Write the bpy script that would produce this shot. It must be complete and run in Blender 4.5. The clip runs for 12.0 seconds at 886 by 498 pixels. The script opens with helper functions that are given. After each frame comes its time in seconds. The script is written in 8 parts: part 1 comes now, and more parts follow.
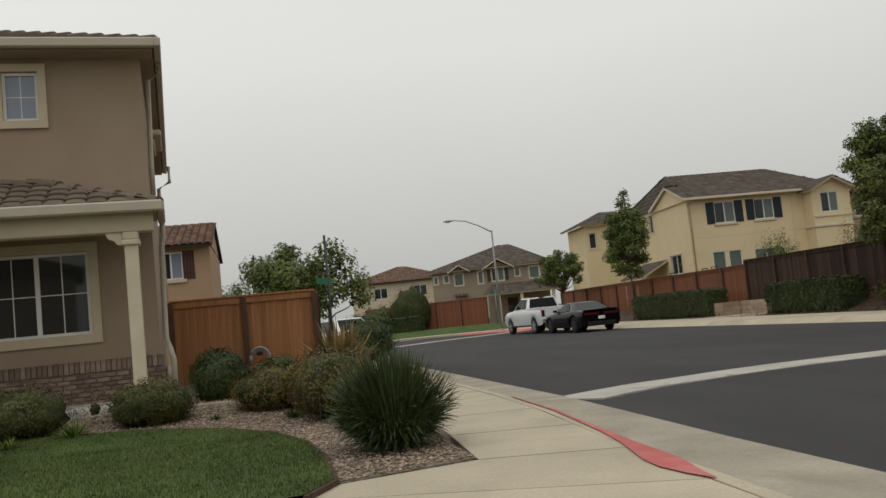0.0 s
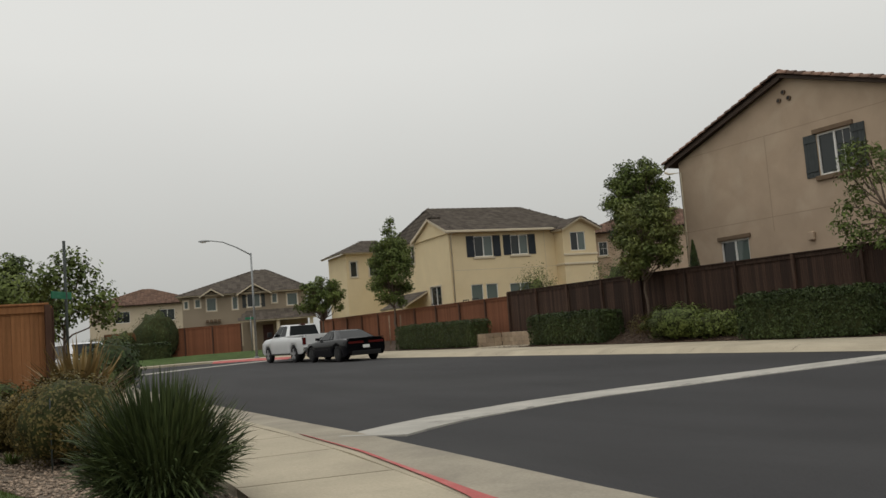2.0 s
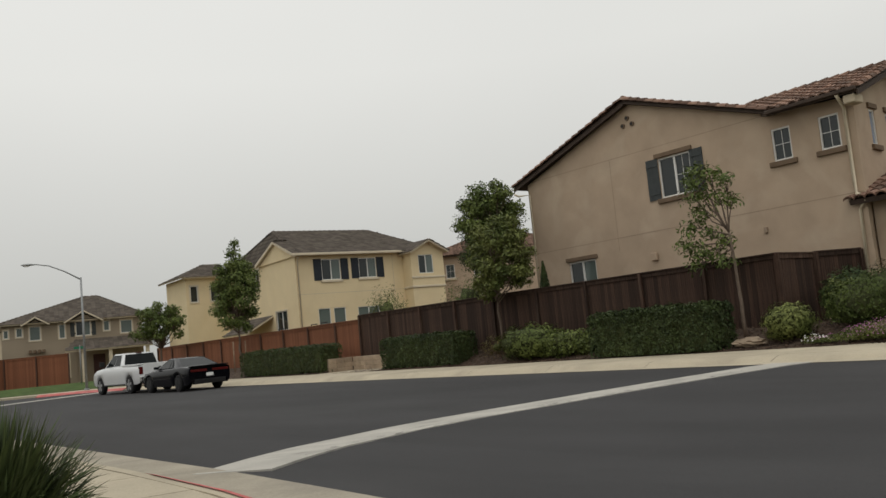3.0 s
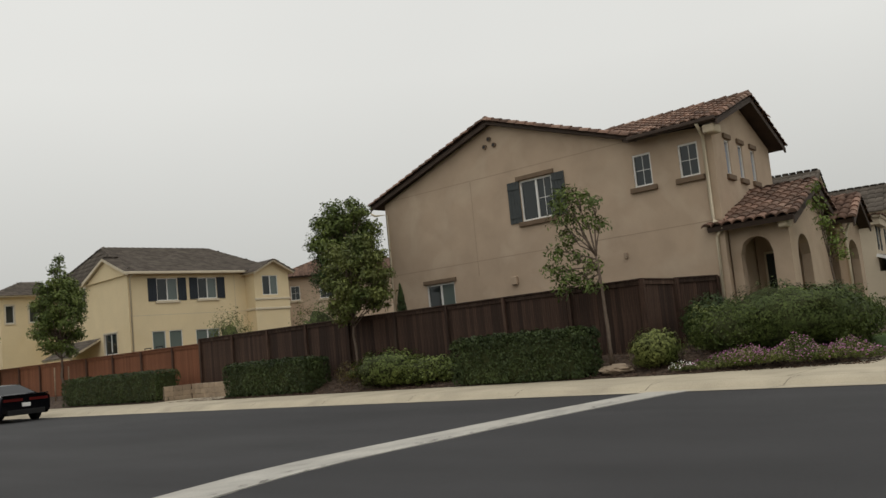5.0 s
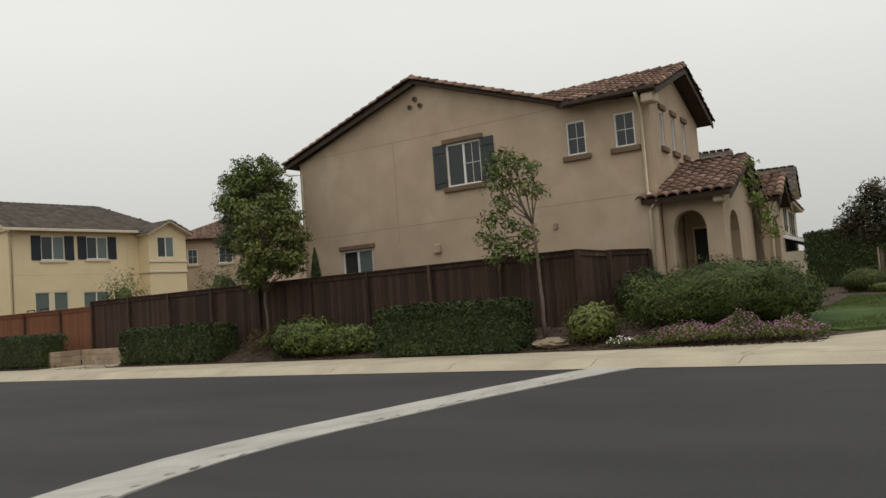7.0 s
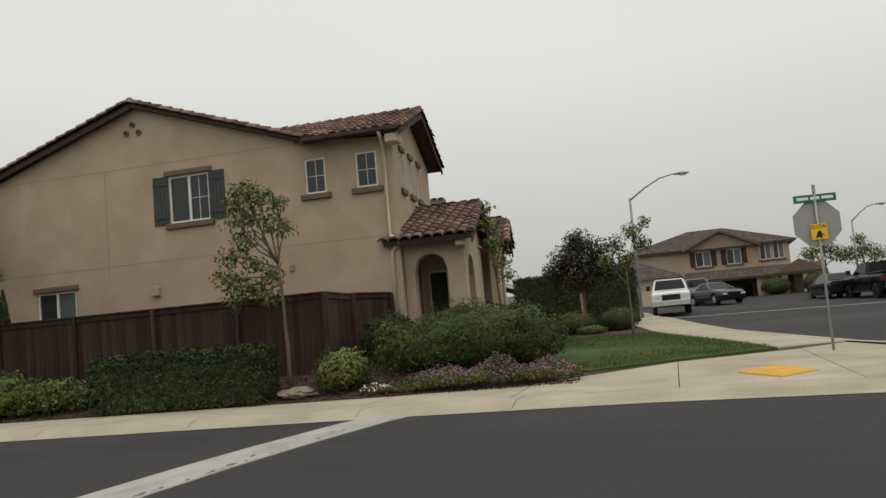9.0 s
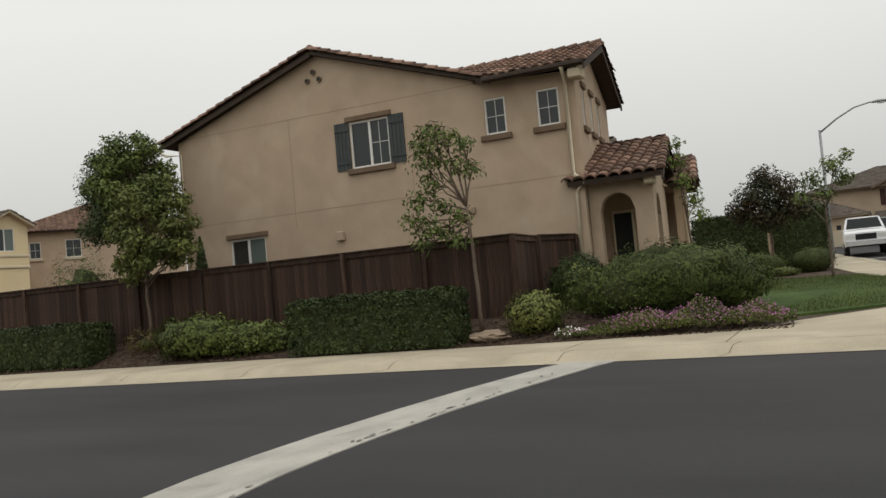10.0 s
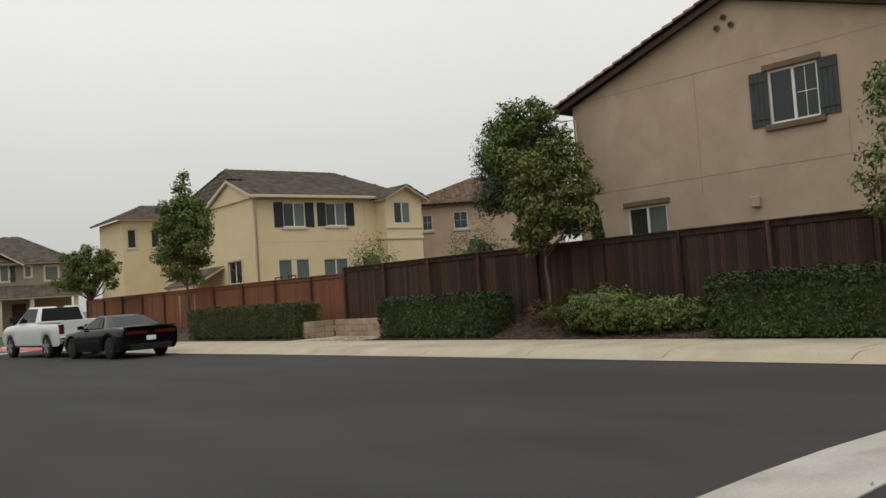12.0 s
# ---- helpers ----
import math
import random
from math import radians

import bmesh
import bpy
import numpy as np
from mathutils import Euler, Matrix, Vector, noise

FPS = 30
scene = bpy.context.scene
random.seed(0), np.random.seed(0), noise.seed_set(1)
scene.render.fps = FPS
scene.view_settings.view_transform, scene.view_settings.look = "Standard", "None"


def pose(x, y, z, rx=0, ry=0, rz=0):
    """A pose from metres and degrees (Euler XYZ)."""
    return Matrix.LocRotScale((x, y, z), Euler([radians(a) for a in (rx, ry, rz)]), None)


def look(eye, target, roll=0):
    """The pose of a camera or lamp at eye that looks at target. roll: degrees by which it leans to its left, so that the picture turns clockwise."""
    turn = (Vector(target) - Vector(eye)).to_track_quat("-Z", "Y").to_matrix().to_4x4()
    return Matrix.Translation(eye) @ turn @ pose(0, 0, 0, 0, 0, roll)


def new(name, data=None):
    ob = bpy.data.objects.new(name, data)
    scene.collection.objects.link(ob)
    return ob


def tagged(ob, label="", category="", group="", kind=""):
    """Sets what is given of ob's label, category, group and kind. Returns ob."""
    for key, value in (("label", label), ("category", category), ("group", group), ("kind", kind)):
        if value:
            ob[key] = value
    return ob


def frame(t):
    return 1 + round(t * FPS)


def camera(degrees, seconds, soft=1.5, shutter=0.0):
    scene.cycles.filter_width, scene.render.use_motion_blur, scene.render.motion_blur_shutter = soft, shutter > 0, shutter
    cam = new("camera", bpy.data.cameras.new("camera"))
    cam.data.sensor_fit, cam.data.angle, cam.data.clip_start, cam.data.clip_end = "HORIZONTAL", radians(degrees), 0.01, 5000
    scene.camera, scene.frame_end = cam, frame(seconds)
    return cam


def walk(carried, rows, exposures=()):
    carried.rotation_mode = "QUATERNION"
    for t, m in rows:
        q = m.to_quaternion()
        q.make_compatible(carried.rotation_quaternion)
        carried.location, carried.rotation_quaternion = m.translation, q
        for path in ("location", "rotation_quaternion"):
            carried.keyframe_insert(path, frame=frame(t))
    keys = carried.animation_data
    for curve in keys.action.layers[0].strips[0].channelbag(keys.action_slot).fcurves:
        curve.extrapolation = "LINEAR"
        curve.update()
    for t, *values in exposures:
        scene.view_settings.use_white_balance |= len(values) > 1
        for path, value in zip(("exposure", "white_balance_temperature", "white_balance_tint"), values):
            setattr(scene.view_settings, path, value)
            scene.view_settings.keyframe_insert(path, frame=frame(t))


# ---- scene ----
cam = camera(53.6, 12.0)
PATH = [
    (0, (1.044, 0.26, 1.233), (1.454, 2.211, 1.392), -5.7),
    (0.5, (0.971, 0.681, 1.221), (1.176, 2.664, 1.383), -5.7),
    (1, (0.887, 0.935, 1.242), (1.403, 2.858, 1.421), -5.8),
    (1.5, (1.063, 1.654, 1.173), (1.77, 3.513, 1.386), -5.0),
    (2, (1.07, 2.056, 1.178), (2.005, 3.815, 1.355), -4.5),
    (2.5, (1.103, 2.452, 1.163), (2.204, 4.112, 1.340), -5.0),
    (3, (1.155, 2.811, 1.163), (2.389, 4.372, 1.364), -5.6),
    (3.5, (1.356, 3.166, 1.193), (2.808, 4.525, 1.411), -6.0),
    (5.5, (1.83, 4.708, 1.337), (3.352, 5.988, 1.545), -5.2),
    (6, (1.999, 5.189, 1.365), (3.576, 6.406, 1.54), -4.4),
    (6.5, (2.142, 5.443, 1.316), (3.765, 6.602, 1.46), -4.2),
    (8.5, (2.823, 7.212, 1.407), (4.617, 8.069, 1.622), -4.9),
    (9, (2.993, 7.54, 1.375), (4.922, 8.034, 1.56), -5.0),
    (9.5, (3.249, 7.951, 1.395), (5.143, 8.568, 1.576), -4.8),
    (10, (3.243, 8.464, 1.411), (5.058, 9.299, 1.501), -5.2),
    (10.5, (3.414, 8.902, 1.367), (5.191, 9.817, 1.443), -4.5),
    (11, (3.814, 9.36, 1.315), (5.473, 10.474, 1.409), -3.2),
    (11.5, (3.915, 9.818, 1.338), (5.48, 11.062, 1.415), -2.7),
    (12, (4.255, 10.511, 1.465), (5.586, 12.0, 1.561), -3.9),
]
walk(cam, [(t, look(eye, target, roll)) for t, eye, target, roll in PATH],
     [(0, -0.04), (0.5, 0.04), (1.0, 0.08), (1.5, -0.14), (2.0, -0.06), (2.5, 0.06), (3.5, 0.0), (5.5, 0.02), (6.5, 0.14), (8.5, 0.06), (9.0, 0.04), (9.5, 0.08), (10.5, 0.22), (11.5, 0.2), (12, 0.14)])

# ---- overcast daylight ----
world = bpy.data.worlds.new("overcast_sky")
scene.world = world
world.use_nodes = True
wn, wl = world.node_tree.nodes, world.node_tree.links
wn.clear()
w_out = wn.new("ShaderNodeOutputWorld")
w_bg = wn.new("ShaderNodeBackground")
w_sky = wn.new("ShaderNodeTexSky")
w_sky.sky_type, w_sky.sun_disc = "NISHITA", False
w_sky.sun_elevation, w_sky.sun_rotation = radians(55), radians(-40)
w_sky.dust_density, w_sky.air_density = 6.0, 1.0
w_hsv = wn.new("ShaderNodeHueSaturation")
w_hsv.inputs["Saturation"].default_value, w_hsv.inputs["Value"].default_value = 0.15, 0.10
w_geo = wn.new("ShaderNodeTexCoord")
w_sep = wn.new("ShaderNodeSeparateXYZ")
w_ramp = wn.new("ShaderNodeValToRGB")
e = w_ramp.color_ramp.elements
e[0].position, e[0].color = 0.0, (0.50, 0.505, 0.48, 1)
e[1].position, e[1].color = 1.0, (0.95, 0.95, 0.93, 1)
mid = w_ramp.color_ramp.elements.new(0.30)
mid.color = (0.80, 0.80, 0.765, 1)
w_noise = wn.new("ShaderNodeTexNoise")
w_noise.inputs["Scale"].default_value, w_noise.inputs["Detail"].default_value = 2.2, 3.0
w_map = wn.new("ShaderNodeMapRange")
w_map.inputs["To Min"].default_value, w_map.inputs["To Max"].default_value = 0.95, 1.05
w_mul = wn.new("ShaderNodeVectorMath")
w_mul.operation = "SCALE"
w_mix = wn.new("ShaderNodeMix")
w_mix.data_type = "RGBA"
w_mix.inputs[0].default_value = 0.88
wl.new(w_geo.outputs["Generated"], w_sep.inputs[0])
wl.new(w_geo.outputs["Generated"], w_noise.inputs["Vector"])
wl.new(w_sep.outputs["Z"], w_ramp.inputs[0])
wl.new(w_noise.outputs["Fac"], w_map.inputs["Value"])
wl.new(w_ramp.outputs["Color"], w_mul.inputs[0])
wl.new(w_map.outputs["Result"], w_mul.inputs["Scale"])
wl.new(w_sky.outputs["Color"], w_hsv.inputs["Color"])
wl.new(w_hsv.outputs["Color"], w_mix.inputs[6])
wl.new(w_mul.outputs["Vector"], w_mix.inputs[7])
wl.new(w_mix.outputs[2], w_bg.inputs["Color"])
wl.new(w_bg.outputs[0], w_out.inputs["Surface"])
w_bg.inputs["Strength"].default_value = 1.0

sun = new("sun", bpy.data.lights.new("sun", "SUN"))
sun.data.energy, sun.data.angle, sun.data.color = 0.5, radians(25), (1.0, 0.96, 0.9)
sun.matrix_world = look((-20, -25, 60), (0, 0, 0))

# ---- materials ----
def mat(name, rgb, rough=0.8, vary=0.12, scale=6.0, fine=60.0, bump=0.15, metal=0.0, rgb2=None, spec=0.3,
        stretch=(1, 1, 1), per_piece=0.0, island=0.0, stain=None, stain_scale=0.6, coords="Object", kind="noise", dist=0.01):
    """A procedural surface: base colour varied at two scales, optional stains, fine relief, and variation from piece to piece."""
    m = bpy.data.materials.new(name)
    m.use_nodes = True
    n, l = m.node_tree.nodes, m.node_tree.links
    bsdf = n["Principled BSDF"]
    bsdf.inputs["Roughness"].default_value = rough
    bsdf.inputs["Metallic"].default_value = metal
    bsdf.inputs["Specular IOR Level"].default_value = spec
    tc = n.new("ShaderNodeTexCoord")
    mp = n.new("ShaderNodeMapping")
    mp.inputs["Scale"].default_value = stretch
    if coords == "World":
        geo = n.new("ShaderNodeNewGeometry")
        l.new(geo.outputs["Position"], mp.inputs[0])
    else:
        l.new(tc.outputs["Object"], mp.inputs[0])
    big = n.new("ShaderNodeTexNoise")
    big.inputs["Scale"].default_value, big.inputs["Detail"].default_value = scale, 4.0
    small = n.new("ShaderNodeTexNoise")
    small.inputs["Scale"].default_value, small.inputs["Detail"].default_value = fine, 3.0
    l.new(mp.outputs[0], big.inputs["Vector"])
    l.new(mp.outputs[0], small.inputs["Vector"])
    c1 = tuple(max(0, c * (1 - vary)) for c in rgb)
    c2 = rgb2 or tuple(min(1, c * (1 + vary)) for c in rgb)
    mix = n.new("ShaderNodeMix")
    mix.data_type = "RGBA"
    mix.inputs[6].default_value, mix.inputs[7].default_value = (*c1, 1), (*c2, 1)
    cr = n.new("ShaderNodeMapRange")
    cr.inputs["From Min"].default_value, cr.inputs["From Max"].default_value = 0.3, 0.7
    l.new(big.outputs["Fac"], cr.inputs["Value"])
    l.new(cr.outputs[0], mix.inputs[0])
    out = mix.outputs[2]
    hs = n.new("ShaderNodeHueSaturation")
    ma = n.new("ShaderNodeMapRange")
    ma.inputs["From Min"].default_value, ma.inputs["From Max"].default_value = 0.25, 0.75
    ma.inputs["To Min"].default_value, ma.inputs["To Max"].default_value = 1 - vary * 0.8, 1 + vary * 0.8
    l.new(small.outputs["Fac"], ma.inputs["Value"])
    l.new(out, hs.inputs["Color"])
    l.new(ma.outputs[0], hs.inputs["Value"])
    out = hs.outputs[0]
    if stain:
        sn = n.new("ShaderNodeTexNoise")
        sn.inputs["Scale"].default_value, sn.inputs["Detail"].default_value, sn.inputs["Distortion"].default_value = stain_scale, 6.0, 0.6
        l.new(mp.outputs[0], sn.inputs["Vector"])
        sr = n.new("ShaderNodeMapRange")
        sr.inputs["From Min"].default_value, sr.inputs["From Max"].default_value = 0.5, 0.75
        sr.inputs["To Max"].default_value = stain[3]
        l.new(sn.outputs["Fac"], sr.inputs["Value"])
        sm = n.new("ShaderNodeMix")
        sm.data_type = "RGBA"
        sm.inputs[7].default_value = (*stain[:3], 1)
        l.new(sr.outputs[0], sm.inputs[0])
        l.new(out, sm.inputs[6])
        out = sm.outputs[2]
    if per_piece or island:
        hp = n.new("ShaderNodeHueSaturation")
        mr = n.new("ShaderNodeMapRange")
        amount = per_piece or island
        mr.inputs["To Min"].default_value, mr.inputs["To Max"].default_value = 1 - amount, 1 + amount
        if per_piece:
            oi = n.new("ShaderNodeObjectInfo")
            l.new(oi.outputs["Random"], mr.inputs["Value"])
        else:
            gi = n.new("ShaderNodeNewGeometry")
            l.new(gi.outputs["Random Per Island"], mr.inputs["Value"])
        l.new(mr.outputs[0], hp.inputs["Value"])
        l.new(out, hp.inputs["Color"])
        out = hp.outputs[0]
    l.new(out, bsdf.inputs["Base Color"])
    if bump:
        b = n.new("ShaderNodeBump")
        b.inputs["Strength"].default_value, b.inputs["Distance"].default_value = bump, dist
        l.new(small.outputs["Fac"], b.inputs["Height"])
        l.new(b.outputs[0], bsdf.inputs["Normal"])
    return m


def glass_mat(name, rgb, rough=0.03):
    """Dark window glass in front of a dim room: a glossy dielectric face."""
    m = bpy.data.materials.new(name)
    m.use_nodes = True
    b = m.node_tree.nodes["Principled BSDF"]
    b.inputs["Base Color"].default_value = (*rgb, 1)
    b.inputs["Roughness"].default_value = rough
    b.inputs["Specular IOR Level"].default_value = 0.5
    return m


def leaf_mat(name, rgb, rgb2, spread=0.35, rough=0.55):
    m = mat(name, rgb, rough=rough, vary=0.2, scale=1.2, fine=9, bump=0, rgb2=rgb2, island=spread, spec=0.22, coords="World")
    b = m.node_tree.nodes["Principled BSDF"]
    b.inputs["Subsurface Weight"].default_value = 0.0
    return m


ASPHALT = mat("asphalt", (0.037, 0.036, 0.037), rough=0.9, vary=0.2, scale=0.5, fine=90, bump=0.5, stain=(0.068, 0.067, 0.066, 0.5), stain_scale=0.22, coords="World", stretch=(1.0, 0.35, 1.0))
CONCRETE = mat("concrete", (0.44, 0.385, 0.285), rough=0.9, vary=0.13, scale=0.8, fine=40, bump=0.3, stain=(0.29, 0.25, 0.19, 0.6), stain_scale=0.7, coords="World", per_piece=0.06)
CONCRETE_GREY = mat("gutter_concrete", (0.43, 0.41, 0.365), rough=0.9, vary=0.12, scale=1.4, fine=45, bump=0.3, stain=(0.22, 0.21, 0.19, 0.5), stain_scale=1.6, coords="World", stretch=(0.8, 1.5, 1.0))
GUTTER_PAN = mat("gutter_pan_concrete", (0.335, 0.30, 0.235), rough=0.9, vary=0.15, scale=1.0, fine=40, bump=0.3, stain=(0.2, 0.18, 0.15, 0.6), stain_scale=1.3, coords="World")
CONCRETE_JOINT = mat("joint_dirt", (0.12, 0.105, 0.085), rough=0.95, vary=0.2, coords="World")
RED_PAINT = mat("red_curb_paint", (0.47, 0.115, 0.105), rough=0.7, vary=0.15, scale=3, fine=50, bump=0.2, stain=(0.42, 0.3, 0.26, 0.5), stain_scale=3.0, coords="World")
YELLOW_PAD = mat("yellow_tactile", (0.72, 0.42, 0.06), rough=0.7, vary=0.1, scale=4, coords="World")
STUCCO_TAN = mat("tan_stucco", (0.445, 0.34, 0.245), rough=0.95, vary=0.07, scale=1.2, fine=55, bump=0.5, stain=(0.54, 0.435, 0.325, 0.65), stain_scale=0.7, coords="World")
STUCCO_BROWN = mat("brown_stucco", (0.319, 0.243, 0.175), rough=0.95, vary=0.06, scale=1.2, fine=55, bump=0.5, stain=(0.33, 0.265, 0.2, 0.5), stain_scale=0.6, coords="World")
STUCCO_YELLOW = mat("yellow_stucco", (0.72, 0.595, 0.375), rough=0.95, vary=0.04, scale=0.8, fine=40, bump=0.3, coords="World", stain=(0.69, 0.55, 0.32, 0.5))
STUCCO_GREY = mat("greige_stucco", (0.32, 0.265, 0.195), rough=0.95, vary=0.05, scale=0.8, fine=40, bump=0.3, coords="World")
STUCCO_PEACH = mat("peach_stucco", (0.40, 0.27, 0.175), rough=0.95, vary=0.05, scale=0.8, fine=40, bump=0.3, coords="World")
STUCCO_CREAM = mat("cream_stucco", (0.55, 0.47, 0.35), rough=0.95, vary=0.05, scale=0.8, fine=40, bump=0.3, coords="World")
TRIM_TAN = mat("tan_trim", (0.52, 0.44, 0.32), rough=0.85, vary=0.05, scale=3, bump=0.15)
TRIM_BROWN = mat("brown_foam_trim", (0.165, 0.115, 0.075), rough=0.9, vary=0.12, scale=4, fine=60, bump=0.3)
TRIM_WHITE = mat("white_vinyl", (0.74, 0.73, 0.69), rough=0.45, vary=0.03, bump=0)
TRIM_CREAM = mat("cream_paint", (0.62, 0.54, 0.40), rough=0.6, vary=0.05, scale=3, bump=0.05)
GUTTER_PAINT = mat("gutter_paint", (0.45, 0.40, 0.32), rough=0.5, vary=0.05, scale=3, bump=0)
FASCIA_DARK = mat("dark_fascia", (0.06, 0.042, 0.032), rough=0.8, vary=0.15, scale=4, bump=0.2)
SHUTTER_SLATE = mat("slate_shutter", (0.055, 0.062, 0.062), rough=0.7, vary=0.12, scale=3, fine=40, bump=0.1)
SHUTTER_NAVY = mat("navy_shutter", (0.022, 0.028, 0.036), rough=0.6, vary=0.1, scale=3, bump=0.1)
SHUTTER_MAROON = mat("maroon_shutter", (0.07, 0.03, 0.025), rough=0.6, vary=0.1, scale=3, bump=0.1)
GLASS_DARK = glass_mat("dark_window_glass", (0.02, 0.026, 0.026))
GLASS_PALE = glass_mat("curtained_window_glass", (0.24, 0.28, 0.35), 0.1)
GLASS_GREEN = glass_mat("blind_window_glass", (0.115, 0.145, 0.132), 0.06)
TILE_RED = mat("clay_tile", (0.18, 0.108, 0.078), rough=0.85, vary=0.25, scale=2.5, fine=40, bump=0.3, per_piece=0.5, stain=(0.33, 0.24, 0.18, 0.5), stain_scale=2.0, coords="World")
TILE_RED_FAR = mat("clay_tile_far", (0.175, 0.108, 0.078), rough=0.85, vary=0.2, scale=2.5, fine=40, bump=0.3, island=0.3, coords="World")
TILE_GREY = mat("grey_concrete_tile", (0.11, 0.092, 0.076), rough=0.9, vary=0.15, scale=2.5, fine=40, bump=0.3, island=0.25, stain=(0.16, 0.14, 0.11, 0.5), stain_scale=1.5, coords="World")
TILE_BROWN = mat("brown_concrete_tile", (0.145, 0.112, 0.085), rough=0.9, vary=0.15, scale=2.5, fine=40, bump=0.3, per_piece=0.2, stain=(0.2, 0.16, 0.12, 0.5), stain_scale=1.5, coords="World")
FENCE_DARK = mat("dark_stained_fence", (0.050, 0.028, 0.019), rough=0.85, vary=0.4, scale=3, fine=30, bump=0.3, stretch=(6, 6, 0.7), per_piece=0.4, stain=(0.12, 0.08, 0.058, 0.75), stain_scale=1.0)
FENCE_RED = mat("redwood_fence", (0.215, 0.085, 0.042), rough=0.8, vary=0.2, scale=3, fine=30, bump=0.2, stretch=(6, 6, 0.7), per_piece=0.15)
FENCE_HONEY = mat("cedar_fence", (0.30, 0.135, 0.055), rough=0.75, vary=0.2, scale=3, fine=30, bump=0.2, stretch=(6, 6, 0.6), per_piece=0.16)
FENCE_POST = mat("dark_post", (0.085, 0.045, 0.03), rough=0.85, vary=0.2, scale=3, fine=30, bump=0.2, stretch=(6, 6, 0.7))
BRICK = mat("ledger_brick", (0.20, 0.125, 0.095), rough=0.9, vary=0.2, scale=5, fine=50, bump=0.5, per_piece=0.4, rgb2=(0.27, 0.2, 0.155))
MORTAR = mat("mortar", (0.24, 0.2, 0.16), rough=0.95, vary=0.1, scale=5, bump=0.3)
BLOCK = mat("split_block", (0.36, 0.28, 0.2), rough=0.95, vary=0.15, scale=3, fine=30, bump=0.5, per_piece=0.12)
MULCH = mat("bark_mulch", (0.062, 0.040, 0.028), rough=0.95, vary=0.45, scale=5, fine=28, bump=0.9, rgb2=(0.12, 0.085, 0.06), coords="World", dist=0.03)
CHIP = mat("bark_chip", (0.085, 0.055, 0.038), rough=0.95, vary=0.3, scale=9, island=0.6, coords="World", bump=0)
GRAVEL_BED = mat("gravel_bed", (0.15, 0.118, 0.088), rough=0.95, vary=0.4, scale=12, fine=40, bump=0.9, rgb2=(0.27, 0.22, 0.17), coords="World", dist=0.02)
PEBBLE = mat("pebble", (0.29, 0.222, 0.165), rough=0.8, vary=0.15, scale=9, island=0.6, coords="World", bump=0)
GRASS = mat("grass_sheet", (0.055, 0.095, 0.02), rough=0.95, vary=0.25, scale=1.2, fine=35, bump=0.8, rgb2=(0.075, 0.118, 0.028), coords="World", dist=0.03)
BLADE = leaf_mat("grass_blade", (0.066, 0.090, 0.019), (0.108, 0.130, 0.033), 0.3)
DRY = mat("dry_ground", (0.20, 0.16, 0.11), rough=0.95, vary=0.3, scale=0.5, fine=8, bump=0.4, rgb2=(0.14, 0.15, 0.08), coords="World")
# dark colour that stands in for the shade inside foliage
SHADE_CORE = mat("shade_coloured_core", (0.045, 0.052, 0.018), rough=0.95, vary=0.3, scale=4, bump=0)
BARK = mat("bark", (0.14, 0.105, 0.08), rough=0.9, vary=0.25, scale=8, fine=40, bump=0.6, stretch=(3, 3, 0.6))
STAKE = mat("stake_wood", (0.3, 0.22, 0.15), rough=0.9, vary=0.2, scale=6, bump=0.2)
LEAF_HEDGE = leaf_mat("hedge_leaf", (0.032, 0.050, 0.016), (0.062, 0.086, 0.026), 0.32)
LEAF_SHRUB = leaf_mat("shrub_leaf", (0.048, 0.072, 0.016), (0.090, 0.118, 0.027), 0.25)
LEAF_LOW = leaf_mat("low_shrub_leaf", (0.075, 0.105, 0.024), (0.135, 0.165, 0.04), 0.3)
LEAF_LIME = leaf_mat("lime_leaf", (0.12, 0.175, 0.035), (0.20, 0.255, 0.06), 0.3)
LEAF_TREE = leaf_mat("tree_leaf", (0.078, 0.115, 0.028), (0.15, 0.185, 0.047), 0.38)
LEAF_YOUNG = leaf_mat("young_tree_leaf", (0.085, 0.125, 0.034), (0.155, 0.195, 0.052), 0.35)
LEAF_DARK = leaf_mat("dark_leaf", (0.032, 0.055, 0.018), (0.065, 0.095, 0.028), 0.45)
LEAF_RUST = leaf_mat("rust_leaf", (0.085, 0.085, 0.026), (0.18, 0.125, 0.042), 0.5)
LEAF_OLIVE = leaf_mat("olive_leaf", (0.09, 0.12, 0.03), (0.17, 0.187, 0.054), 0.38)
LEAF_GARDEN = leaf_mat("garden_shrub_leaf", (0.055, 0.066, 0.02), (0.115, 0.112, 0.036), 0.35)
LEAF_STRAP = leaf_mat("strap_leaf", (0.043, 0.066, 0.025), (0.095, 0.122, 0.046), 0.4, 0.5)
LEAF_BRONZE = leaf_mat("bronze_strap", (0.16, 0.10, 0.045), (0.28, 0.2, 0.08), 0.4)
PETAL_PINK = mat("pink_petal", (0.32, 0.13, 0.235), rough=0.7, vary=0.15, scale=4, island=0.3, coords="World", bump=0)
PETAL_WHITE = mat("white_petal", (0.8, 0.78, 0.72), rough=0.7, vary=0.05, bump=0)
DARK_POLE = mat("dark_painted_pole", (0.05, 0.06, 0.055), rough=0.6, vary=0.1, bump=0)
GALV = mat("galvanised_steel", (0.27, 0.28, 0.28), rough=0.5, vary=0.08, scale=6, fine=30, bump=0.05, metal=0.6)
SIGN_BACK = mat("sign_back", (0.34, 0.34, 0.33), rough=0.45, vary=0.05, scale=4, bump=0, metal=0.4)
SIGN_GREEN = mat("sign_green", (0.02, 0.16, 0.085), rough=0.5, vary=0.05, bump=0)
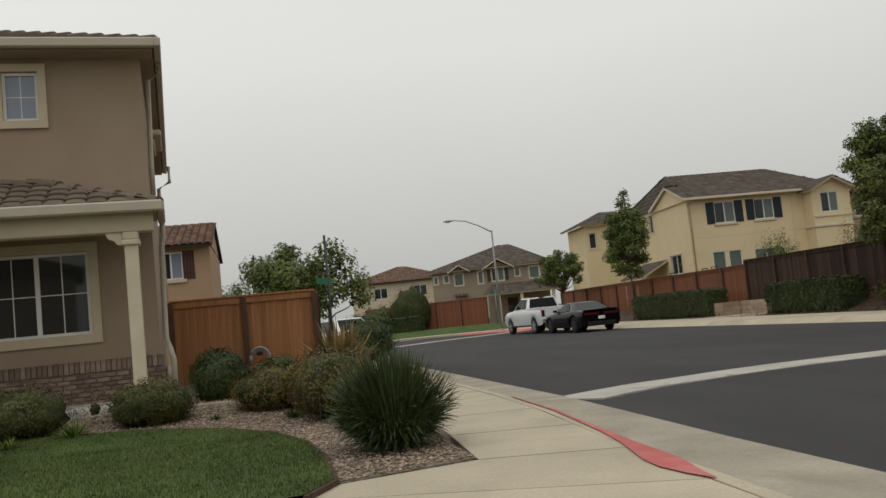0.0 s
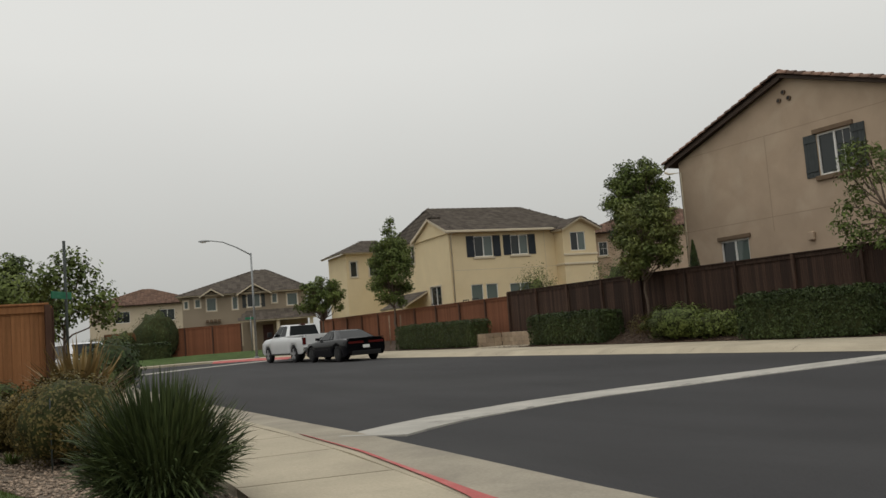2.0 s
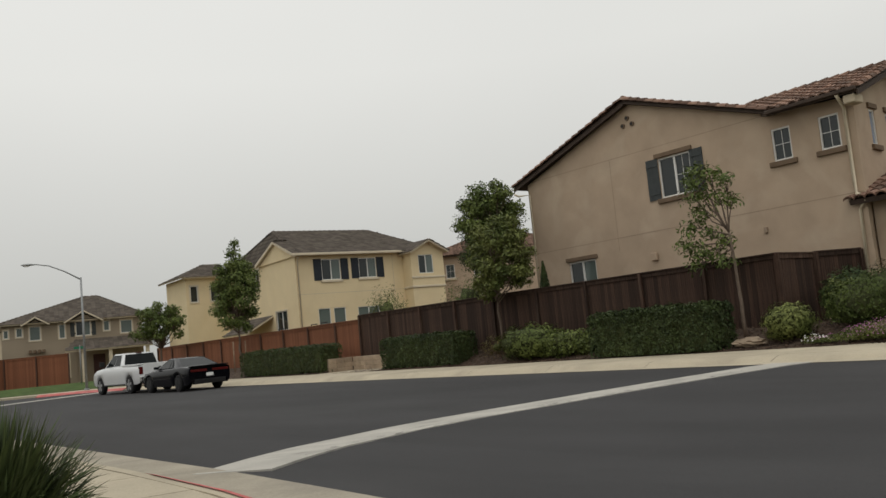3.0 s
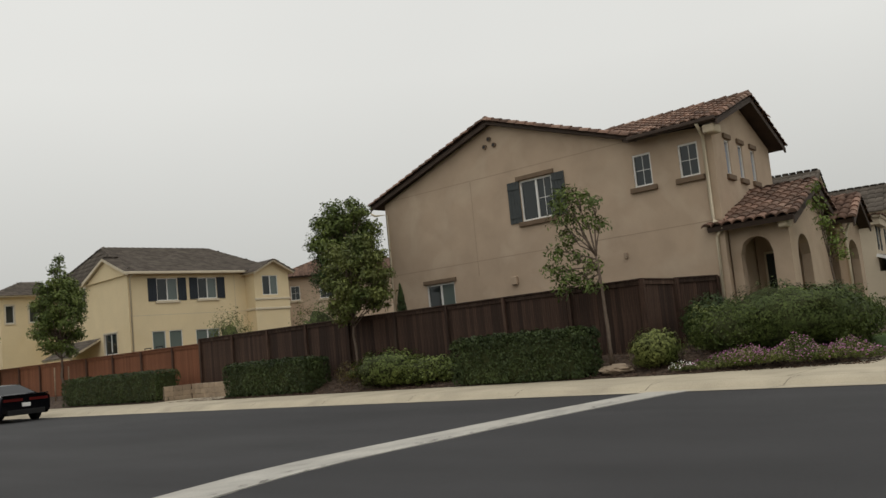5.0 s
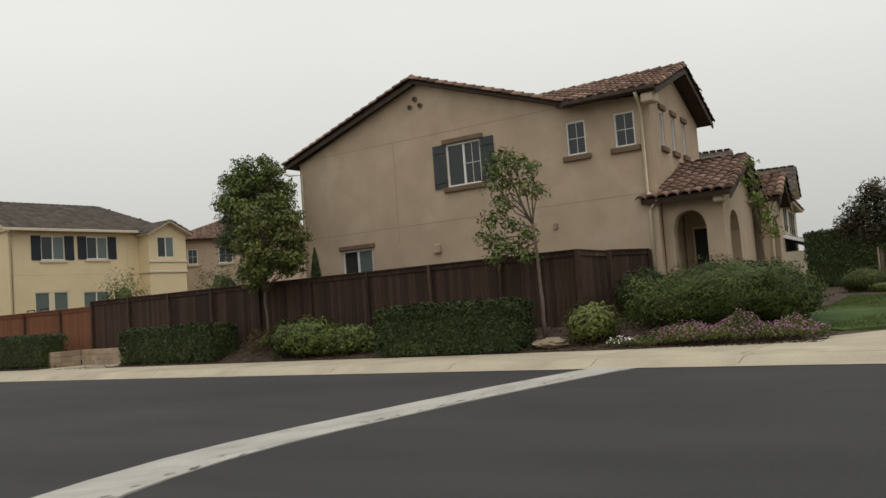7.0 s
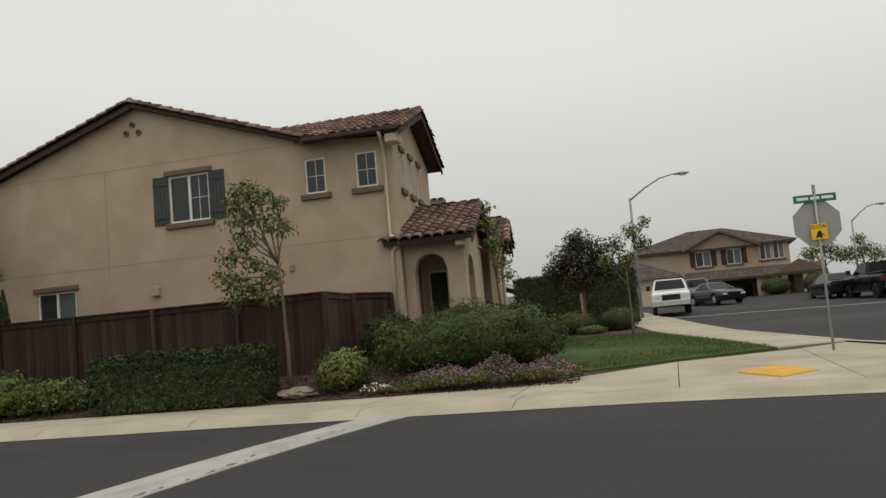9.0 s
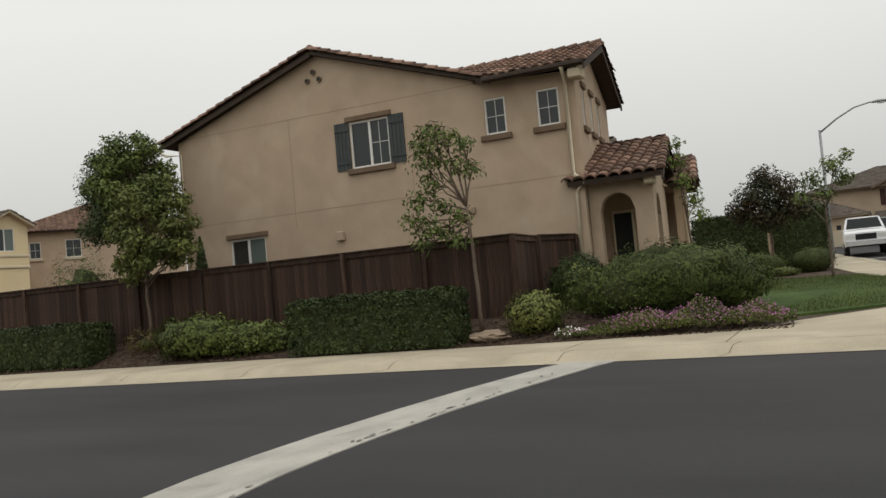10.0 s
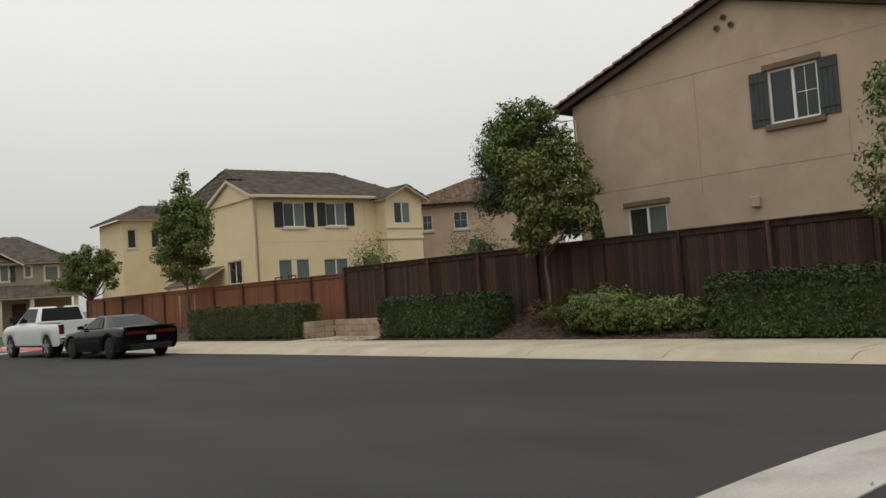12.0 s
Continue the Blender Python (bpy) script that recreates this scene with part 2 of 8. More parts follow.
SIGN_YELLOW = mat("sign_yellow", (0.8, 0.5, 0.02), rough=0.5, vary=0.05, bump=0)
BLACK = mat("black_plastic", (0.012, 0.012, 0.013), rough=0.5, vary=0.2, bump=0)
WHITE_SIGN = mat("white_sign", (0.8, 0.8, 0.78), rough=0.5, vary=0.02, bump=0)
RUBBER = mat("tyre_rubber", (0.018, 0.018, 0.019), rough=0.85, vary=0.2, bump=0.1)
RIM = mat("alloy_rim", (0.5, 0.5, 0.51), rough=0.3, vary=0.05, metal=0.9, bump=0)
RIM_DARK = mat("dark_rim", (0.03, 0.03, 0.032), rough=0.35, vary=0.05, metal=0.7, bump=0)
CHROME = mat("chrome", (0.6, 0.6, 0.61), rough=0.15, vary=0.02, metal=1.0, bump=0)


def paint(name, rgb, rough=0.25):
    m = mat(name, rgb, rough=rough, vary=0.02, scale=2, bump=0, spec=0.5)
    m.node_tree.nodes["Principled BSDF"].inputs["Coat Weight"].default_value = 0.7
    return m


CAR_WHITE = paint("white_car_paint", (0.72, 0.73, 0.73))
CAR_BLACK = paint("black_car_paint", (0.004, 0.004, 0.006), 0.1)
CAR_BLACK.node_tree.nodes["Principled BSDF"].inputs["Coat Weight"].default_value = 0.0
CAR_BLACK.node_tree.nodes["Principled BSDF"].inputs["Specular IOR Level"].default_value = 0.2
CAR_NAVY = paint("dark_blue_car_paint", (0.010, 0.013, 0.02), 0.12)
CAR_NAVY.node_tree.nodes["Principled BSDF"].inputs["Coat Weight"].default_value = 0.0
CAR_GREEN = paint("green_grey_car_paint", (0.07, 0.09, 0.085))
CAR_GLASS = glass_mat("car_glass", (0.012, 0.014, 0.015))
CAR_GLASS.node_tree.nodes["Principled BSDF"].inputs["Specular IOR Level"].default_value = 0.12
TAIL_RED = mat("tail_lamp", (0.085, 0.007, 0.007), rough=0.25, vary=0.05, bump=0)
HEAD_LAMP = mat("head_lamp", (0.6, 0.6, 0.58), rough=0.15, vary=0.05, bump=0)

# ---- building helpers ----
def thing(name, x, y, z, label, category, group="", kind="", rz=0.0):
    ob = new(name)
    ob.matrix_world = pose(x, y, z, 0, 0, rz)
    ob.empty_display_size = 0.2
    return tagged(ob, label, category, group, kind)


def part(name, bm, material, parent=None, label="", smooth=False):
    """Links a bmesh as one mesh object under a thing or a part, in the parent's own coordinates."""
    me = bpy.data.meshes.new(name)
    bm.normal_update()
    if smooth:
        for f in bm.faces:
            f.smooth = True
    bm.to_mesh(me)
    bm.free()
    for m in (material if isinstance(material, (list, tuple)) else [material]):
        me.materials.append(m)
    ob = new(name, me)
    if parent:
        ob.parent = parent
    return tagged(ob, label)


def raw(name, verts, faces, material, parent=None, smooth=False):
    me = bpy.data.meshes.new(name)
    me.from_pydata(verts, [], faces)
    me.materials.append(material)
    if smooth:
        me.polygons.foreach_set("use_smooth", [True] * len(me.polygons))
    me.update()
    ob = new(name, me)
    if parent:
        ob.parent = parent
    return ob


def box(bm, x0, x1, y0, y1, z0, z1, mi=0):
    v = [bm.verts.new((x, y, z)) for z in (z0, z1) for y in (y0, y1) for x in (x0, x1)]
    for q in ((0, 2, 3, 1), (4, 5, 7, 6), (0, 1, 5, 4), (2, 6, 7, 3), (0, 4, 6, 2), (1, 3, 7, 5)):
        bm.faces.new([v[i] for i in q]).material_index = mi
    return v


def bbox(x0, x1, y0, y1, z0, z1, r=0.01, seg=1):
    """A box with softened edges, as a bmesh."""
    bm = bmesh.new()
    box(bm, min(x0, x1), max(x0, x1), min(y0, y1), max(y0, y1), min(z0, z1), max(z0, z1))
    bmesh.ops.bevel(bm, geom=bm.edges[:], offset=r, segments=seg, affect="EDGES")
    return bm


def tube(bm, pts, radii, seg=8, cap=True):
    """A round tube along points."""
    rings = []
    for i, p in enumerate(pts):
        p = Vector(p)
        a = Vector(pts[max(i - 1, 0)])
        b = Vector(pts[min(i + 1, len(pts) - 1)])
        d = (b - a).normalized()
        u = d.cross(Vector((0, 0, 1)) if abs(d.z) < 0.9 else Vector((1, 0, 0))).normalized()
        w = d.cross(u)
        r = radii[i] if isinstance(radii, (list, tuple)) else radii
        rings.append([bm.verts.new(p + r * (math.cos(2 * math.pi * k / seg) * u + math.sin(2 * math.pi * k / seg) * w)) for k in range(seg)])
    for r0, r1 in zip(rings, rings[1:]):
        for k in range(seg):
            bm.faces.new((r0[k], r0[(k + 1) % seg], r1[(k + 1) % seg], r1[k])).smooth = True
    if cap:
        bm.faces.new(rings[0][::-1])
        bm.faces.new(rings[-1])


def prism(bm, pts, off):
    """A polygon (3D points) pushed along a vector into a solid."""
    off = Vector(off)
    a = [bm.verts.new(p) for p in pts]
    b = [bm.verts.new(Vector(p) + off) for p in pts]
    bm.faces.new(a)
    bm.faces.new(b[::-1])
    for i in range(len(a)):
        j = (i + 1) % len(a)
        bm.faces.new((a[j], a[i], b[i], b[j]))
    bmesh.ops.recalc_face_normals(bm, faces=bm.faces[:])


def arch_top(u0, u1, spring, rise):
    c, h = (u0 + u1) / 2, (u1 - u0) / 2
    return lambda u: spring + rise * math.sqrt(max(0.0, 1 - ((u - c) / h) ** 2))


def wall_bm(to3, u0, u1, base, profile, holes, thick, steps=10):
    """A wall with openings. to3(u, v, d) maps to space, d being the depth behind the face. profile: (u, v) corners of the top.
    holes: (u0, u1, v0, top) with top a number or a function of u."""
    bm = bmesh.new()

    def top_at(u):
        for (a, va), (b, vb) in zip(profile, profile[1:]):
            if a <= u <= b:
                return va + (vb - va) * (u - a) / (b - a)
        return profile[-1][1]

    cuts = {u0, u1} | {p[0] for p in profile if u0 < p[0] < u1}
    for h in holes:
        n = steps if callable(h[3]) else 1
        cuts |= {round(h[0] + (h[1] - h[0]) * k / n, 5) for k in range(n + 1)}
    cuts = sorted(cuts)

    def quad(*ps):
        bm.faces.new([bm.verts.new(to3(*p)) for p in ps])

    for a, b in zip(cuts, cuts[1:]):
        if b - a < 1e-4:
            continue
        m = (a + b) / 2
        lo = (base, base)
        inside = sorted([h for h in holes if h[0] < m < h[1]], key=lambda h: h[2])
        for h in inside + [None]:
            hi = (h[2], h[2]) if h else (top_at(a), top_at(b))
            quad((a, lo[0], 0), (b, lo[1], 0), (b, hi[1], 0), (a, hi[0], 0))
            quad((b, lo[1], thick), (a, lo[0], thick), (a, hi[0], thick), (b, hi[1], thick))
            if h:
                t = (h[3](a), h[3](b)) if callable(h[3]) else (h[3], h[3])
                quad((a, h[2], 0), (b, h[2], 0), (b, h[2], thick), (a, h[2], thick))
                quad((a, t[0], thick), (b, t[1], thick), (b, t[1], 0), (a, t[0], 0))
                lo = t
        quad((a, top_at(a), 0), (b, top_at(b), 0), (b, top_at(b), thick), (a, top_at(a), thick))
    for h in holes:
        for u in (h[0], h[1]):
            t = h[3](u) if callable(h[3]) else h[3]
            quad((u, h[2], 0), (u, t, 0), (u, t, thick), (u, h[2], thick))
    for u in (u0, u1):
        quad((u, base, 0), (u, top_at(u), 0), (u, top_at(u), thick), (u, base, thick))
    bmesh.ops.remove_doubles(bm, verts=bm.verts[:], dist=0.0005)
    bmesh.ops.recalc_face_normals(bm, faces=bm.faces[:])
    return bm


def frame_bm(to3, u0, u1, v0, v1, w, d0, d1):
    """A rectangular ring, w wide, between depths d0 and d1."""
    bm = bmesh.new()
    for a, b, c, d in ((u0, u0 + w, v0, v1), (u1 - w, u1, v0, v1), (u0 + w, u1 - w, v0, v0 + w), (u0 + w, u1 - w, v1 - w, v1)):
        slab(bm, to3, a, b, c, d, d0, d1)
    return bm


def slab(bm, to3, u0, u1, v0, v1, d0, d1):
    v = [bm.verts.new(to3(u, w, d)) for d in (d0, d1) for w in (v0, v1) for u in (u0, u1)]
    fs = [bm.faces.new([v[i] for i in q]) for q in ((0, 2, 3, 1), (4, 5, 7, 6), (0, 1, 5, 4), (2, 6, 7, 3), (0, 4, 6, 2), (1, 3, 7, 5))]
    bmesh.ops.recalc_face_normals(bm, faces=fs)


def slab_part(name, to3, u0, u1, v0, v1, d0, d1, material, parent, bevel=0.0, label=""):
    bm = bmesh.new()
    slab(bm, to3, u0, u1, v0, v1, d0, d1)
    if bevel:
        bmesh.ops.bevel(bm, geom=bm.edges[:], offset=bevel, segments=1, affect="EDGES")
    return part(name, bm, material, parent, label)


def window(to3, parent, u0, u1, v0, v1, sash=1, grid=(2, 2), glass=None, frame_mat=None, trim=None, trim_w=0.12, lintel=None, sill=None,
           shutter=None, shutter_w=0.42, grid_sides=(0, 1), blind=None, blind_at=-1):
    """A window in an opening: frame, panes with glazing bars, and the trims round it."""
    glass, frame_mat = glass or GLASS_DARK, frame_mat or TRIM_WHITE
    win = part("window", frame_bm(to3, u0, u1, v0, v1, 0.05, 0.03, 0.11), frame_mat, parent, "white vinyl window frame")
    edges = [u0 + 0.05 + (u1 - u0 - 0.1) * k / sash for k in range(sash + 1)]
    for i, (a, b) in enumerate(zip(edges, edges[1:])):
        g = blind if (blind and i == blind_at % sash) else glass
        slab_part("pane", to3, a, b, v0 + 0.05, v1 - 0.05, 0.075, 0.085, g, win)
        if i:
            slab_part("mullion", to3, a - 0.036, a + 0.036, v0 + 0.05, v1 - 0.05, 0.035, 0.1, frame_mat, win)
        if i in grid_sides and grid:
            bars = bmesh.new()
            for k in range(1, grid[0]):
                u = a + (b - a) * k / grid[0]
                slab(bars, to3, u - 0.008, u + 0.008, v0 + 0.05, v1 - 0.05, 0.066, 0.074)
            for k in range(1, grid[1]):
                v = v0 + 0.05 + (v1 - v0 - 0.1) * k / grid[1]
                slab(bars, to3, a, b, v - 0.008, v + 0.008, 0.064, 0.0735)
            part("glazing_bar", bars, frame_mat, win)
    if trim:
        part("window_trim", frame_bm(to3, u0 - trim_w, u1 + trim_w, v0 - trim_w, v1 + trim_w, trim_w, -0.05, 0.03), trim, parent, "raised stucco surround")
    if lintel:
        slab_part("lintel", to3, u0 - 0.12, u1 + 0.12, v1 + 0.02, v1 + 0.17, -0.07, 0.03, lintel, parent, 0.012)
    if sill:
        slab_part("window_sill", to3, u0 - 0.14, u1 + 0.14, v0 - 0.17, v0 - 0.01, -0.09, 0.03, sill, parent, 0.015)
    if shutter:
        for a in (u0 - shutter_w - 0.01, u1 + 0.01):
            s = bmesh.new()
            w = shutter_w / 4
            for k in range(4):
                slab(s, to3, a + k * w + 0.004, a + (k + 1) * w - 0.004, v0 - 0.02, v1 + 0.02, -0.035, 0.0)
            for v in (v0 + 0.16, v1 - 0.24):
                slab(s, to3, a + 0.01, a + shutter_w - 0.01, v, v + 0.09, -0.055, -0.034)
            part("shutter", s, shutter, parent, "dark board-and-batten shutter")
    return win


def tile_mesh(name, w, length, material, rise=0.075, seg=5):
    """One clay roof tile: a tapered half barrel with thickness, lying along +y (up the slope)."""
    v, f = [], []
    for y, s, lift in ((0, 1.0, 0.028), (length, 0.86, 0.0)):
        for k in range(seg + 1):
            a = math.pi * k / seg
            v.append((-0.5 * w * s * math.cos(a), y, lift + rise * math.sin(a) * s))
    for k in range(seg + 1):
        a = math.pi * k / seg
        v.append((-0.43 * w * math.cos(a), 0, 0.01 + (rise - 0.022) * math.sin(a)))
    n = seg + 1
    for k in range(seg):
        f.append((k, k + 1, n + k + 1, n + k))
        f.append((2 * n + k + 1, 2 * n + k, k, k + 1)[::-1])
    me = bpy.data.meshes.new(name)
    me.from_pydata(v, [], f)
    me.materials.append(material)
    me.update()
    return me


def roof_plane(name, corners, parent, material, thick=0.12, top=None):
    """A roof slab: fascia-coloured edges and soffit, tile-coloured upper face."""
    bm = bmesh.new()
    c = [Vector(p) for p in corners]
    n = (c[1] - c[0]).cross(c[2] - c[0]).normalized()
    if n.z < 0:
        n = -n
    prism(bm, c, -n * thick)
    for f in bm.faces:
        f.normal_update()
        f.material_index = 1 if f.normal.dot(n) > 0.9 else 0
    return part(name, bm, [material, top or (FASCIA_DARK if material == FASCIA_DARK else TILE_GREY)], parent)


def inside(poly, x, y):
    res = False
    for (x0, y0), (x1, y1) in zip(poly, poly[1:] + poly[:1]):
        if (y0 > y) != (y1 > y) and x < (x1 - x0) * (y - y0) / (y1 - y0) + x0:
            res = not res
    return res


def tile_spots(corners, w, course, cut=None):
    """The tiles' poses on a roof plane: corners start with the eave's two ends."""
    c = [Vector(p) for p in corners]
    ex = (c[1] - c[0]).normalized()
    n = ex.cross(c[2] - c[0]).normalized()
    if n.z < 0:
        n = -n
    up = n.cross(ex)
    if up.z < 0:
        up = -up
        ex = up.cross(n)
    flat = [((p - c[0]).dot(ex), (p - c[0]).dot(up)) for p in c]
    xs, ys = [p[0] for p in flat], [p[1] for p in flat]
    spots = []
    rows, cols = int((max(ys) - min(ys)) / course) + 1, int((max(xs) - min(xs)) / w) + 1
    for r in range(rows):
        for k in range(cols):
            x, y = min(xs) + (k + 0.5) * w, min(ys) + r * course
            if inside(flat, x, y + course * 0.5):
                p = c[0] + ex * x + up * (y - 0.05) + n * 0.004
                if cut and cut(p):
                    continue
                m = Matrix((ex, up, n)).transposed().to_4x4()
                m.translation = p
                spots.append(m)
    return spots


def lay_tiles(spots, me, parent, limit=0, seed=1, name="roof_tile"):
    """Tiles as pieces of their own up to the limit; the rest joined into one mesh."""
    rnd = random.Random(seed)
    for m in spots[:limit]:
        ob = new(name, me)
        ob.parent = parent
        ob.matrix_local = m @ pose(rnd.uniform(-0.006, 0.006), rnd.uniform(-0.012, 0.012), rnd.uniform(0, 0.008), 0, 0, rnd.uniform(-1.2, 1.2))
    if len(spots) > limit:
        base = np.array([v.co[:] for v in me.vertices])
        polys = [tuple(p.vertices) for p in me.polygons]
        vs, fs = [], []
        for m in spots[limit:]:
            a = np.array(m)
            o = len(vs)
            jitter = np.array((rnd.uniform(-0.006, 0.006), rnd.uniform(-0.012, 0.012), 0))
            vs.extend(map(tuple, (base + jitter) @ a[:3, :3].T + a[:3, 3]))
            fs.extend(tuple(i + o for i in p) for p in polys)
        tagged(raw("tile_field", vs, fs, me.materials[0], parent, True), kind="stuff")


def cap_row(a, b, parent, material, r=0.12, step=0.38, name="ridge_tile", joined=False):
    """Overlapping barrel caps along a ridge, hip or rake."""
    a, b = Vector(a) - Vector((0, 0, 0.075)), Vector(b) - Vector((0, 0, 0.075))
    d = (b - a)
    count = max(1, int(d.length / step))
    d.normalize()
    side = d.cross(Vector((0, 0, 1))).normalized()
    n = side.cross(d)
    v, f = [], []
    for y, s in ((0, 1.0), (step * 1.12, 0.84)):
        for k in range(7):
            t = math.pi * k / 6
            v.append((-r * s * math.cos(t), y, r * s * math.sin(t) * 0.9 + (0.025 if y == 0 else 0)))
    for k in range(6):
        f.append((k, k + 1, 8 + k, 7 + k))
    f.append(tuple(range(6, -1, -1)))
    me = bpy.data.meshes.new(name)
    me.from_pydata(v, [], f)
    me.materials.append(material)
    me.update()
    m = Matrix((side, d, n)).transposed().to_4x4()
    spots = []
    for i in range(count):
        q = m.copy()
        q.translation = a + d * (i * (b - a).length / count)
        spots.append(q)
    lay_tiles(spots, me, parent, 0 if joined else len(spots), 3, name)


def leaves(centres, normals, size, material, name, parent, seed=0, droop=0.3, aspect=2.0, turn=1.0):
    """Many small pointed leaves, each a folded pair of faces."""
    rng = np.random.default_rng(seed)
    c = np.asarray(centres, float)
    n = np.asarray(normals, float)
    k = len(c)
    if not k:
        return None
    n = n + rng.normal(0, 0.55 * turn, (k, 3))
    n /= np.linalg.norm(n, axis=1)[:, None] + 1e-9
    a = np.cross(n, rng.normal(0, 1, (k, 3)))
    a /= np.linalg.norm(a, axis=1)[:, None] + 1e-9
    a[:, 2] -= droop
    a /= np.linalg.norm(a, axis=1)[:, None] + 1e-9
    b = np.cross(n, a)
    b /= np.linalg.norm(b, axis=1)[:, None] + 1e-9
    s = (size * rng.uniform(0.6, 1.35, k))[:, None]
    fold = n * s * 0.12
    verts = np.stack([c - a * s * 0.5, c + b * s * 0.5 / aspect + fold, c + a * s * 0.5, c - b * s * 0.5 / aspect + fold], 1).reshape(-1, 3)
    i = np.arange(k)[:, None] * 4
    tri = np.concatenate([i + (0, 1, 2), i + (0, 2, 3)], 1).reshape(-1, 3)
    me = bpy.data.meshes.new(name)
    me.vertices.add(len(verts))
    me.vertices.foreach_set("co", verts.ravel())
    me.loops.add(tri.size)
    me.loops.foreach_set("vertex_index", tri.ravel())
    me.polygons.add(len(tri))
    me.polygons.foreach_set("loop_start", np.arange(0, tri.size, 3))
    me.materials.append(material)
    me.update(calc_edges=True)
    me.validate()
    ob = new(name, me)
    if parent:
        ob.parent = parent
    return ob


def lump(p, f, seed=0.0):
    return noise.noise(Vector(p) * f + Vector((seed, seed * 1.7, -seed)))


def blob_points(cx, cy, cz, rx, ry, rz, count, seed, rough=0.22, freq=1.6, flat=0.0, depth=0.25):
    """Leaf places over a lumpy ellipsoid shell, thicker inwards."""
    rng = np.random.default_rng(seed)
    d = rng.normal(0, 1, (count, 3))
    d /= np.linalg.norm(d, axis=1)[:, None]
    if flat:
        d[:, 2] = np.where(d[:, 2] < -flat, -flat * rng.uniform(0, 1, count), d[:, 2])
    out, nor = [], []
    for q in d:
        k = 1 + rough * lump(q * 2.0, freq, seed * 0.37) * 1.6 + 0.13 * lump(q * 5.5, 1.5, seed * 0.71)
        k *= 1 - depth * rng.random() ** 2
        out.append((cx + q[0] * rx * k, cy + q[1] * ry * k, cz + q[2] * rz * k))
        nor.append(q)
    return out, nor


def core_bm(cx, cy, cz, rx, ry, rz, seed, scale=0.84, rough=0.22, freq=1.6, flat=0.0):
    bm = bmesh.new()
    bmesh.ops.create_icosphere(bm, subdivisions=3, radius=1)
    for v in bm.verts:
        q = v.co.normalized()
        k = scale * (1 + rough * lump(q * 2.0, freq, seed * 0.37) * 1.6)
        z = max(q.z, -flat) if flat else q.z
        v.co = (cx + q.x * rx * k, cy + q.y * ry * k, cz + z * rz * k)
    return bm


def bush(name, x, y, z, rx, ry, h, material, label, count=5000, size=0.05, seed=1, rough=0.2, aspect=2.0, group="", lobes=(), core_size=0.83):
    """A rounded shrub: lumpy core, coloured dark for inner shade, under a skin of leaves. lobes: further (dx, dy, rx,
    ry, h) mounds.
    """
    t = thing(name, x, y, z, label, "shrub", group)
    cs, ns = [], []
    total = sum(r * s for _, _, r, s, _ in ((0, 0, rx, ry, h), *lobes))
    core = bmesh.new()
    for i, (dx, dy, ax, ay, hh) in enumerate(((0, 0, rx, ry, h), *lobes)):
        c, n = blob_points(dx, dy, hh * 0.45, ax, ay, hh * 0.55, int(count * ax * ay / total), seed + i, rough, 1.8, 0.75)
        cs += c
        ns += n
        tmp = core_bm(dx, dy, hh * 0.45, ax, ay, hh * 0.55, seed + i, core_size, rough, 1.8, 0.8)
        me = bpy.data.meshes.new("tmp")
        tmp.to_mesh(me)
        tmp.free()
        core.from_mesh(me)
        bpy.data.meshes.remove(me)
    part("inner_core", core, SHADE_CORE, t, "dark inner core coloured like the shade among twigs", True)
    leaves(cs, ns, size, material, "foliage", t, seed, 0.2, aspect, 0.75)
    return t


def crown(rnd_seed, centre, radii, count, r, low=0.0):
    """Clump places for a crown: spread over an ellipsoid, smaller towards its edge, with gaps between."""
    rnd = random.Random(rnd_seed)
    out = []
    while len(out) < count:
        q = Vector((rnd.uniform(-1, 1), rnd.uniform(-1, 1), rnd.uniform(-1, 1)))
        if q.length > 1 or q.length < 0.35:
            continue
        k = r * rnd.uniform(0.7, 1.25) * (1.15 - 0.45 * q.length)
        spread = 1.0 + low * max(0.0, -q.z)
        p = (centre[0] + q.x * radii[0] * spread, centre[1] + q.y * radii[1] * spread, centre[2] + q.z * radii[2])
        if all((Vector(p) - Vector(o[:3])).length > 0.5 * (k + o[3]) for o in out) or rnd.random() < 0.03:
            out.append((*p, k, k * 0.75))
    return out


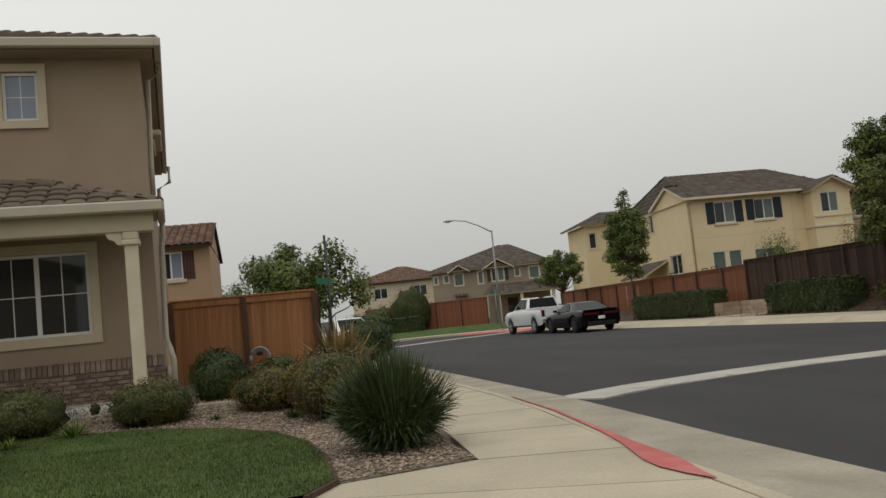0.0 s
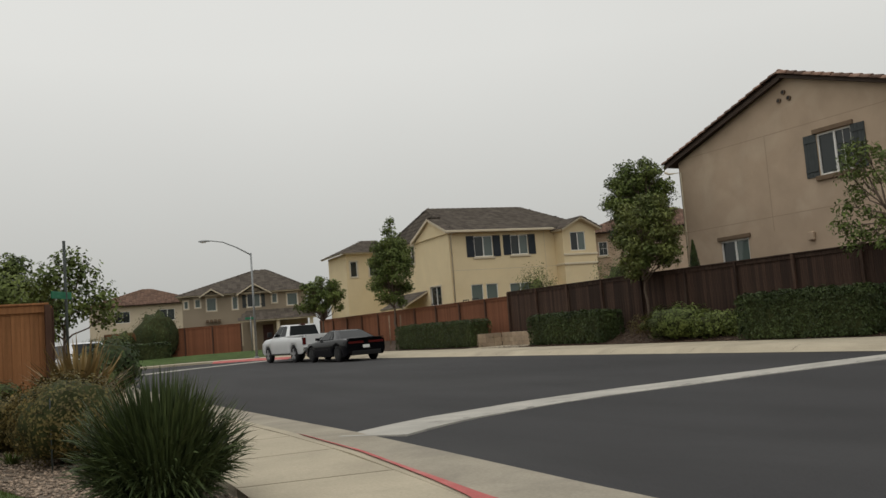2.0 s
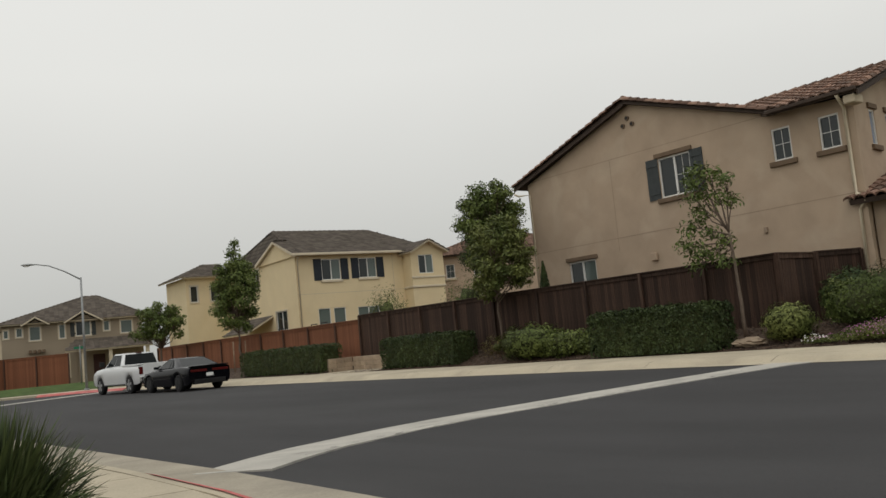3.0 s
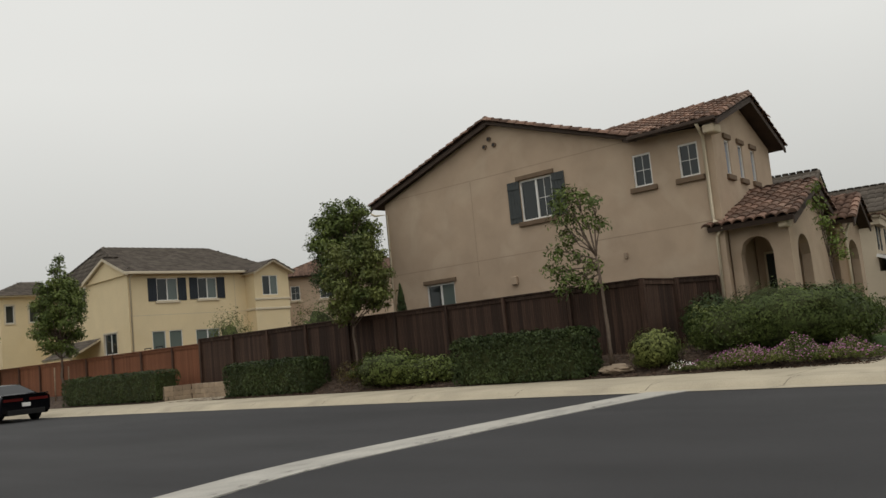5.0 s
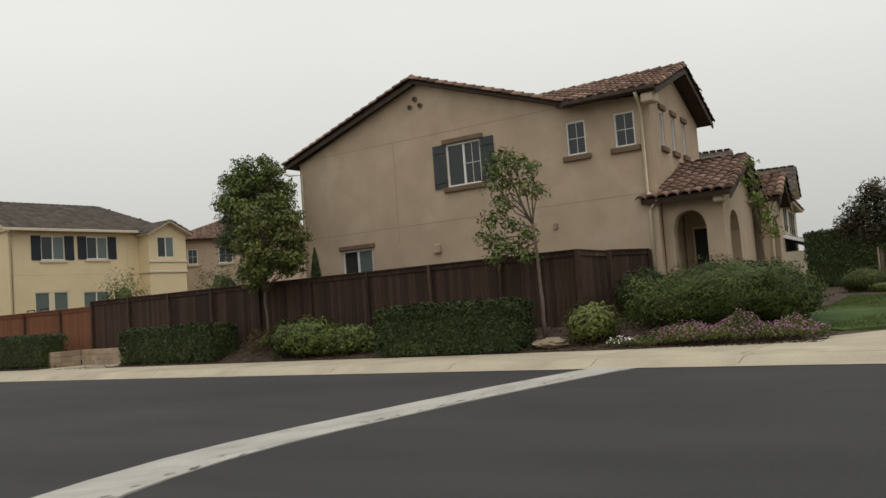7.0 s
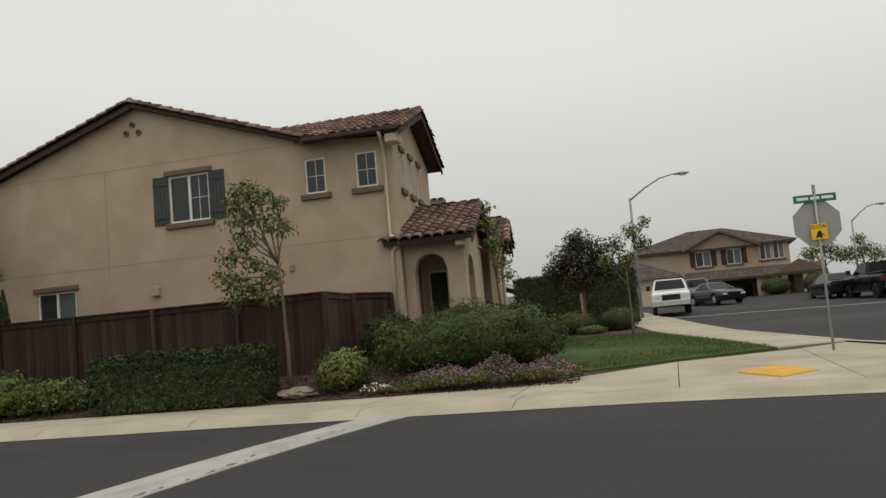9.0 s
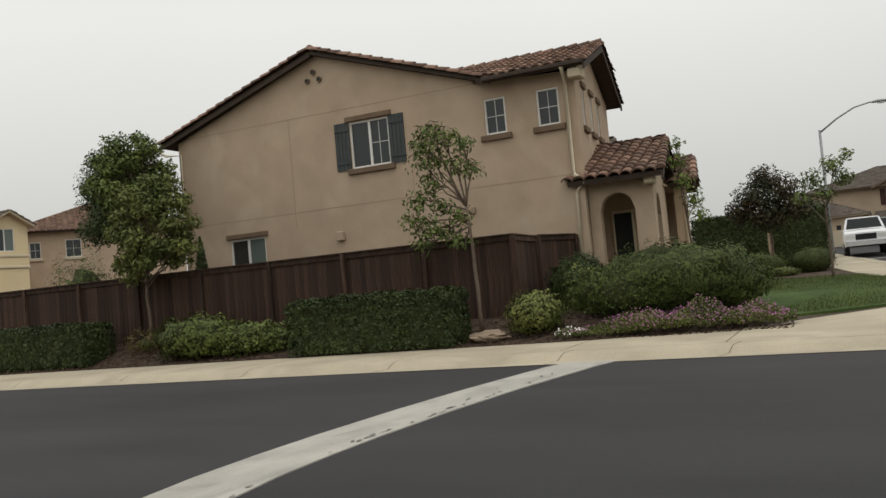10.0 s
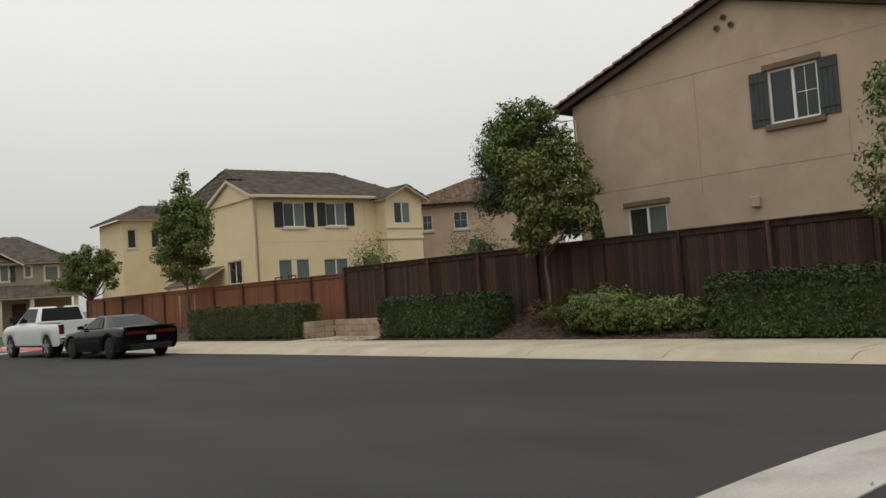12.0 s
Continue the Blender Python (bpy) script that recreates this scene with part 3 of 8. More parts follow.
def hedge(x, y, z, lx, ly, h, label, material, seed, density=700, size=0.05):
    """A clipped box hedge with soft shoulders and an uneven face; x, y is its middle."""
    t = thing("hedge", x, y, z, label, "hedge", "clipped hedges along the fence")
    rng = np.random.default_rng(seed)
    faces = [((0, 0, 1), lx * ly), ((1, 0, 0), ly * h), ((-1, 0, 0), ly * h), ((0, 1, 0), lx * h), ((0, -1, 0), lx * h)]
    cs, ns = [], []
    for n, area in faces:
        k = int(area * density)
        u, v, dep = rng.uniform(-0.5, 0.5, k), rng.uniform(-0.5, 0.5, k), rng.random(k) ** 2 * 0.12
        for a, b, d in zip(u, v, dep):
            if n[2]:
                p = (a * lx, b * ly, h)
            elif n[0]:
                p = (n[0] * lx / 2, a * ly, (b + 0.5) * h)
            else:
                p = (a * lx, n[1] * ly / 2, (b + 0.5) * h)
            out = 0.06 * lump((p[0] + x, p[1] + y, p[2]), 1.6, seed) + 0.11 * lump((p[0], p[1], p[2]), 4.2, seed) - d
            q = [p[i] + n[i] * out for i in range(3)]
            edge = max(0, abs(q[1]) - ly / 2 + 0.12) + max(0, abs(q[0]) - lx / 2 + 0.12)
            if q[2] > h - 0.15:
                q[2] -= edge * 0.45
            cs.append(q)
            ns.append(n)
    # dark box whose colour gives the shaded gaps between the hedge's leaves
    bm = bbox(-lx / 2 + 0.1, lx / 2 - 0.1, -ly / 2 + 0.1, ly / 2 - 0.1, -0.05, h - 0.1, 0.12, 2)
    part("inner_core", bm, SHADE_CORE, t, "dark inner core coloured like the shade among twigs")
    leaves(cs, ns, size, material, "foliage", t, seed, 0.1, 1.7, 0.7)
    return t


def limb_path(rnd, base, tip, bend, steps=5):
    a, b = Vector(base), Vector(tip)
    pts = []
    for i in range(steps + 1):
        k = i / steps
        p = a.lerp(b, k)
        if 0 < i < steps:
            p += Vector((rnd.uniform(-1, 1), rnd.uniform(-1, 1), rnd.uniform(-0.5, 0.5))) * bend * math.sin(k * math.pi)
        pts.append(p)
    return pts


def tree(name, x, y, z, label, trunk_h, trunk_r, clumps, leaf_material, per=350, size=0.11, seed=1, aspect=2.6, lean=(0, 0), droop=0.45, group="", stakes=False, fill=0.9):
    """A tree: tapered trunk, limbs to every leaf clump, and a crown of separate leaves. clumps: (dx, dy, z, r) or with a height radius."""
    rnd = random.Random(seed)
    t = thing(name, x, y, z, label, "tree", group)
    bm = bmesh.new()
    top = Vector((lean[0], lean[1], trunk_h))
    pts = limb_path(rnd, (0, 0, -0.05), top, trunk_r * 0.7, 6)
    tube(bm, pts, [trunk_r * (1.25 if i == 0 else 1 - 0.45 * i / 6) for i in range(7)], 8)
    part("trunk", bm, BARK, t)
    limbs = bmesh.new()
    cs, ns = [], []
    rng = np.random.default_rng(seed)
    for i, c in enumerate(clumps):
        dx, dy, cz, r = c[:4]
        rz = c[4] if len(c) > 4 else r * 0.85
        start = pts[4].lerp(top, rnd.uniform(0.3, 1.0)) if cz < trunk_h + 0.6 else top
        path = limb_path(rnd, start, (dx, dy, cz), 0.12 * r + 0.05, 4)
        tube(limbs, path, [trunk_r * 0.34 * (1 - 0.8 * k / 4) + 0.006 for k in range(5)], 5)
        for j in range(4):
            tip = Vector((dx, dy, cz)) + Vector((rnd.gauss(0, 1), rnd.gauss(0, 1), rnd.gauss(0, 0.8))).normalized() * r * 0.8
            tube(limbs, limb_path(rnd, path[3], tip, 0.06 * r, 3), [0.014, 0.01, 0.007, 0.004], 4)
        k = int(per * (r / 0.6) ** 2)
        d = rng.normal(0, 1, (k, 3))
        d /= np.linalg.norm(d, axis=1)[:, None]
        rad = rng.random(k) ** (1 / 2.2)
        for q, s in zip(d, rad):
            b = 1 + 0.45 * lump(q * 1.3, 2.0, seed + i)
            cs.append((dx + q[0] * r * s * b, dy + q[1] * r * s * b, cz + q[2] * rz * s * b))
            ns.append((q[0], q[1], q[2] + 0.6))
    part("limb_frame", limbs, BARK, t)
    leaves(cs, ns, size, leaf_material, "crown", t, seed, droop, aspect)
    if stakes:
        for sx in (-0.35, 0.35):
            s = bmesh.new()
            tube(s, [(sx, 0.1, -0.05), (sx, 0.1, 1.7)], 0.035, 8)
            part("stake", s, STAKE, t, "round wooden support stake")
    return t

# ---- ground, roads and pavements ----
def rise(x, y):
    """The side street and the lots climb eastwards."""
    return 0.036 * max(0.0, x - 20.0) * (1.0 if x < 95 else 95.0 / x)


def sheet(name, xs, ys, height, material, label, category, kind="structure", keep=None):
    vs = [(x, y, height(x, y)) for y in ys for x in xs]
    n = len(xs)
    fs = []
    for j in range(len(ys) - 1):
        for i in range(n - 1):
            if keep is None or keep((xs[i] + xs[i + 1]) / 2, (ys[j] + ys[j + 1]) / 2):
                fs.append((j * n + i, j * n + i + 1, (j + 1) * n + i + 1, (j + 1) * n + i))
    ob = raw(name, vs, fs, material)
    return tagged(ob, label, category, kind=kind)


def ribbon(name, left, right, material, label, category, thick=0.0, parent=None):
    """A strip between two lists of points."""
    bm = bmesh.new()
    a = [bm.verts.new(p) for p in left]
    b = [bm.verts.new(p) for p in right]
    for i in range(len(a) - 1):
        bm.faces.new((a[i], b[i], b[i + 1], a[i + 1]))
    if thick:
        geom = bmesh.ops.extrude_face_region(bm, geom=bm.faces[:])
        for v in geom["geom"]:
            if isinstance(v, bmesh.types.BMVert):
                v.co.z -= thick
    bmesh.ops.recalc_face_normals(bm, faces=bm.faces[:])
    if not thick and bm.faces and sum(f.normal.z for f in bm.faces) < 0:
        bmesh.ops.reverse_faces(bm, faces=bm.faces[:])
    ob = part(name, bm, material, parent)
    return ob if parent else tagged(ob, label, category, kind="structure")


gx = [-900, -300, -120, -60, -30, -12, 0, 10, 17, 20, 24, 30, 40, 60, 95, 150, 300, 900]
gy = [-900, -300, -120, -60, -30, -10, 0, 6, 12, 20, 30, 40, 60, 90, 140, 300, 900]
sheet("ground", gx, gy, lambda x, y: rise(x, y) - 0.12, DRY, "dry bare ground reaching out to the horizon", "ground")

def dip(x, y):
    """The crossing sinks a little towards the cross gutter's middle."""
    return -0.09 * float(np.interp(x, [5.0, 6.0, 7.5, 11.5, 14.5, 16.6], [0, 0.45, 1, 1, 0.5, 0])) * float(np.interp(y, [5.0, 8.5, 19.0, 27.0], [0, 1, 1, 0]))


road = sheet("road", [-80, 4.0, 5.0, 5.5, 6.0, 6.75, 7.5, 9.5, 11.5, 13.0, 14.5, 16.6, 17.6], [-60, 5, 6.5, 8.5, 12, 15, 19, 23, 27, 40, 46, 60, 86], dip, ASPHALT, "freshly sealed dark asphalt street", "road",
             keep=lambda x, y: x > 4 or y > 46)
s2 = [15.5, 18.5, 22.0, 25.5, 30.0, 34.6, 41.0, 48.0, 60.0, 85.0]
s2n = [3.0, 1.0, 1.4, 2.9, 4.25, 5.6, 6.7, 7.7, 9.6, 14.0]
ribbon("road_side", [(x, y, rise(x, y) + 0.004) for x, y in zip(s2, s2n)], [(x, y - 16 if x > 17 else -30, rise(x, y) + 0.004) for x, y in zip(s2, s2n)],
       ASPHALT, "dark asphalt side street climbing between houses", "road")

# cross gutters: pale concrete valleys set across the asphalt
def cross_gutter(name, pts, w, z=lambda x, y: dip(x, y) + 0.012, label="pale worn concrete cross gutter"):
    left, right = [], []
    for i, (x, y) in enumerate(pts):
        a, b = pts[max(i - 1, 0)], pts[min(i + 1, len(pts) - 1)]
        d = Vector((b[0] - a[0], b[1] - a[1])).normalized()
        left.append((x - d.y * w / 2, y + d.x * w / 2, z(x, y)))
        right.append((x + d.y * w / 2, y - d.x * w / 2, z(x, y)))
    return ribbon(name, left, right, CONCRETE_GREY, label, "gutter", 0.05)


main_gutter = cross_gutter("cross_gutter", [(4.98, 11.5), (5.5, 11.95), (6.0, 12.35), (6.75, 12.85), (7.5, 13.2), (8.5, 13.45), (9.5, 13.57), (10.5, 13.6), (11.5, 13.58), (13.0, 13.4), (14.5, 13.15), (16.6, 12.62), (17.4, 12.4)], 0.88)
SCUFF = mat("tyre_scuff", (0.17, 0.16, 0.145), rough=0.95, vary=0.4, scale=14, fine=60, bump=0.2, coords="World", rgb2=(0.33, 0.31, 0.275))
scuffs = bmesh.new()
rnd = random.Random(77)
for k in range(34):
    x = rnd.uniform(5.6, 16.4)
    y = float(np.interp(x, [4.98, 6.0, 7.5, 9.5, 11.5, 14.5, 16.6], [11.5, 12.35, 13.2, 13.57, 13.58, 13.15, 12.62])) - rnd.choice((0.36, 0.34, 0.30, 0.16)) + rnd.uniform(-0.03, 0.03)
    long, wide, turn = rnd.uniform(0.04, 0.14), rnd.uniform(0.008, 0.022), rnd.uniform(-0.35, 0.35) + 0.1
    ring = []
    for j in range(9):
        an = 2 * math.pi * j / 9
        u, v = long * math.cos(an) * rnd.uniform(0.7, 1.2), wide * math.sin(an) * rnd.uniform(0.5, 1.4)
        ring.append(scuffs.verts.new((x + u * math.cos(turn) - v * math.sin(turn), y + u * math.sin(turn) + v * math.cos(turn), dip(x, y) + 0.022)))
    scuffs.faces.new(ring)
tagged(part("scuff_marks", scuffs, SCUFF, main_gutter, "dark tyre scuffs on the concrete"), kind="stuff")
cross_gutter("cross_gutter", [(6.5, 46.0), (10.5, 50.0), (16.8, 54.0)], 1.1)
cross_gutter("cross_gutter", [(48, 7.7), (47.4, 4.0), (46.0, -2), (44, -12)], 0.8, lambda x, y: rise(x, y) + 0.012)

# near pavement: apron, gutter pan, painted kerb and slabs
near_y = [-12, -4, 2, 5.2, 7.2, 9.5, 12, 18, 24, 32, 40, 45]
near_x = [4.7, 4.7, 4.72, 4.74, 4.79, 4.9, 5.0, 5.03, 5.05, 5.4, 6.1, 6.6]


def edge_x(y):
    return float(np.interp(y, near_y, near_x))


def kerb_h(y):
    """The kerb sinks to a ramp at the corner."""
    return float(np.interp(y, [4.6, 7.2, 9.5], [0.02, 0.07, 0.13]))


ny = sorted(set(near_y) | {3.6, 4.6, 5.0, 5.6, 6.2, 6.8, 7.8, 8.6, 10.5})
gutter = ribbon("gutter", [(edge_x(y) - 0.80, y, 0.012) for y in ny], [(edge_x(y) + 0.02, y, 0.008) for y in ny], GUTTER_PAN,
                "weathered concrete gutter pan beside the asphalt", "gutter", 0.06)
kerb = bmesh.new()
rows = []
for y in ny:
    x, h = edge_x(y) - 0.78, kerb_h(y)
    rows.append([kerb.verts.new(p) for p in ((x, y, 0.0), (x - 0.035, y, h * 0.75), (x - 0.07, y, h + 0.002), (x - 0.19, y, h + 0.006), (x - 0.19, y, -0.05))])
for a, b in zip(rows, rows[1:]):
    for k in range(4):
        kerb.faces.new((a[k], a[k + 1], b[k + 1], b[k]))
bmesh.ops.recalc_face_normals(kerb, faces=kerb.faces[:])
tagged(part("curb", kerb, CONCRETE), "rounded concrete curb beside the walkway", "curb", kind="structure")
def walk_z(x, y):
    return float(np.interp(x, [1.0, edge_x(y) - 1.1], [0.11, kerb_h(y) + 0.002]))


# red paint on the kerb's face and top, widening to a wedge where the kerb sinks
red = bmesh.new()
rows = []
for y, inner, outer in ((5.55, -0.19, -0.17), (5.8, -0.27, -0.15), (6.1, -0.33, -0.10), (6.4, -0.32, -0.05), (6.8, -0.25, 0.0), (7.2, -0.18, 0.02), (7.8, -0.14, 0.01), (8.6, -0.12, 0.008), (9.5, -0.11, 0.006), (10.4, -0.10, 0.0), (11.3, -0.09, -0.01), (11.7, -0.05, -0.03)):
    x, h = edge_x(y) - 0.78, kerb_h(y)
    row = []
    for k in range(7):
        o = outer + (inner - outer) * k / 6
        z = float(np.interp(-o, [0.0, 0.035, 0.07, 0.19], [0.022, h * 0.75 + 0.012, h + 0.014, h + 0.016]))
        row.append(red.verts.new((x + o, y, z)))
    rows.append(row)
for a, b in zip(rows, rows[1:]):
    for k in range(6):
        red.faces.new((a[k], a[k + 1], b[k + 1], b[k]))
bmesh.ops.recalc_face_normals(red, faces=red.faces[:])
tagged(part("curb_paint", red, RED_PAINT), "faded red no-parking paint on the curb", "paint", kind="structure")


base = sheet("pavement_bed", [-14, 0, 1.5, 2.6, 3.3, 4.1], [-12, 2, 5, 7, 12, 25, 45], lambda x, y: 0.0, CONCRETE_JOINT, "dark bedding under the walkway", "pavement",
             keep=lambda x, y: y < 7 or x > 2.0)

# far kerb and pavement
fy = [4.9, 8.0, 12.0, 18, 25, 32, 38, 46, 52]
fx = [16.3, 16.9, 17.1, 17.15, 17.2, 17.15, 16.95, 16.9, 17.3]


def far_x(y):
    return float(np.interp(y, fy, fx))


fedge = [(16.6, 2.5), (18.5, 0.9), (22.0, 1.35), (25.5, 2.85), (30.0, 4.2), (34.6, 5.55), (41.0, 6.65), (48.0, 7.65), (60.0, 9.5), (85.0, 13.9)]
prof = [(0.0, 0.010), (0.42, 0.016), (0.56, 0.10), (0.66, 0.13), (0.95, 0.14)]
bm = bmesh.new()
stations = [((far_x(y), y), (1, 0)) for y in reversed([4.9, 6.5, 8, 10, 12, 15, 18, 22, 26, 32, 38, 46, 52])] + [(fedge[0], (0.9, 0.45)), (fedge[1], (0.5, 0.87))] + [(p, (-0.3, 0.95)) for p in fedge[2:]]
rows = []
for (x, y), d in stations:
    rows.append([bm.verts.new((x + d[0] * s, y + d[1] * s, h + rise(x, y))) for s, h in prof])
for a, b in zip(rows, rows[1:]):
    for k in range(len(prof) - 1):
        bm.faces.new((a[k], b[k], b[k + 1], a[k + 1]))
bmesh.ops.recalc_face_normals(bm, faces=bm.faces[:])
tagged(part("curb_far", bm, CONCRETE), "pale rolled concrete curb and gutter", "curb", kind="structure")


def lot_east(x, y):
    """Planting strip and lots behind the far pavement."""
    if 32.0 <= y <= 36.3 and x < 22.02:
        return 0.135
    k = min(1.0, max(0.0, (x - 20.0) / 2.1))
    z = 0.13 + 0.52 * k * k * (3 - 2 * k)
    z = 0.15 + (z - 0.15) * min(1.0, max(0.0, (y - 9.6) / 2.2))
    return max(z, 0.15 + rise(x, y))


ys = [2, 4, 6, 8, 9, 10, 11, 12, 13, 14, 15, 17, 19, 21, 23, 25, 27, 29, 31, 31.95, 32.0, 33, 35, 36.3, 36.35, 40, 48, 56, 64]
xs = [19.7, 20.0, 20.4, 20.8, 21.2, 21.6, 22.0, 22.05, 23, 24, 25, 26, 27.5, 29, 31, 33, 36, 40, 44, 48, 54, 60]
sheet("planting_strip", xs, ys, lambda x, y: lot_east(x, y) - 0.03 + 0.03 * lump((x, y, 0), 0.9), MULCH, "dark bark mulch sloping up to the fence", "ground",
      keep=lambda x, y: (y > 9 or x > 20.4) and (x < 25 or y > float(np.interp(x, s2, s2n)) + 1.6))

# corner lawn by the arched porch
lawn_pts = [(22.3, 9.5), (22.9, 8.5), (24.6, 5.35), (28.0, 6.3), (34.0, 8.2), (35.0, 11.5), (29.0, 11.2), (24.0, 11.0)]
bm = bmesh.new()
cx, cy = 27.5, 8.6
mid = bm.verts.new((cx, cy, lot_east(cx, cy) + 0.06))
ring = []
for (x0, y0), (x1, y1) in zip(lawn_pts, lawn_pts[1:] + lawn_pts[:1]):
    for k in range(5):
        x, y = x0 + (x1 - x0) * k / 5, y0 + (y1 - y0) * k / 5
        ring.append(bm.verts.new((x, y, lot_east(x, y) + 0.02)))
for i in range(len(ring)):
    bm.faces.new((mid, ring[i], ring[(i + 1) % len(ring)]))
bmesh.ops.subdivide_edges(bm, edges=bm.edges[:], cuts=2, use_grid_fill=True)
rim = [e for e in bm.edges if len(e.link_faces) == 1]
for v in bmesh.ops.extrude_edge_only(bm, edges=rim)["geom"]:
    if isinstance(v, bmesh.types.BMVert):
        v.co.z -= 0.25
tagged(part("lawn", bm, GRASS), "mown green lawn on the street corner", "lawn", kind="structure")

# ---- front garden beside the walk ----
def garden(x, y):
    return 0.10 + 0.36 * max(0.0, min(1.0, (y - 11.0) / 4.6)) ** 1.3 * (1.0 if x < 1.5 else max(0.3, 1 - (x - 1.5) * 0.45))


xs = [-14, -8, -6, -5, -4, -3, -2, -1, 0, 0.7, 1.3, 1.8, 2.2, 2.62]
ys = [7.25, 8, 9, 10, 11, 11.6, 12.2, 13, 14, 15, 16, 17, 18.2, 21, 26, 34, 45]
sheet("gravel_bed", xs, ys, lambda x, y: garden(x, y) + 0.015 * lump((x, y, 0), 1.5), GRAVEL_BED, "front garden bed covered in tan gravel", "ground",
      keep=None)
lawn2 = [(-9.5, 12.0), (-6.5, 12.4), (-3.65, 12.5), (-1.63, 12.5), (-0.4, 12.1), (0.5, 11.5), (1.05, 10.6), (1.35, 9.4), (1.46, 8.2), (1.45, 6.88), (1.2, 6.38), (-2, 6.1), (-9.5, 5.7)]
bm = bmesh.new()
face = bm.faces.new([bm.verts.new((x, y, garden(x, y) + 0.05)) for x, y in lawn2])
bmesh.ops.triangulate(bm, faces=[face])
for _ in range(3):
    bmesh.ops.subdivide_edges(bm, edges=bm.edges[:], cuts=1, use_grid_fill=True)
for v in bm.verts:
    v.co.z = garden(v.co.x, v.co.y) + 0.05
lawn_front = tagged(part("lawn_front", bm, GRASS), "mown green front lawn with a rounded edge", "lawn", kind="structure")
bm = bmesh.new()
prism(bm, [(x, y, garden(x, y) + 0.004) for x, y in ((1.40, 6.89), (2.6, 7.26), (2.0, 7.27), (1.40, 7.27))], (0, 0, -0.06))
tagged(part("gravel_corner", bm, GRAVEL_BED), "pointed corner of the tan gravel bed", "ground", kind="structure")
edging = bmesh.new()
pts = lawn2[3:11]
for (x0, y0), (x1, y1) in zip(pts, pts[1:]):
    d = Vector((x1 - x0, y1 - y0)).normalized() * 0.03
    a = [(x0, y0), (x1, y1), (x1 + d.y * -1.2, y1 + d.x * 1.2), (x0 + d.y * -1.2, y0 + d.x * 1.2)]
    prism(edging, [(p[0], p[1], garden(*p) - 0.03) for p in a], (0, 0, 0.075))
tagged(part("lawn_edging", edging, FENCE_DARK), "dark brown plastic edging round the front lawn", "edging", kind="structure")

# ---- the tan corner house with clay tiles ----
CLAY = tile_mesh("roof_tile", 0.33, 0.43, TILE_RED, 0.115)
CLAY_FAR = tile_mesh("roof_tile_far", 0.33, 0.44, TILE_RED_FAR, 0.08, 3)
GREY_TILE = tile_mesh("roof_tile_grey", 0.36, 0.46, TILE_GREY, 0.018, 3)
BROWN_TILE = tile_mesh("roof_tile_brown", 0.32, 0.40, TILE_BROWN, 0.035)

RX = 25.67
corner_house = thing("house", RX, 14.55, 0.9, "two-storey tan stucco corner house with clay tile roof", "house")


def local(parent, fn):
    """Maps given in world metres, seen from the parent's place."""
    inv = Matrix(parent.matrix_world).inverted()
    return lambda u, v, d: inv @ Vector(fn(u, v, d))


west = local(corner_house, lambda u, v, d: (RX + d, u, v))
south = local(corner_house, lambda u, v, d: (u, 14.6 + 0.1 * (u - RX) + d, v))
HO = Vector((-RX, -14.55, -0.9))


def off(*p):
    return Vector(p) + HO


wall_holes = [(20.17, 21.47, 5.17, 6.55), (16.54, 17.16, 5.50, 6.50), (15.02, 15.64, 5.50, 6.49), (24.80, 26.15, 2.35, 3.53)]
wall_w = part("wall", wall_bm(west, 14.55, 27.95, 0.3, [(14.55, 6.85), (17.1, 6.98), (22.47, 8.78), (27.95, 6.9)], wall_holes, 0.2), STUCCO_TAN, corner_house)
window(west, corner_house, 20.17, 21.47, 5.17, 6.55, 2, (2, 2), grid_sides=(0,), lintel=TRIM_BROWN, sill=TRIM_BROWN, shutter=SHUTTER_SLATE, shutter_w=0.5)
window(west, corner_house, 16.54, 17.16, 5.50, 6.50, 1, (2, 2), sill=TRIM_BROWN)
window(west, corner_house, 15.02, 15.64, 5.50, 6.49, 1, (2, 2), sill=TRIM_BROWN)
window(west, corner_house, 24.80, 26.15, 2.35, 3.53, 2, None, glass=GLASS_DARK, blind=GLASS_GREEN, blind_at=0, lintel=TRIM_BROWN)
# south front with three slots
slots = [(26.92, 27.34, 5.55, 6.62), (28.2, 28.62, 5.55, 6.62), (29.5, 29.92, 5.58, 6.62)]
part("wall", wall_bm(south, RX + 0.2, 31.7, 0.3, [(RX + 0.2, 6.85), (28.6, 7.95), (31.7, 6.9)], slots, 0.2), STUCCO_TAN, corner_house)
for a, b, c, d in slots:
    window(south, corner_house, a, b, c, d, 1, None, glass=GLASS_PALE, lintel=TRIM_BROWN, sill=TRIM_BROWN)
east = local(corner_house, lambda u, v, d: (31.7 - d, u, v))
part("wall", wall_bm(east, 15.4, 27.95, 0.3, [(15.4, 6.85), (22.47, 8.6), (27.95, 6.85)], [], 0.2), STUCCO_TAN, corner_house)
north = local(corner_house, lambda u, v, d: (u, 27.95 - d, v))
part("wall", wall_bm(north, RX + 0.2, 31.5, 0.3, [(RX + 0.2, 6.8), (31.5, 6.8)], [], 0.2), STUCCO_TAN, corner_house)
# control joints in the stucco
for name, a, b, c, d in (("joint", 14.6, 27.9, 4.10, 4.118), ("joint", 17.2, 27.6, 6.98, 6.998), ("joint", 23.6, 23.615, 3.6, 6.97), ("joint", 19.5, 19.515, 4.12, 5.0)):
    slab_part("control_joint", west, a, b, c, d, -0.004, 0.0, STUCCO_BROWN, wall_w)
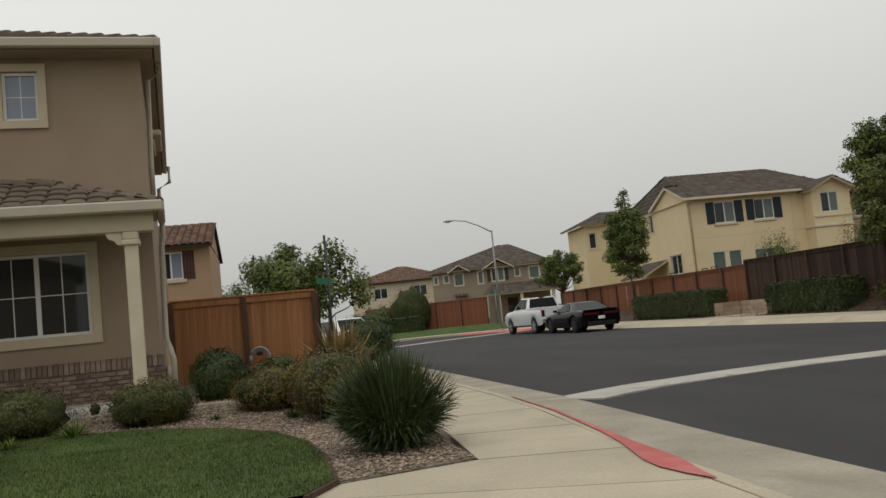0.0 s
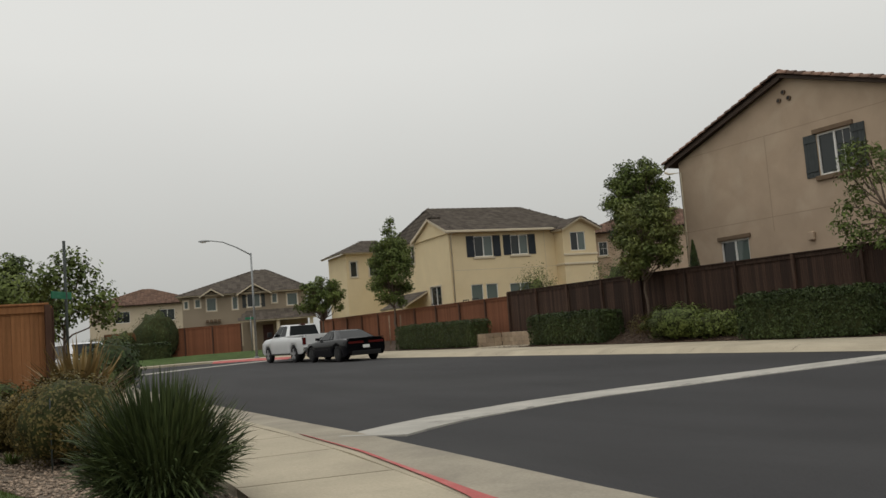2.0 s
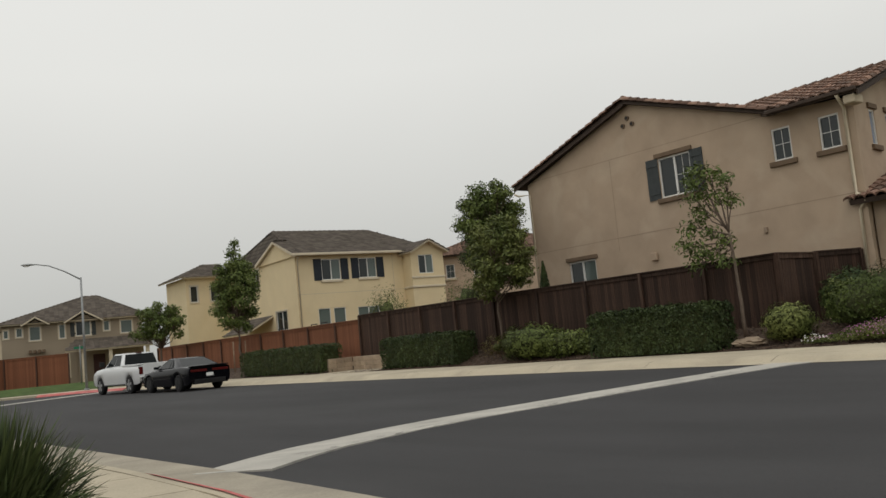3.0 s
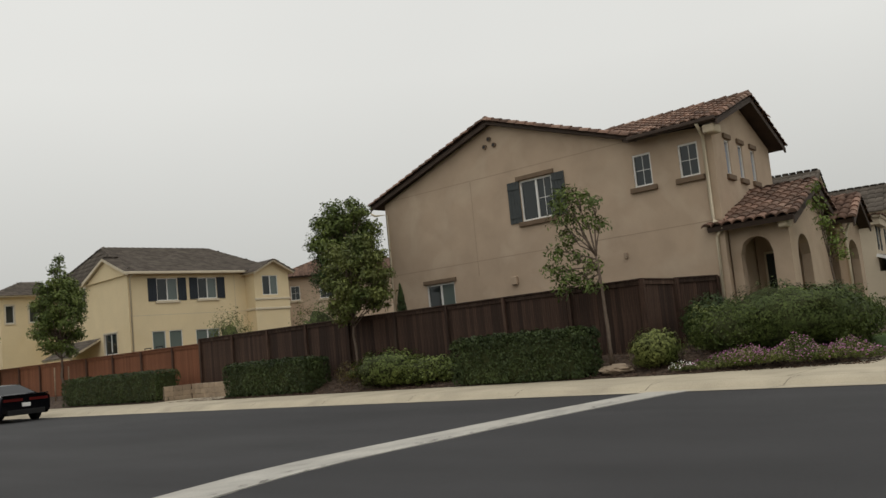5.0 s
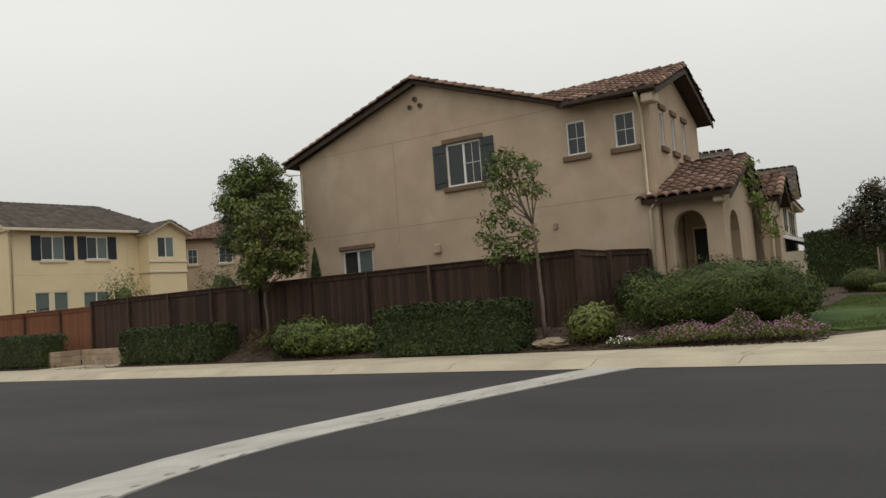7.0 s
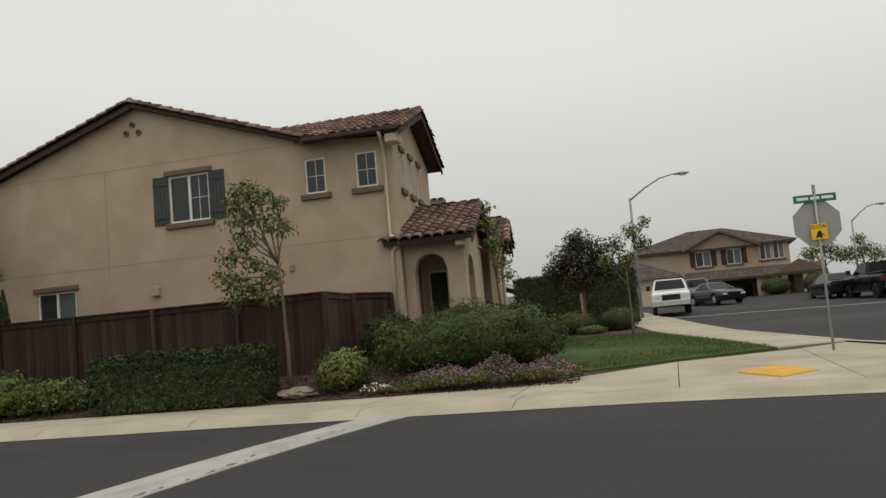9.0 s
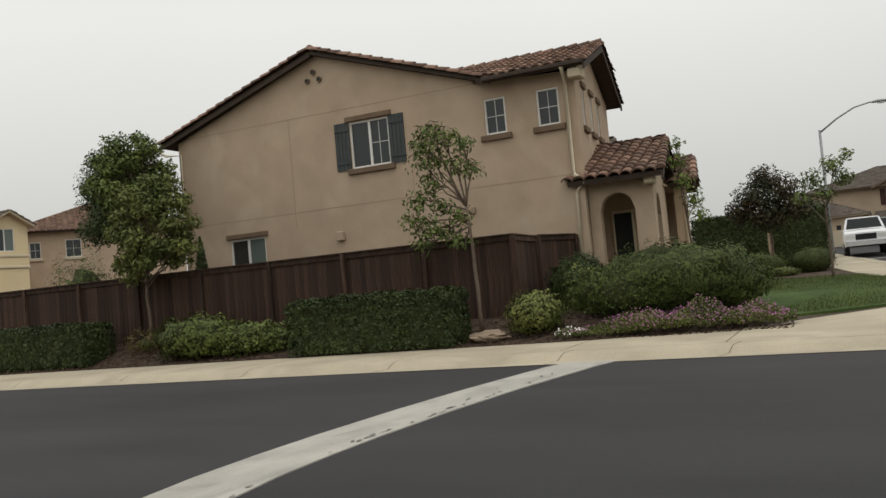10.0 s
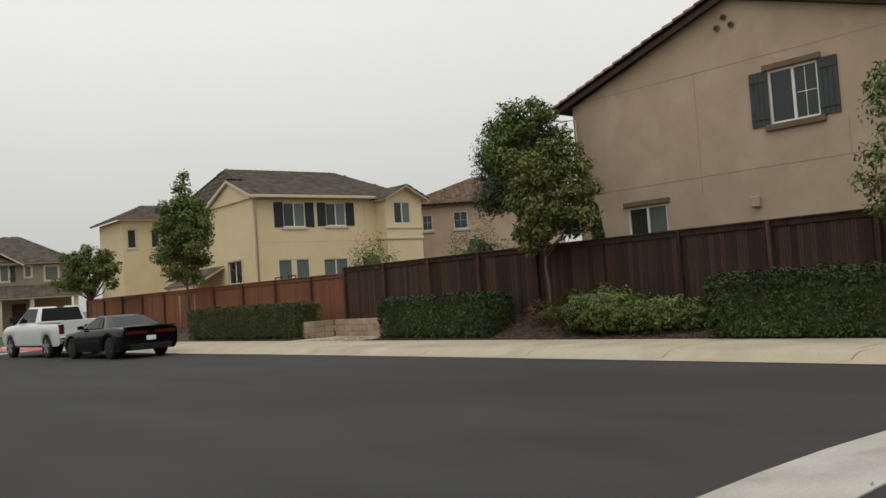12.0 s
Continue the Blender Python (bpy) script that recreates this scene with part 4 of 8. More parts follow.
# gable vents, wall box, hose box
for y, z in ((22.56, 8.28), (22.78, 8.04), (22.36, 8.03)):
    bm = bmesh.new()
    tube(bm, [west(y, z, -0.06), west(y, z, 0.01)], 0.085, 12)
    part("gable_vent", bm, TRIM_BROWN, corner_house, "round clay gable vent")
    bm = bmesh.new()
    tube(bm, [west(y, z, -0.063), west(y, z, -0.05)], 0.055, 12)
    part("vent_opening", bm, BLACK, corner_house, "dark vent opening")
slab_part("utility_box", west, 21.93, 22.17, 3.1, 3.38, -0.12, 0.0, STUCCO_TAN, corner_house, 0.02)
slab_part("utility_box", west, 17.68, 17.80, 3.40, 3.58, -0.06, 0.0, STUCCO_BROWN, corner_house, 0.01)
# roofs
R1 = [(25.42, 28.5, 6.90), (36, 28.5, 6.90), (36, 22.47, 8.87), (25.42, 22.47, 8.87)]
R1S = [(25.42, 16.9, 7.01), (36, 16.9, 7.01), (36, 22.47, 8.87), (25.42, 22.47, 8.87)]
R2W = [(25.15, 14.15, 6.92), (25.15, 16.95, 6.92), (28.6, 20.2, 8.14), (28.6, 14.45, 8.14)]
R2E = [(32.3, 14.85, 6.98), (32.3, 19.9, 6.98), (28.6, 19.6, 8.14), (28.6, 14.45, 8.14)]
roof = roof_plane("roof", [off(*p) for p in R1], corner_house, FASCIA_DARK, 0.11)
roof_s = roof_plane("roof", [off(*p) for p in R1S], corner_house, FASCIA_DARK, 0.11)
roof2 = roof_plane("roof", [off(*p) for p in R2W], corner_house, FASCIA_DARK, 0.11)
roof2e = roof_plane("roof", [off(*p) for p in R2E], corner_house, FASCIA_DARK, 0.11)
# dark eaves boards
bm = bmesh.new()
for a, b, deep in (((25.40, 28.5, 6.85), (25.40, 22.47, 8.82), 0.13), ((25.40, 22.47, 8.81), (25.40, 17.1, 7.02), 0.05)):
    a, b = off(*a), off(*b)
    prism(bm, [a, b, b - Vector((0, 0, deep)), a - Vector((0, 0, deep))], (0.04, 0, 0))
part("bargeboard", bm, FASCIA_DARK, corner_house, "dark painted rake board")
bm = bmesh.new()
a, b, c = off(25.15, 14.11, 6.88), off(28.6, 14.41, 8.10), off(32.3, 14.81, 6.94)
prism(bm, [a, b, b - Vector((0, 0, 0.17)), a - Vector((0, 0, 0.17))], (0, 0.05, 0))
prism(bm, [b, c, c - Vector((0, 0, 0.17)), b - Vector((0, 0, 0.17))], (0, 0.05, 0))
part("bargeboard", bm, FASCIA_DARK, corner_house, "dark painted rake board")
part("eaves_gutter", bbox(25.06 - RX, 25.17 - RX, 14.15 - 14.55, 16.95 - 14.55, 6.86 - 0.9, 6.98 - 0.9, 0.02), FASCIA_DARK, corner_house, "dark metal eaves gutter")
part("roof_bracket", bbox(25.2 - RX, 25.7 - RX, 14.25 - 14.55, 14.6 - 14.55, 6.55 - 0.9, 6.8 - 0.9, 0.03), TRIM_TAN, corner_house, "stucco bracket under the eaves")
bm = bmesh.new()
tube(bm, [off(25.12, 14.72, 6.86), off(25.3, 14.74, 6.72), off(25.58, 14.78, 6.55), off(25.58, 14.78, 4.2), off(25.5, 14.72, 4.05), off(25.42, 14.6, 4.0)], 0.05, 8)
part("downspout", bm, TRIM_CREAM, corner_house, "cream painted downspout")
bm = bmesh.new()
tube(bm, [off(25.28, 28.35, 6.6), off(25.35, 28.2, 6.5), off(25.62, 27.85, 6.5), off(25.62, 27.85, 1.5)], 0.04, 8)
part("downspout", bm, TRIM_CREAM, corner_house, "cream painted downspout")
# porch with arches
pw = local(corner_house, lambda u, v, d: (25.97 + d, u, v))
ps = local(corner_house, lambda u, v, d: (u, 12.85 + 0.12 * (u - 25.97) + d, v))
part("porch_wall", wall_bm(pw, 12.85, 14.55, 0.3, [(12.85, 3.95), (14.55, 3.95)], [(13.35, 14.27, 1.0, arch_top(13.35, 14.27, 3.05, 0.45))], 0.28), STUCCO_TAN, corner_house)
part("porch_wall", wall_bm(ps, 26.25, 31.0, 0.3, [(26.25, 3.95), (28.9, 4.95), (31.0, 4.15)], [(26.75, 28.3, 1.0, arch_top(26.75, 28.3, 2.95, 0.55))], 0.28), STUCCO_TAN, corner_house)
part("porch_floor", bbox(25.98 - RX, 33.4 - RX, 12.9 - 14.55, 14.5 - 14.55, -0.6, 0.1, 0.02), CONCRETE_GREY, corner_house)
P1W = [(25.45, 12.5, 3.88), (25.45, 14.95, 3.88), (28.9, 15.1, 5.12), (28.9, 12.92, 5.12)]
P1E = [(31.2, 13.2, 4.3), (31.2, 15.3, 4.3), (28.9, 15.1, 5.12), (28.9, 12.92, 5.12)]
porch_roof = roof_plane("porch_roof", [off(*p) for p in P1W], corner_house, FASCIA_DARK, 0.14)
porch_roof_e = roof_plane("porch_roof", [off(*p) for p in P1E], corner_house, FASCIA_DARK, 0.14)
bm = bmesh.new()
a, b, c = off(25.45, 12.46, 3.85), off(28.9, 12.88, 5.09), off(31.2, 13.16, 4.27)
prism(bm, [a, b, b - Vector((0, 0, 0.22)), a - Vector((0, 0, 0.22))], (0, 0.05, 0))
prism(bm, [b, c, c - Vector((0, 0, 0.22)), b - Vector((0, 0, 0.22))], (0, 0.05, 0))
part("bargeboard", bm, FASCIA_DARK, corner_house, "dark painted rake board")
part("roof_bracket", bbox(25.6 - RX, 26.0 - RX, 12.75 - 14.55, 13.0 - 14.55, 3.6 - 0.9, 3.82 - 0.9, 0.03), TRIM_TAN, corner_house)
bm = bmesh.new()
tube(bm, [off(25.5, 14.5, 3.85), off(25.6, 14.7, 3.7), off(25.62, 14.75, 3.6), off(25.62, 14.78, 1.0)], 0.045, 8)
part("downspout", bm, TRIM_CREAM, corner_house, "cream painted downspout")
# second porch bay further along
P2W = [(30.6, 12.5, 4.0), (30.6, 15.3, 4.0), (32.2, 15.5, 4.84), (32.2, 12.7, 4.84)]
P2E = [(33.75, 12.9, 4.0), (33.75, 15.7, 4.0), (32.2, 15.5, 4.84), (32.2, 12.7, 4.84)]
p2s = local(corner_house, lambda u, v, d: (u, 12.95 + 0.1 * (u - 31.0) + d, v))
part("porch_wall", wall_bm(p2s, 31.0, 33.6, 0.3, [(31.0, 4.1), (32.2, 4.68), (33.6, 4.0)], [(31.35, 33.0, 1.0, arch_top(31.35, 33.0, 2.85, 0.6))], 0.25), STUCCO_TAN, corner_house)
part("porch_wall", wall_bm(local(corner_house, lambda u, v, d: (33.6 - d, u, v)), 13.5, 15.4, 0.3, [(13.5, 4.1), (15.4, 4.1)], [], 0.25), STUCCO_TAN, corner_house)
porch_roof2 = roof_plane("porch_roof", [off(*p) for p in P2W], corner_house, FASCIA_DARK, 0.14)
porch_roof2e = roof_plane("porch_roof", [off(*p) for p in P2E], corner_house, FASCIA_DARK, 0.14)
bm = bmesh.new()
a, b, c = off(30.6, 12.46, 3.97), off(32.2, 12.66, 4.81), off(33.75, 12.86, 3.97)
prism(bm, [a, b, b - Vector((0, 0, 0.22)), a - Vector((0, 0, 0.22))], (0, 0.05, 0))
prism(bm, [b, c, c - Vector((0, 0, 0.22)), b - Vector((0, 0, 0.22))], (0, 0.05, 0))
part("bargeboard", bm, FASCIA_DARK, corner_house, "dark painted rake board")
slab_part("entry_door", south, 29.4, 30.35, 1.0, 3.1, -0.03, 0.02, SHUTTER_MAROON, corner_house, 0.01)
# partition added to block light through the arches and keep the porch dark
part("porch_wall", bbox(28.55 - RX, 28.75 - RX, 13.5 - 14.55, 14.85 - 14.55, -0.5, 2.99, 0.004), STUCCO_TAN, corner_house)
sidelight = part("porch_window", bbox(28.48 - RX, 28.548 - RX, 13.95 - 14.55, 14.6 - 14.55, 0.45, 2.3, 0.01), TRIM_CREAM, corner_house, "tall cream-framed window inside the porch")
part("pane", bbox(28.47 - RX, 28.479 - RX, 14.02 - 14.55, 14.53 - 14.55, 0.53, 2.22, 0.002), GLASS_DARK, sidelight)
bm = bmesh.new()
tube(bm, [off(31.1, 12.75, 3.95), off(31.05, 12.86, 3.7), off(31.0, 12.9, 3.5), off(31.0, 12.9, 0.95)], 0.05, 8)
part("downspout", bm, TRIM_CREAM, corner_house, "cream painted downspout")
part("porch_ceiling", bbox(26.2 - RX, 33.6 - RX, 13.3 - 14.55, 14.65 - 14.55, 3.0, 3.06, 0.01), STUCCO_TAN, corner_house)

for plane, host in ((P1W, porch_roof), (P1E, porch_roof_e), (P2W, porch_roof2), (P2E, porch_roof2e), (R1, roof), (R2E, roof2e)):
    lay_tiles(tile_spots([off(*p) for p in plane], 0.31, 0.37), CLAY, host, 130 if host in (porch_roof, ) else 0, 2)
lay_tiles(tile_spots([off(*p) for p in R2W], 0.31, 0.37, lambda p: p.y + 14.55 > 16.9 + (p.z + 0.9 - 6.95) * 3.0), CLAY, roof2, 150, 3)
lay_tiles(tile_spots([off(*p) for p in R1S], 0.31, 0.37), CLAY, roof_s, 0, 4)
for a, b, host in (((25.42, 28.5, 6.98), (25.42, 22.47, 8.99), roof), ((25.42, 17.0, 7.12), (25.42, 22.47, 8.97), roof_s), ((25.42, 22.47, 8.99), (36, 22.47, 8.99), roof),
                   ((28.6, 14.42, 8.26), (28.6, 19.6, 8.26), roof2), ((25.15, 14.16, 7.0), (28.6, 14.46, 8.24), roof2), ((32.3, 14.86, 7.06), (28.6, 14.46, 8.24), roof2e),
                   ((28.9, 12.9, 5.22), (28.9, 15.0, 5.22), porch_roof), ((25.45, 12.5, 3.98), (28.9, 12.92, 5.2), porch_roof), ((31.2, 13.2, 4.4), (28.9, 12.92, 5.2), porch_roof_e),
                   ((32.2, 12.7, 4.94), (32.2, 15.4, 4.94), porch_roof2), ((30.6, 12.5, 4.1), (32.2, 12.7, 4.92), porch_roof2), ((33.75, 12.9, 4.1), (32.2, 12.7, 4.92), porch_roof2e)):
    cap_row(off(*a), off(*b), host, TILE_RED, 0.13, 0.36, "rake_tile")

# ---- simple far houses: walls, roofs, windows ----
def hip_roof(parent, x0, x1, y0, y1, ze, zr, tile, ov=0.45, name="roof", fascia=None, caps=TILE_GREY, seed=1, ridge=None):
    """A hip roof over a rectangle, ridge along its longer side."""
    x0, x1, y0, y1 = x0 - ov, x1 + ov, y0 - ov, y1 + ov
    fascia = fascia or FASCIA_DARK
    if ridge or x1 - x0 >= y1 - y0:
        h = (y1 - y0) / 2
        ra, rb = ridge or (x0 + h, x1 - h)
        a, b = (ra, (y0 + y1) / 2, zr), (rb, (y0 + y1) / 2, zr)
        planes = [[(x0, y0, ze), (x1, y0, ze), b, a], [(x1, y1, ze), (x0, y1, ze), a, b], [(x0, y1, ze), (x0, y0, ze), a], [(x1, y0, ze), (x1, y1, ze), b]]
    else:
        h = (x1 - x0) / 2
        a, b = ((x0 + x1) / 2, y0 + h, zr), ((x0 + x1) / 2, y1 - h, zr)
        planes = [[(x0, y1, ze), (x0, y0, ze), a, b], [(x1, y0, ze), (x1, y1, ze), b, a], [(x0, y0, ze), (x1, y0, ze), a], [(x1, y1, ze), (x0, y1, ze), b]]
    w, course = (0.36, 0.4)
    for p in planes:
        r = roof_plane(name, p, parent, fascia, 0.12, caps)
        lay_tiles(tile_spots(p, w, course), tile, r, 0, seed)
    for c in ((x0, y0), (x1, y0), (x0, y1), (x1, y1)):
        e = a if abs(c[0] - a[0]) + abs(c[1] - a[1]) < abs(c[0] - b[0]) + abs(c[1] - b[1]) else b
        cap_row((*c, ze + 0.03), (e[0], e[1], e[2] + 0.03), parent, caps, 0.13, 0.42, "hip_tile", True)
    cap_row((a[0], a[1], a[2] + 0.04), (b[0], b[1], b[2] + 0.04), parent, caps, 0.13, 0.42, "ridge_tile", True)
    return planes


def four_walls(parent, x0, x1, y0, y1, z0, z1, material, front=(), left=(), t=0.2):
    f = lambda u, v, d: Vector((u, y0 + d, v))
    l = lambda u, v, d: Vector((x0 + d, u, v))
    part("wall", wall_bm(f, x0, x1, z0, [(x0, z1), (x1, z1)], list(front), t), material, parent)
    part("wall", wall_bm(l, y0 + t, y1, z0, [(y0 + t, z1), (y1, z1)], list(left), t), material, parent)
    part("wall", wall_bm(lambda u, v, d: Vector((u, y1 - d, v)), x0 + t, x1, z0, [(x0 + t, z1), (x1, z1)], [], t), material, parent)
    part("wall", wall_bm(lambda u, v, d: Vector((x1 - d, u, v)), y0 + t, y1 - t, z0, [(y0 + t, z1), (y1 - t, z1)], [], t), material, parent)
    return f, l


# yellow house behind the redwood fence; its own x axis runs along the front
yellow = thing("house", 30.2, 57.0, 0.6, "two-storey yellow stucco house with navy shutters and grey tiles", "house", rz=-4)
yf = [(2.55, 4.05, 5.45, 6.95), (5.55, 7.0, 5.5, 6.95), (2.05, 3.0, 2.1, 3.45), (3.25, 4.2, 2.1, 3.45), (5.2, 7.0, 2.35, 3.4)]
yl = [(1.9, 3.9, 2.2, 3.6), (6.6, 7.4, 5.7, 7.1)]
f, l = four_walls(yellow, 0.55, 11.8, 0, 14.2, -0.5, 7.35, STUCCO_YELLOW, yf, yl)
for i, w in enumerate(yf):
    window(f, yellow, *w, 2 if i in (0, 1, 4) else 1, None, glass=GLASS_GREEN if i > 1 else GLASS_DARK, blind=GLASS_GREEN, shutter=SHUTTER_NAVY if i < 2 else None, shutter_w=0.62, sill=TRIM_CREAM if i < 2 else None)
for i, w in enumerate(yl):
    window(l, yellow, *w, 2 if i == 0 else 1, None, trim=TRIM_CREAM, trim_w=0.1)
# gabled bay
bay = lambda u, v, d: Vector((u, -1.2 + d, v))
part("bay", wall_bm(bay, 9.3, 12.2, 4.6, [(9.3, 7.15), (10.75, 7.9), (12.2, 7.15)], [(9.95, 11.25, 5.5, 6.9)], 0.2), STUCCO_YELLOW, yellow)
part("bay", wall_bm(lambda u, v, d: Vector((9.3 + d, u, v)), -1.0, 0, 4.6, [(-1.0, 7.2), (0, 7.2)], [], 0.2), STUCCO_YELLOW, yellow)
part("bay", wall_bm(lambda u, v, d: Vector((12.2 - d, u, v)), -1.0, 0, 4.6, [(-1.0, 7.2), (0, 7.2)], [], 0.2), STUCCO_YELLOW, yellow)
part("bay_floor", bbox(9.25, 12.25, -1.25, 0, 4.45, 4.62, 0.03), TRIM_CREAM, yellow)
part("bay_wall_lower", bbox(9.32, 12.18, -1.17, -0.004, -0.5, 4.44, 0.02), STUCCO_YELLOW, yellow)
window(bay, yellow, 9.95, 11.25, 5.5, 6.9, 2, None, blind=GLASS_GREEN)
slab_part("belt", bay, 9.25, 12.25, 5.15, 5.3, -0.06, 0.0, TRIM_CREAM, yellow, 0.02)
for p in ([(9.0, -1.65, 7.12), (9.0, 3.0, 7.12), (10.75, 3.0, 8.02), (10.75, -1.65, 8.02)], [(12.5, -1.65, 7.12), (12.5, 3.0, 7.12), (10.75, 3.0, 8.02), (10.75, -1.65, 8.02)]):
    r = roof_plane("bay_roof", p, yellow, TRIM_CREAM, 0.14)
    lay_tiles(tile_spots(p, 0.36, 0.4), GREY_TILE, r, 0, 4)
for e in (9.0, 12.5):
    cap_row((e, -1.62, 7.17), (10.75, -1.62, 8.07), yellow, TILE_GREY, 0.12, 0.4, "rake_tile", True)
hip_roof(yellow, 0.95, 11.8, 0, 14.2, 7.35, 10.0, GREY_TILE, 0.45, fascia=TRIM_CREAM, ridge=(2.1, 10.5))
# shallow gable on the side wall, and the lower wing behind
bm = bmesh.new()
prism(bm, [(0.42, -0.2, 7.2), (0.42, 6.2, 7.2), (0.42, 2.9, 8.5)], (1.0, 0, 0))
part("side_gable", bm, STUCCO_YELLOW, yellow)
bm = bmesh.new()
for e, y in ((-0.55, -0.35), (6.5, 6.5)):
    prism(bm, [(0.2, e, 7.26), (0.2, 2.9, 8.62), (0.2, 2.9, 8.50), (0.2, e, 7.14)], (0.2, 0, 0))
part("side_gable_trim", bm, TRIM_CREAM, yellow, "cream rake board")
for p in ([(0.2, -0.5, 7.36), (0.6, -0.5, 7.36), (1.32, 2.9, 8.68), (0.2, 2.9, 8.68)], [(0.2, 6.5, 7.36), (0.6, 6.5, 7.36), (1.32, 2.9, 8.68), (0.2, 2.9, 8.68)]):
    r = roof_plane("side_gable_roof", p, yellow, TRIM_CREAM, 0.08)
    lay_tiles(tile_spots(p, 0.36, 0.4), GREY_TILE, r, 0, 6)
wing_w = [(-2.75, -2.15, 5.3, 6.6), (-1.1, -0.5, 5.3, 6.6)]
wf = lambda u, v, d: Vector((u, 12.9 + d, v))
part("wing", wall_bm(wf, -3.1, 0.54, -0.5, [(-3.1, 7.3), (0.54, 7.3)], wing_w, 0.2), STUCCO_YELLOW, yellow)
part("wing", wall_bm(lambda u, v, d: Vector((-3.1 + d, u, v)), 13.1, 18.0, -0.5, [(13.1, 7.3), (18.0, 7.3)], [], 0.2), STUCCO_YELLOW, yellow)
for w in wing_w:
    window(wf, yellow, *w, 1, None, trim=TRIM_CREAM, trim_w=0.1)
for p in ([(-3.65, 12.4, 7.3), (0.6, 12.4, 7.3), (0.6, 15.5, 8.6), (-0.7, 15.5, 8.6)], [(-3.65, 18.4, 7.3), (-3.65, 12.4, 7.3), (-0.7, 15.5, 8.6)]):
    r = roof_plane("wing_roof", p, yellow, TRIM_CREAM, 0.12)
    lay_tiles(tile_spots(p, 0.36, 0.4), GREY_TILE, r, 0, 7)
part("eaves_gutter", bbox(0.1, 9.0, -0.58, -0.46, 7.2, 7.37, 0.02), TRIM_CREAM, yellow)
for x in (0.68, 12.05):
    bm = bmesh.new()
    tube(bm, [(x, -0.5, 7.2), (x, -0.1, 6.95), (x, -0.08, 0)], 0.05, 6)
    part("downspout", bm, TRIM_CREAM, yellow, "cream painted downspout")
for b in ((9.4, 9.5), ):
    slab_part("control_joint", f, b[0] - 1, b[1] - 1.07, 0, 7.2, -0.006, 0, STUCCO_CREAM, yellow)
slab_part("control_joint", f, 0.6, 9.3, 4.5, 4.53, -0.006, 0, STUCCO_CREAM, yellow)

PT = [(-1.6, 4.5, 2.3), (-1.6, 9.5, 2.3), (0.5, 9.5, 3.4), (0.5, 4.5, 3.4)]
r = roof_plane("patio_roof", PT, yellow, TRIM_CREAM, 0.12)
lay_tiles(tile_spots(PT, 0.36, 0.4), GREY_TILE, r, 0, 23)
for py in (4.8, 9.2):
    part("patio_post", bbox(-1.5, -1.36, py - 0.07, py + 0.07, -0.5, 2.28, 0.01), TRIM_CREAM, yellow)

# brown house with a porch beside the front garden
brown = thing("house", -0.7, 15.75, 0.42, "two-storey brown stucco house with cream porch columns", "house", rz=5.5)
bf = lambda u, v, d: Vector((u, d, v))
bl = lambda u, v, d: Vector((-d, u, v))
bw = [(-2.64, -1.04, 1.15, 2.52), (-2.19, -1.64, 4.75, 5.58), (-3.37, -2.80, 4.75, 5.58), (-6.2, -5.2, 4.75, 5.58)]
part("wall", wall_bm(bf, -9.5, 0, -0.3, [(-9.5, 5.85), (0, 5.85)], bw, 0.2), STUCCO_BROWN, brown)
part("wall", wall_bm(bl, 0.2, 10.5, -0.3, [(0.2, 5.85), (10.5, 5.85)], [], 0.2), STUCCO_BROWN, brown)
part("wall", wall_bm(lambda u, v, d: Vector((u, 10.5 - d, v)), -9.5, -0.2, -0.3, [(-9.5, 5.85), (-0.2, 5.85)], [], 0.2), STUCCO_BROWN, brown)
part("wall", wall_bm(lambda u, v, d: Vector((-9.5 + d, u, v)), 0.2, 10.3, -0.3, [(0.2, 5.85), (10.3, 5.85)], [], 0.2), STUCCO_BROWN, brown)
window(bf, brown, *bw[0], 2, (2, 2), glass=GLASS_DARK, trim=TRIM_TAN, trim_w=0.15)
for w in bw[1:]:
    window(bf, brown, *w, 1, (2, 2), glass=GLASS_PALE, trim=TRIM_TAN, trim_w=0.13)
hip_roof(brown, -9.7, -0.2, 0, 10.5, 5.97, 7.95, BROWN_TILE, 0.45, fascia=GUTTER_PAINT, caps=TILE_BROWN)
for a in ((-10.2, 0.26, -0.58, -0.44), (0.24, 0.36, -0.58, 10.9)):
    bm = bbox(a[0], a[1], a[2], a[3], 5.83, 5.99, 0.02)
    part("eaves_gutter", bm, GUTTER_PAINT, brown, "painted metal eaves gutter")
part("soffit", bbox(-9.9, 0.22, -0.44, 0.0, 5.80, 5.83, 0.005), STUCCO_BROWN, brown)
part("soffit", bbox(0.0, 0.22, 0.0, 10.9, 5.80, 5.83, 0.005), STUCCO_BROWN, brown)
# porch roof with a hipped end, gutter, beam and columns
PR = [(-9.0, -1.5, 3.05), (0.13, -1.5, 3.05), (-1.7, 0.0, 3.68), (-9.0, 0.0, 3.68)]
PRE = [(0.13, -1.5, 3.05), (0.13, 0.0, 3.05), (-1.7, 0.0, 3.68)]
pr = roof_plane("porch_roof", PR, brown, GUTTER_PAINT, 0.1)
pre = roof_plane("porch_roof", PRE, brown, GUTTER_PAINT, 0.1)
cap_row((0.15, -1.5, 3.08), (-1.7, 0.0, 3.72), brown, TILE_BROWN, 0.12, 0.36, "hip_tile")
BUMP = [(-9.0, -2.0, 3.02), (-2.75, -2.0, 3.02), (-3.3, -1.2, 3.24), (-9.0, -1.2, 3.24)]
prb = roof_plane("porch_roof", BUMP, brown, GUTTER_PAINT, 0.1)
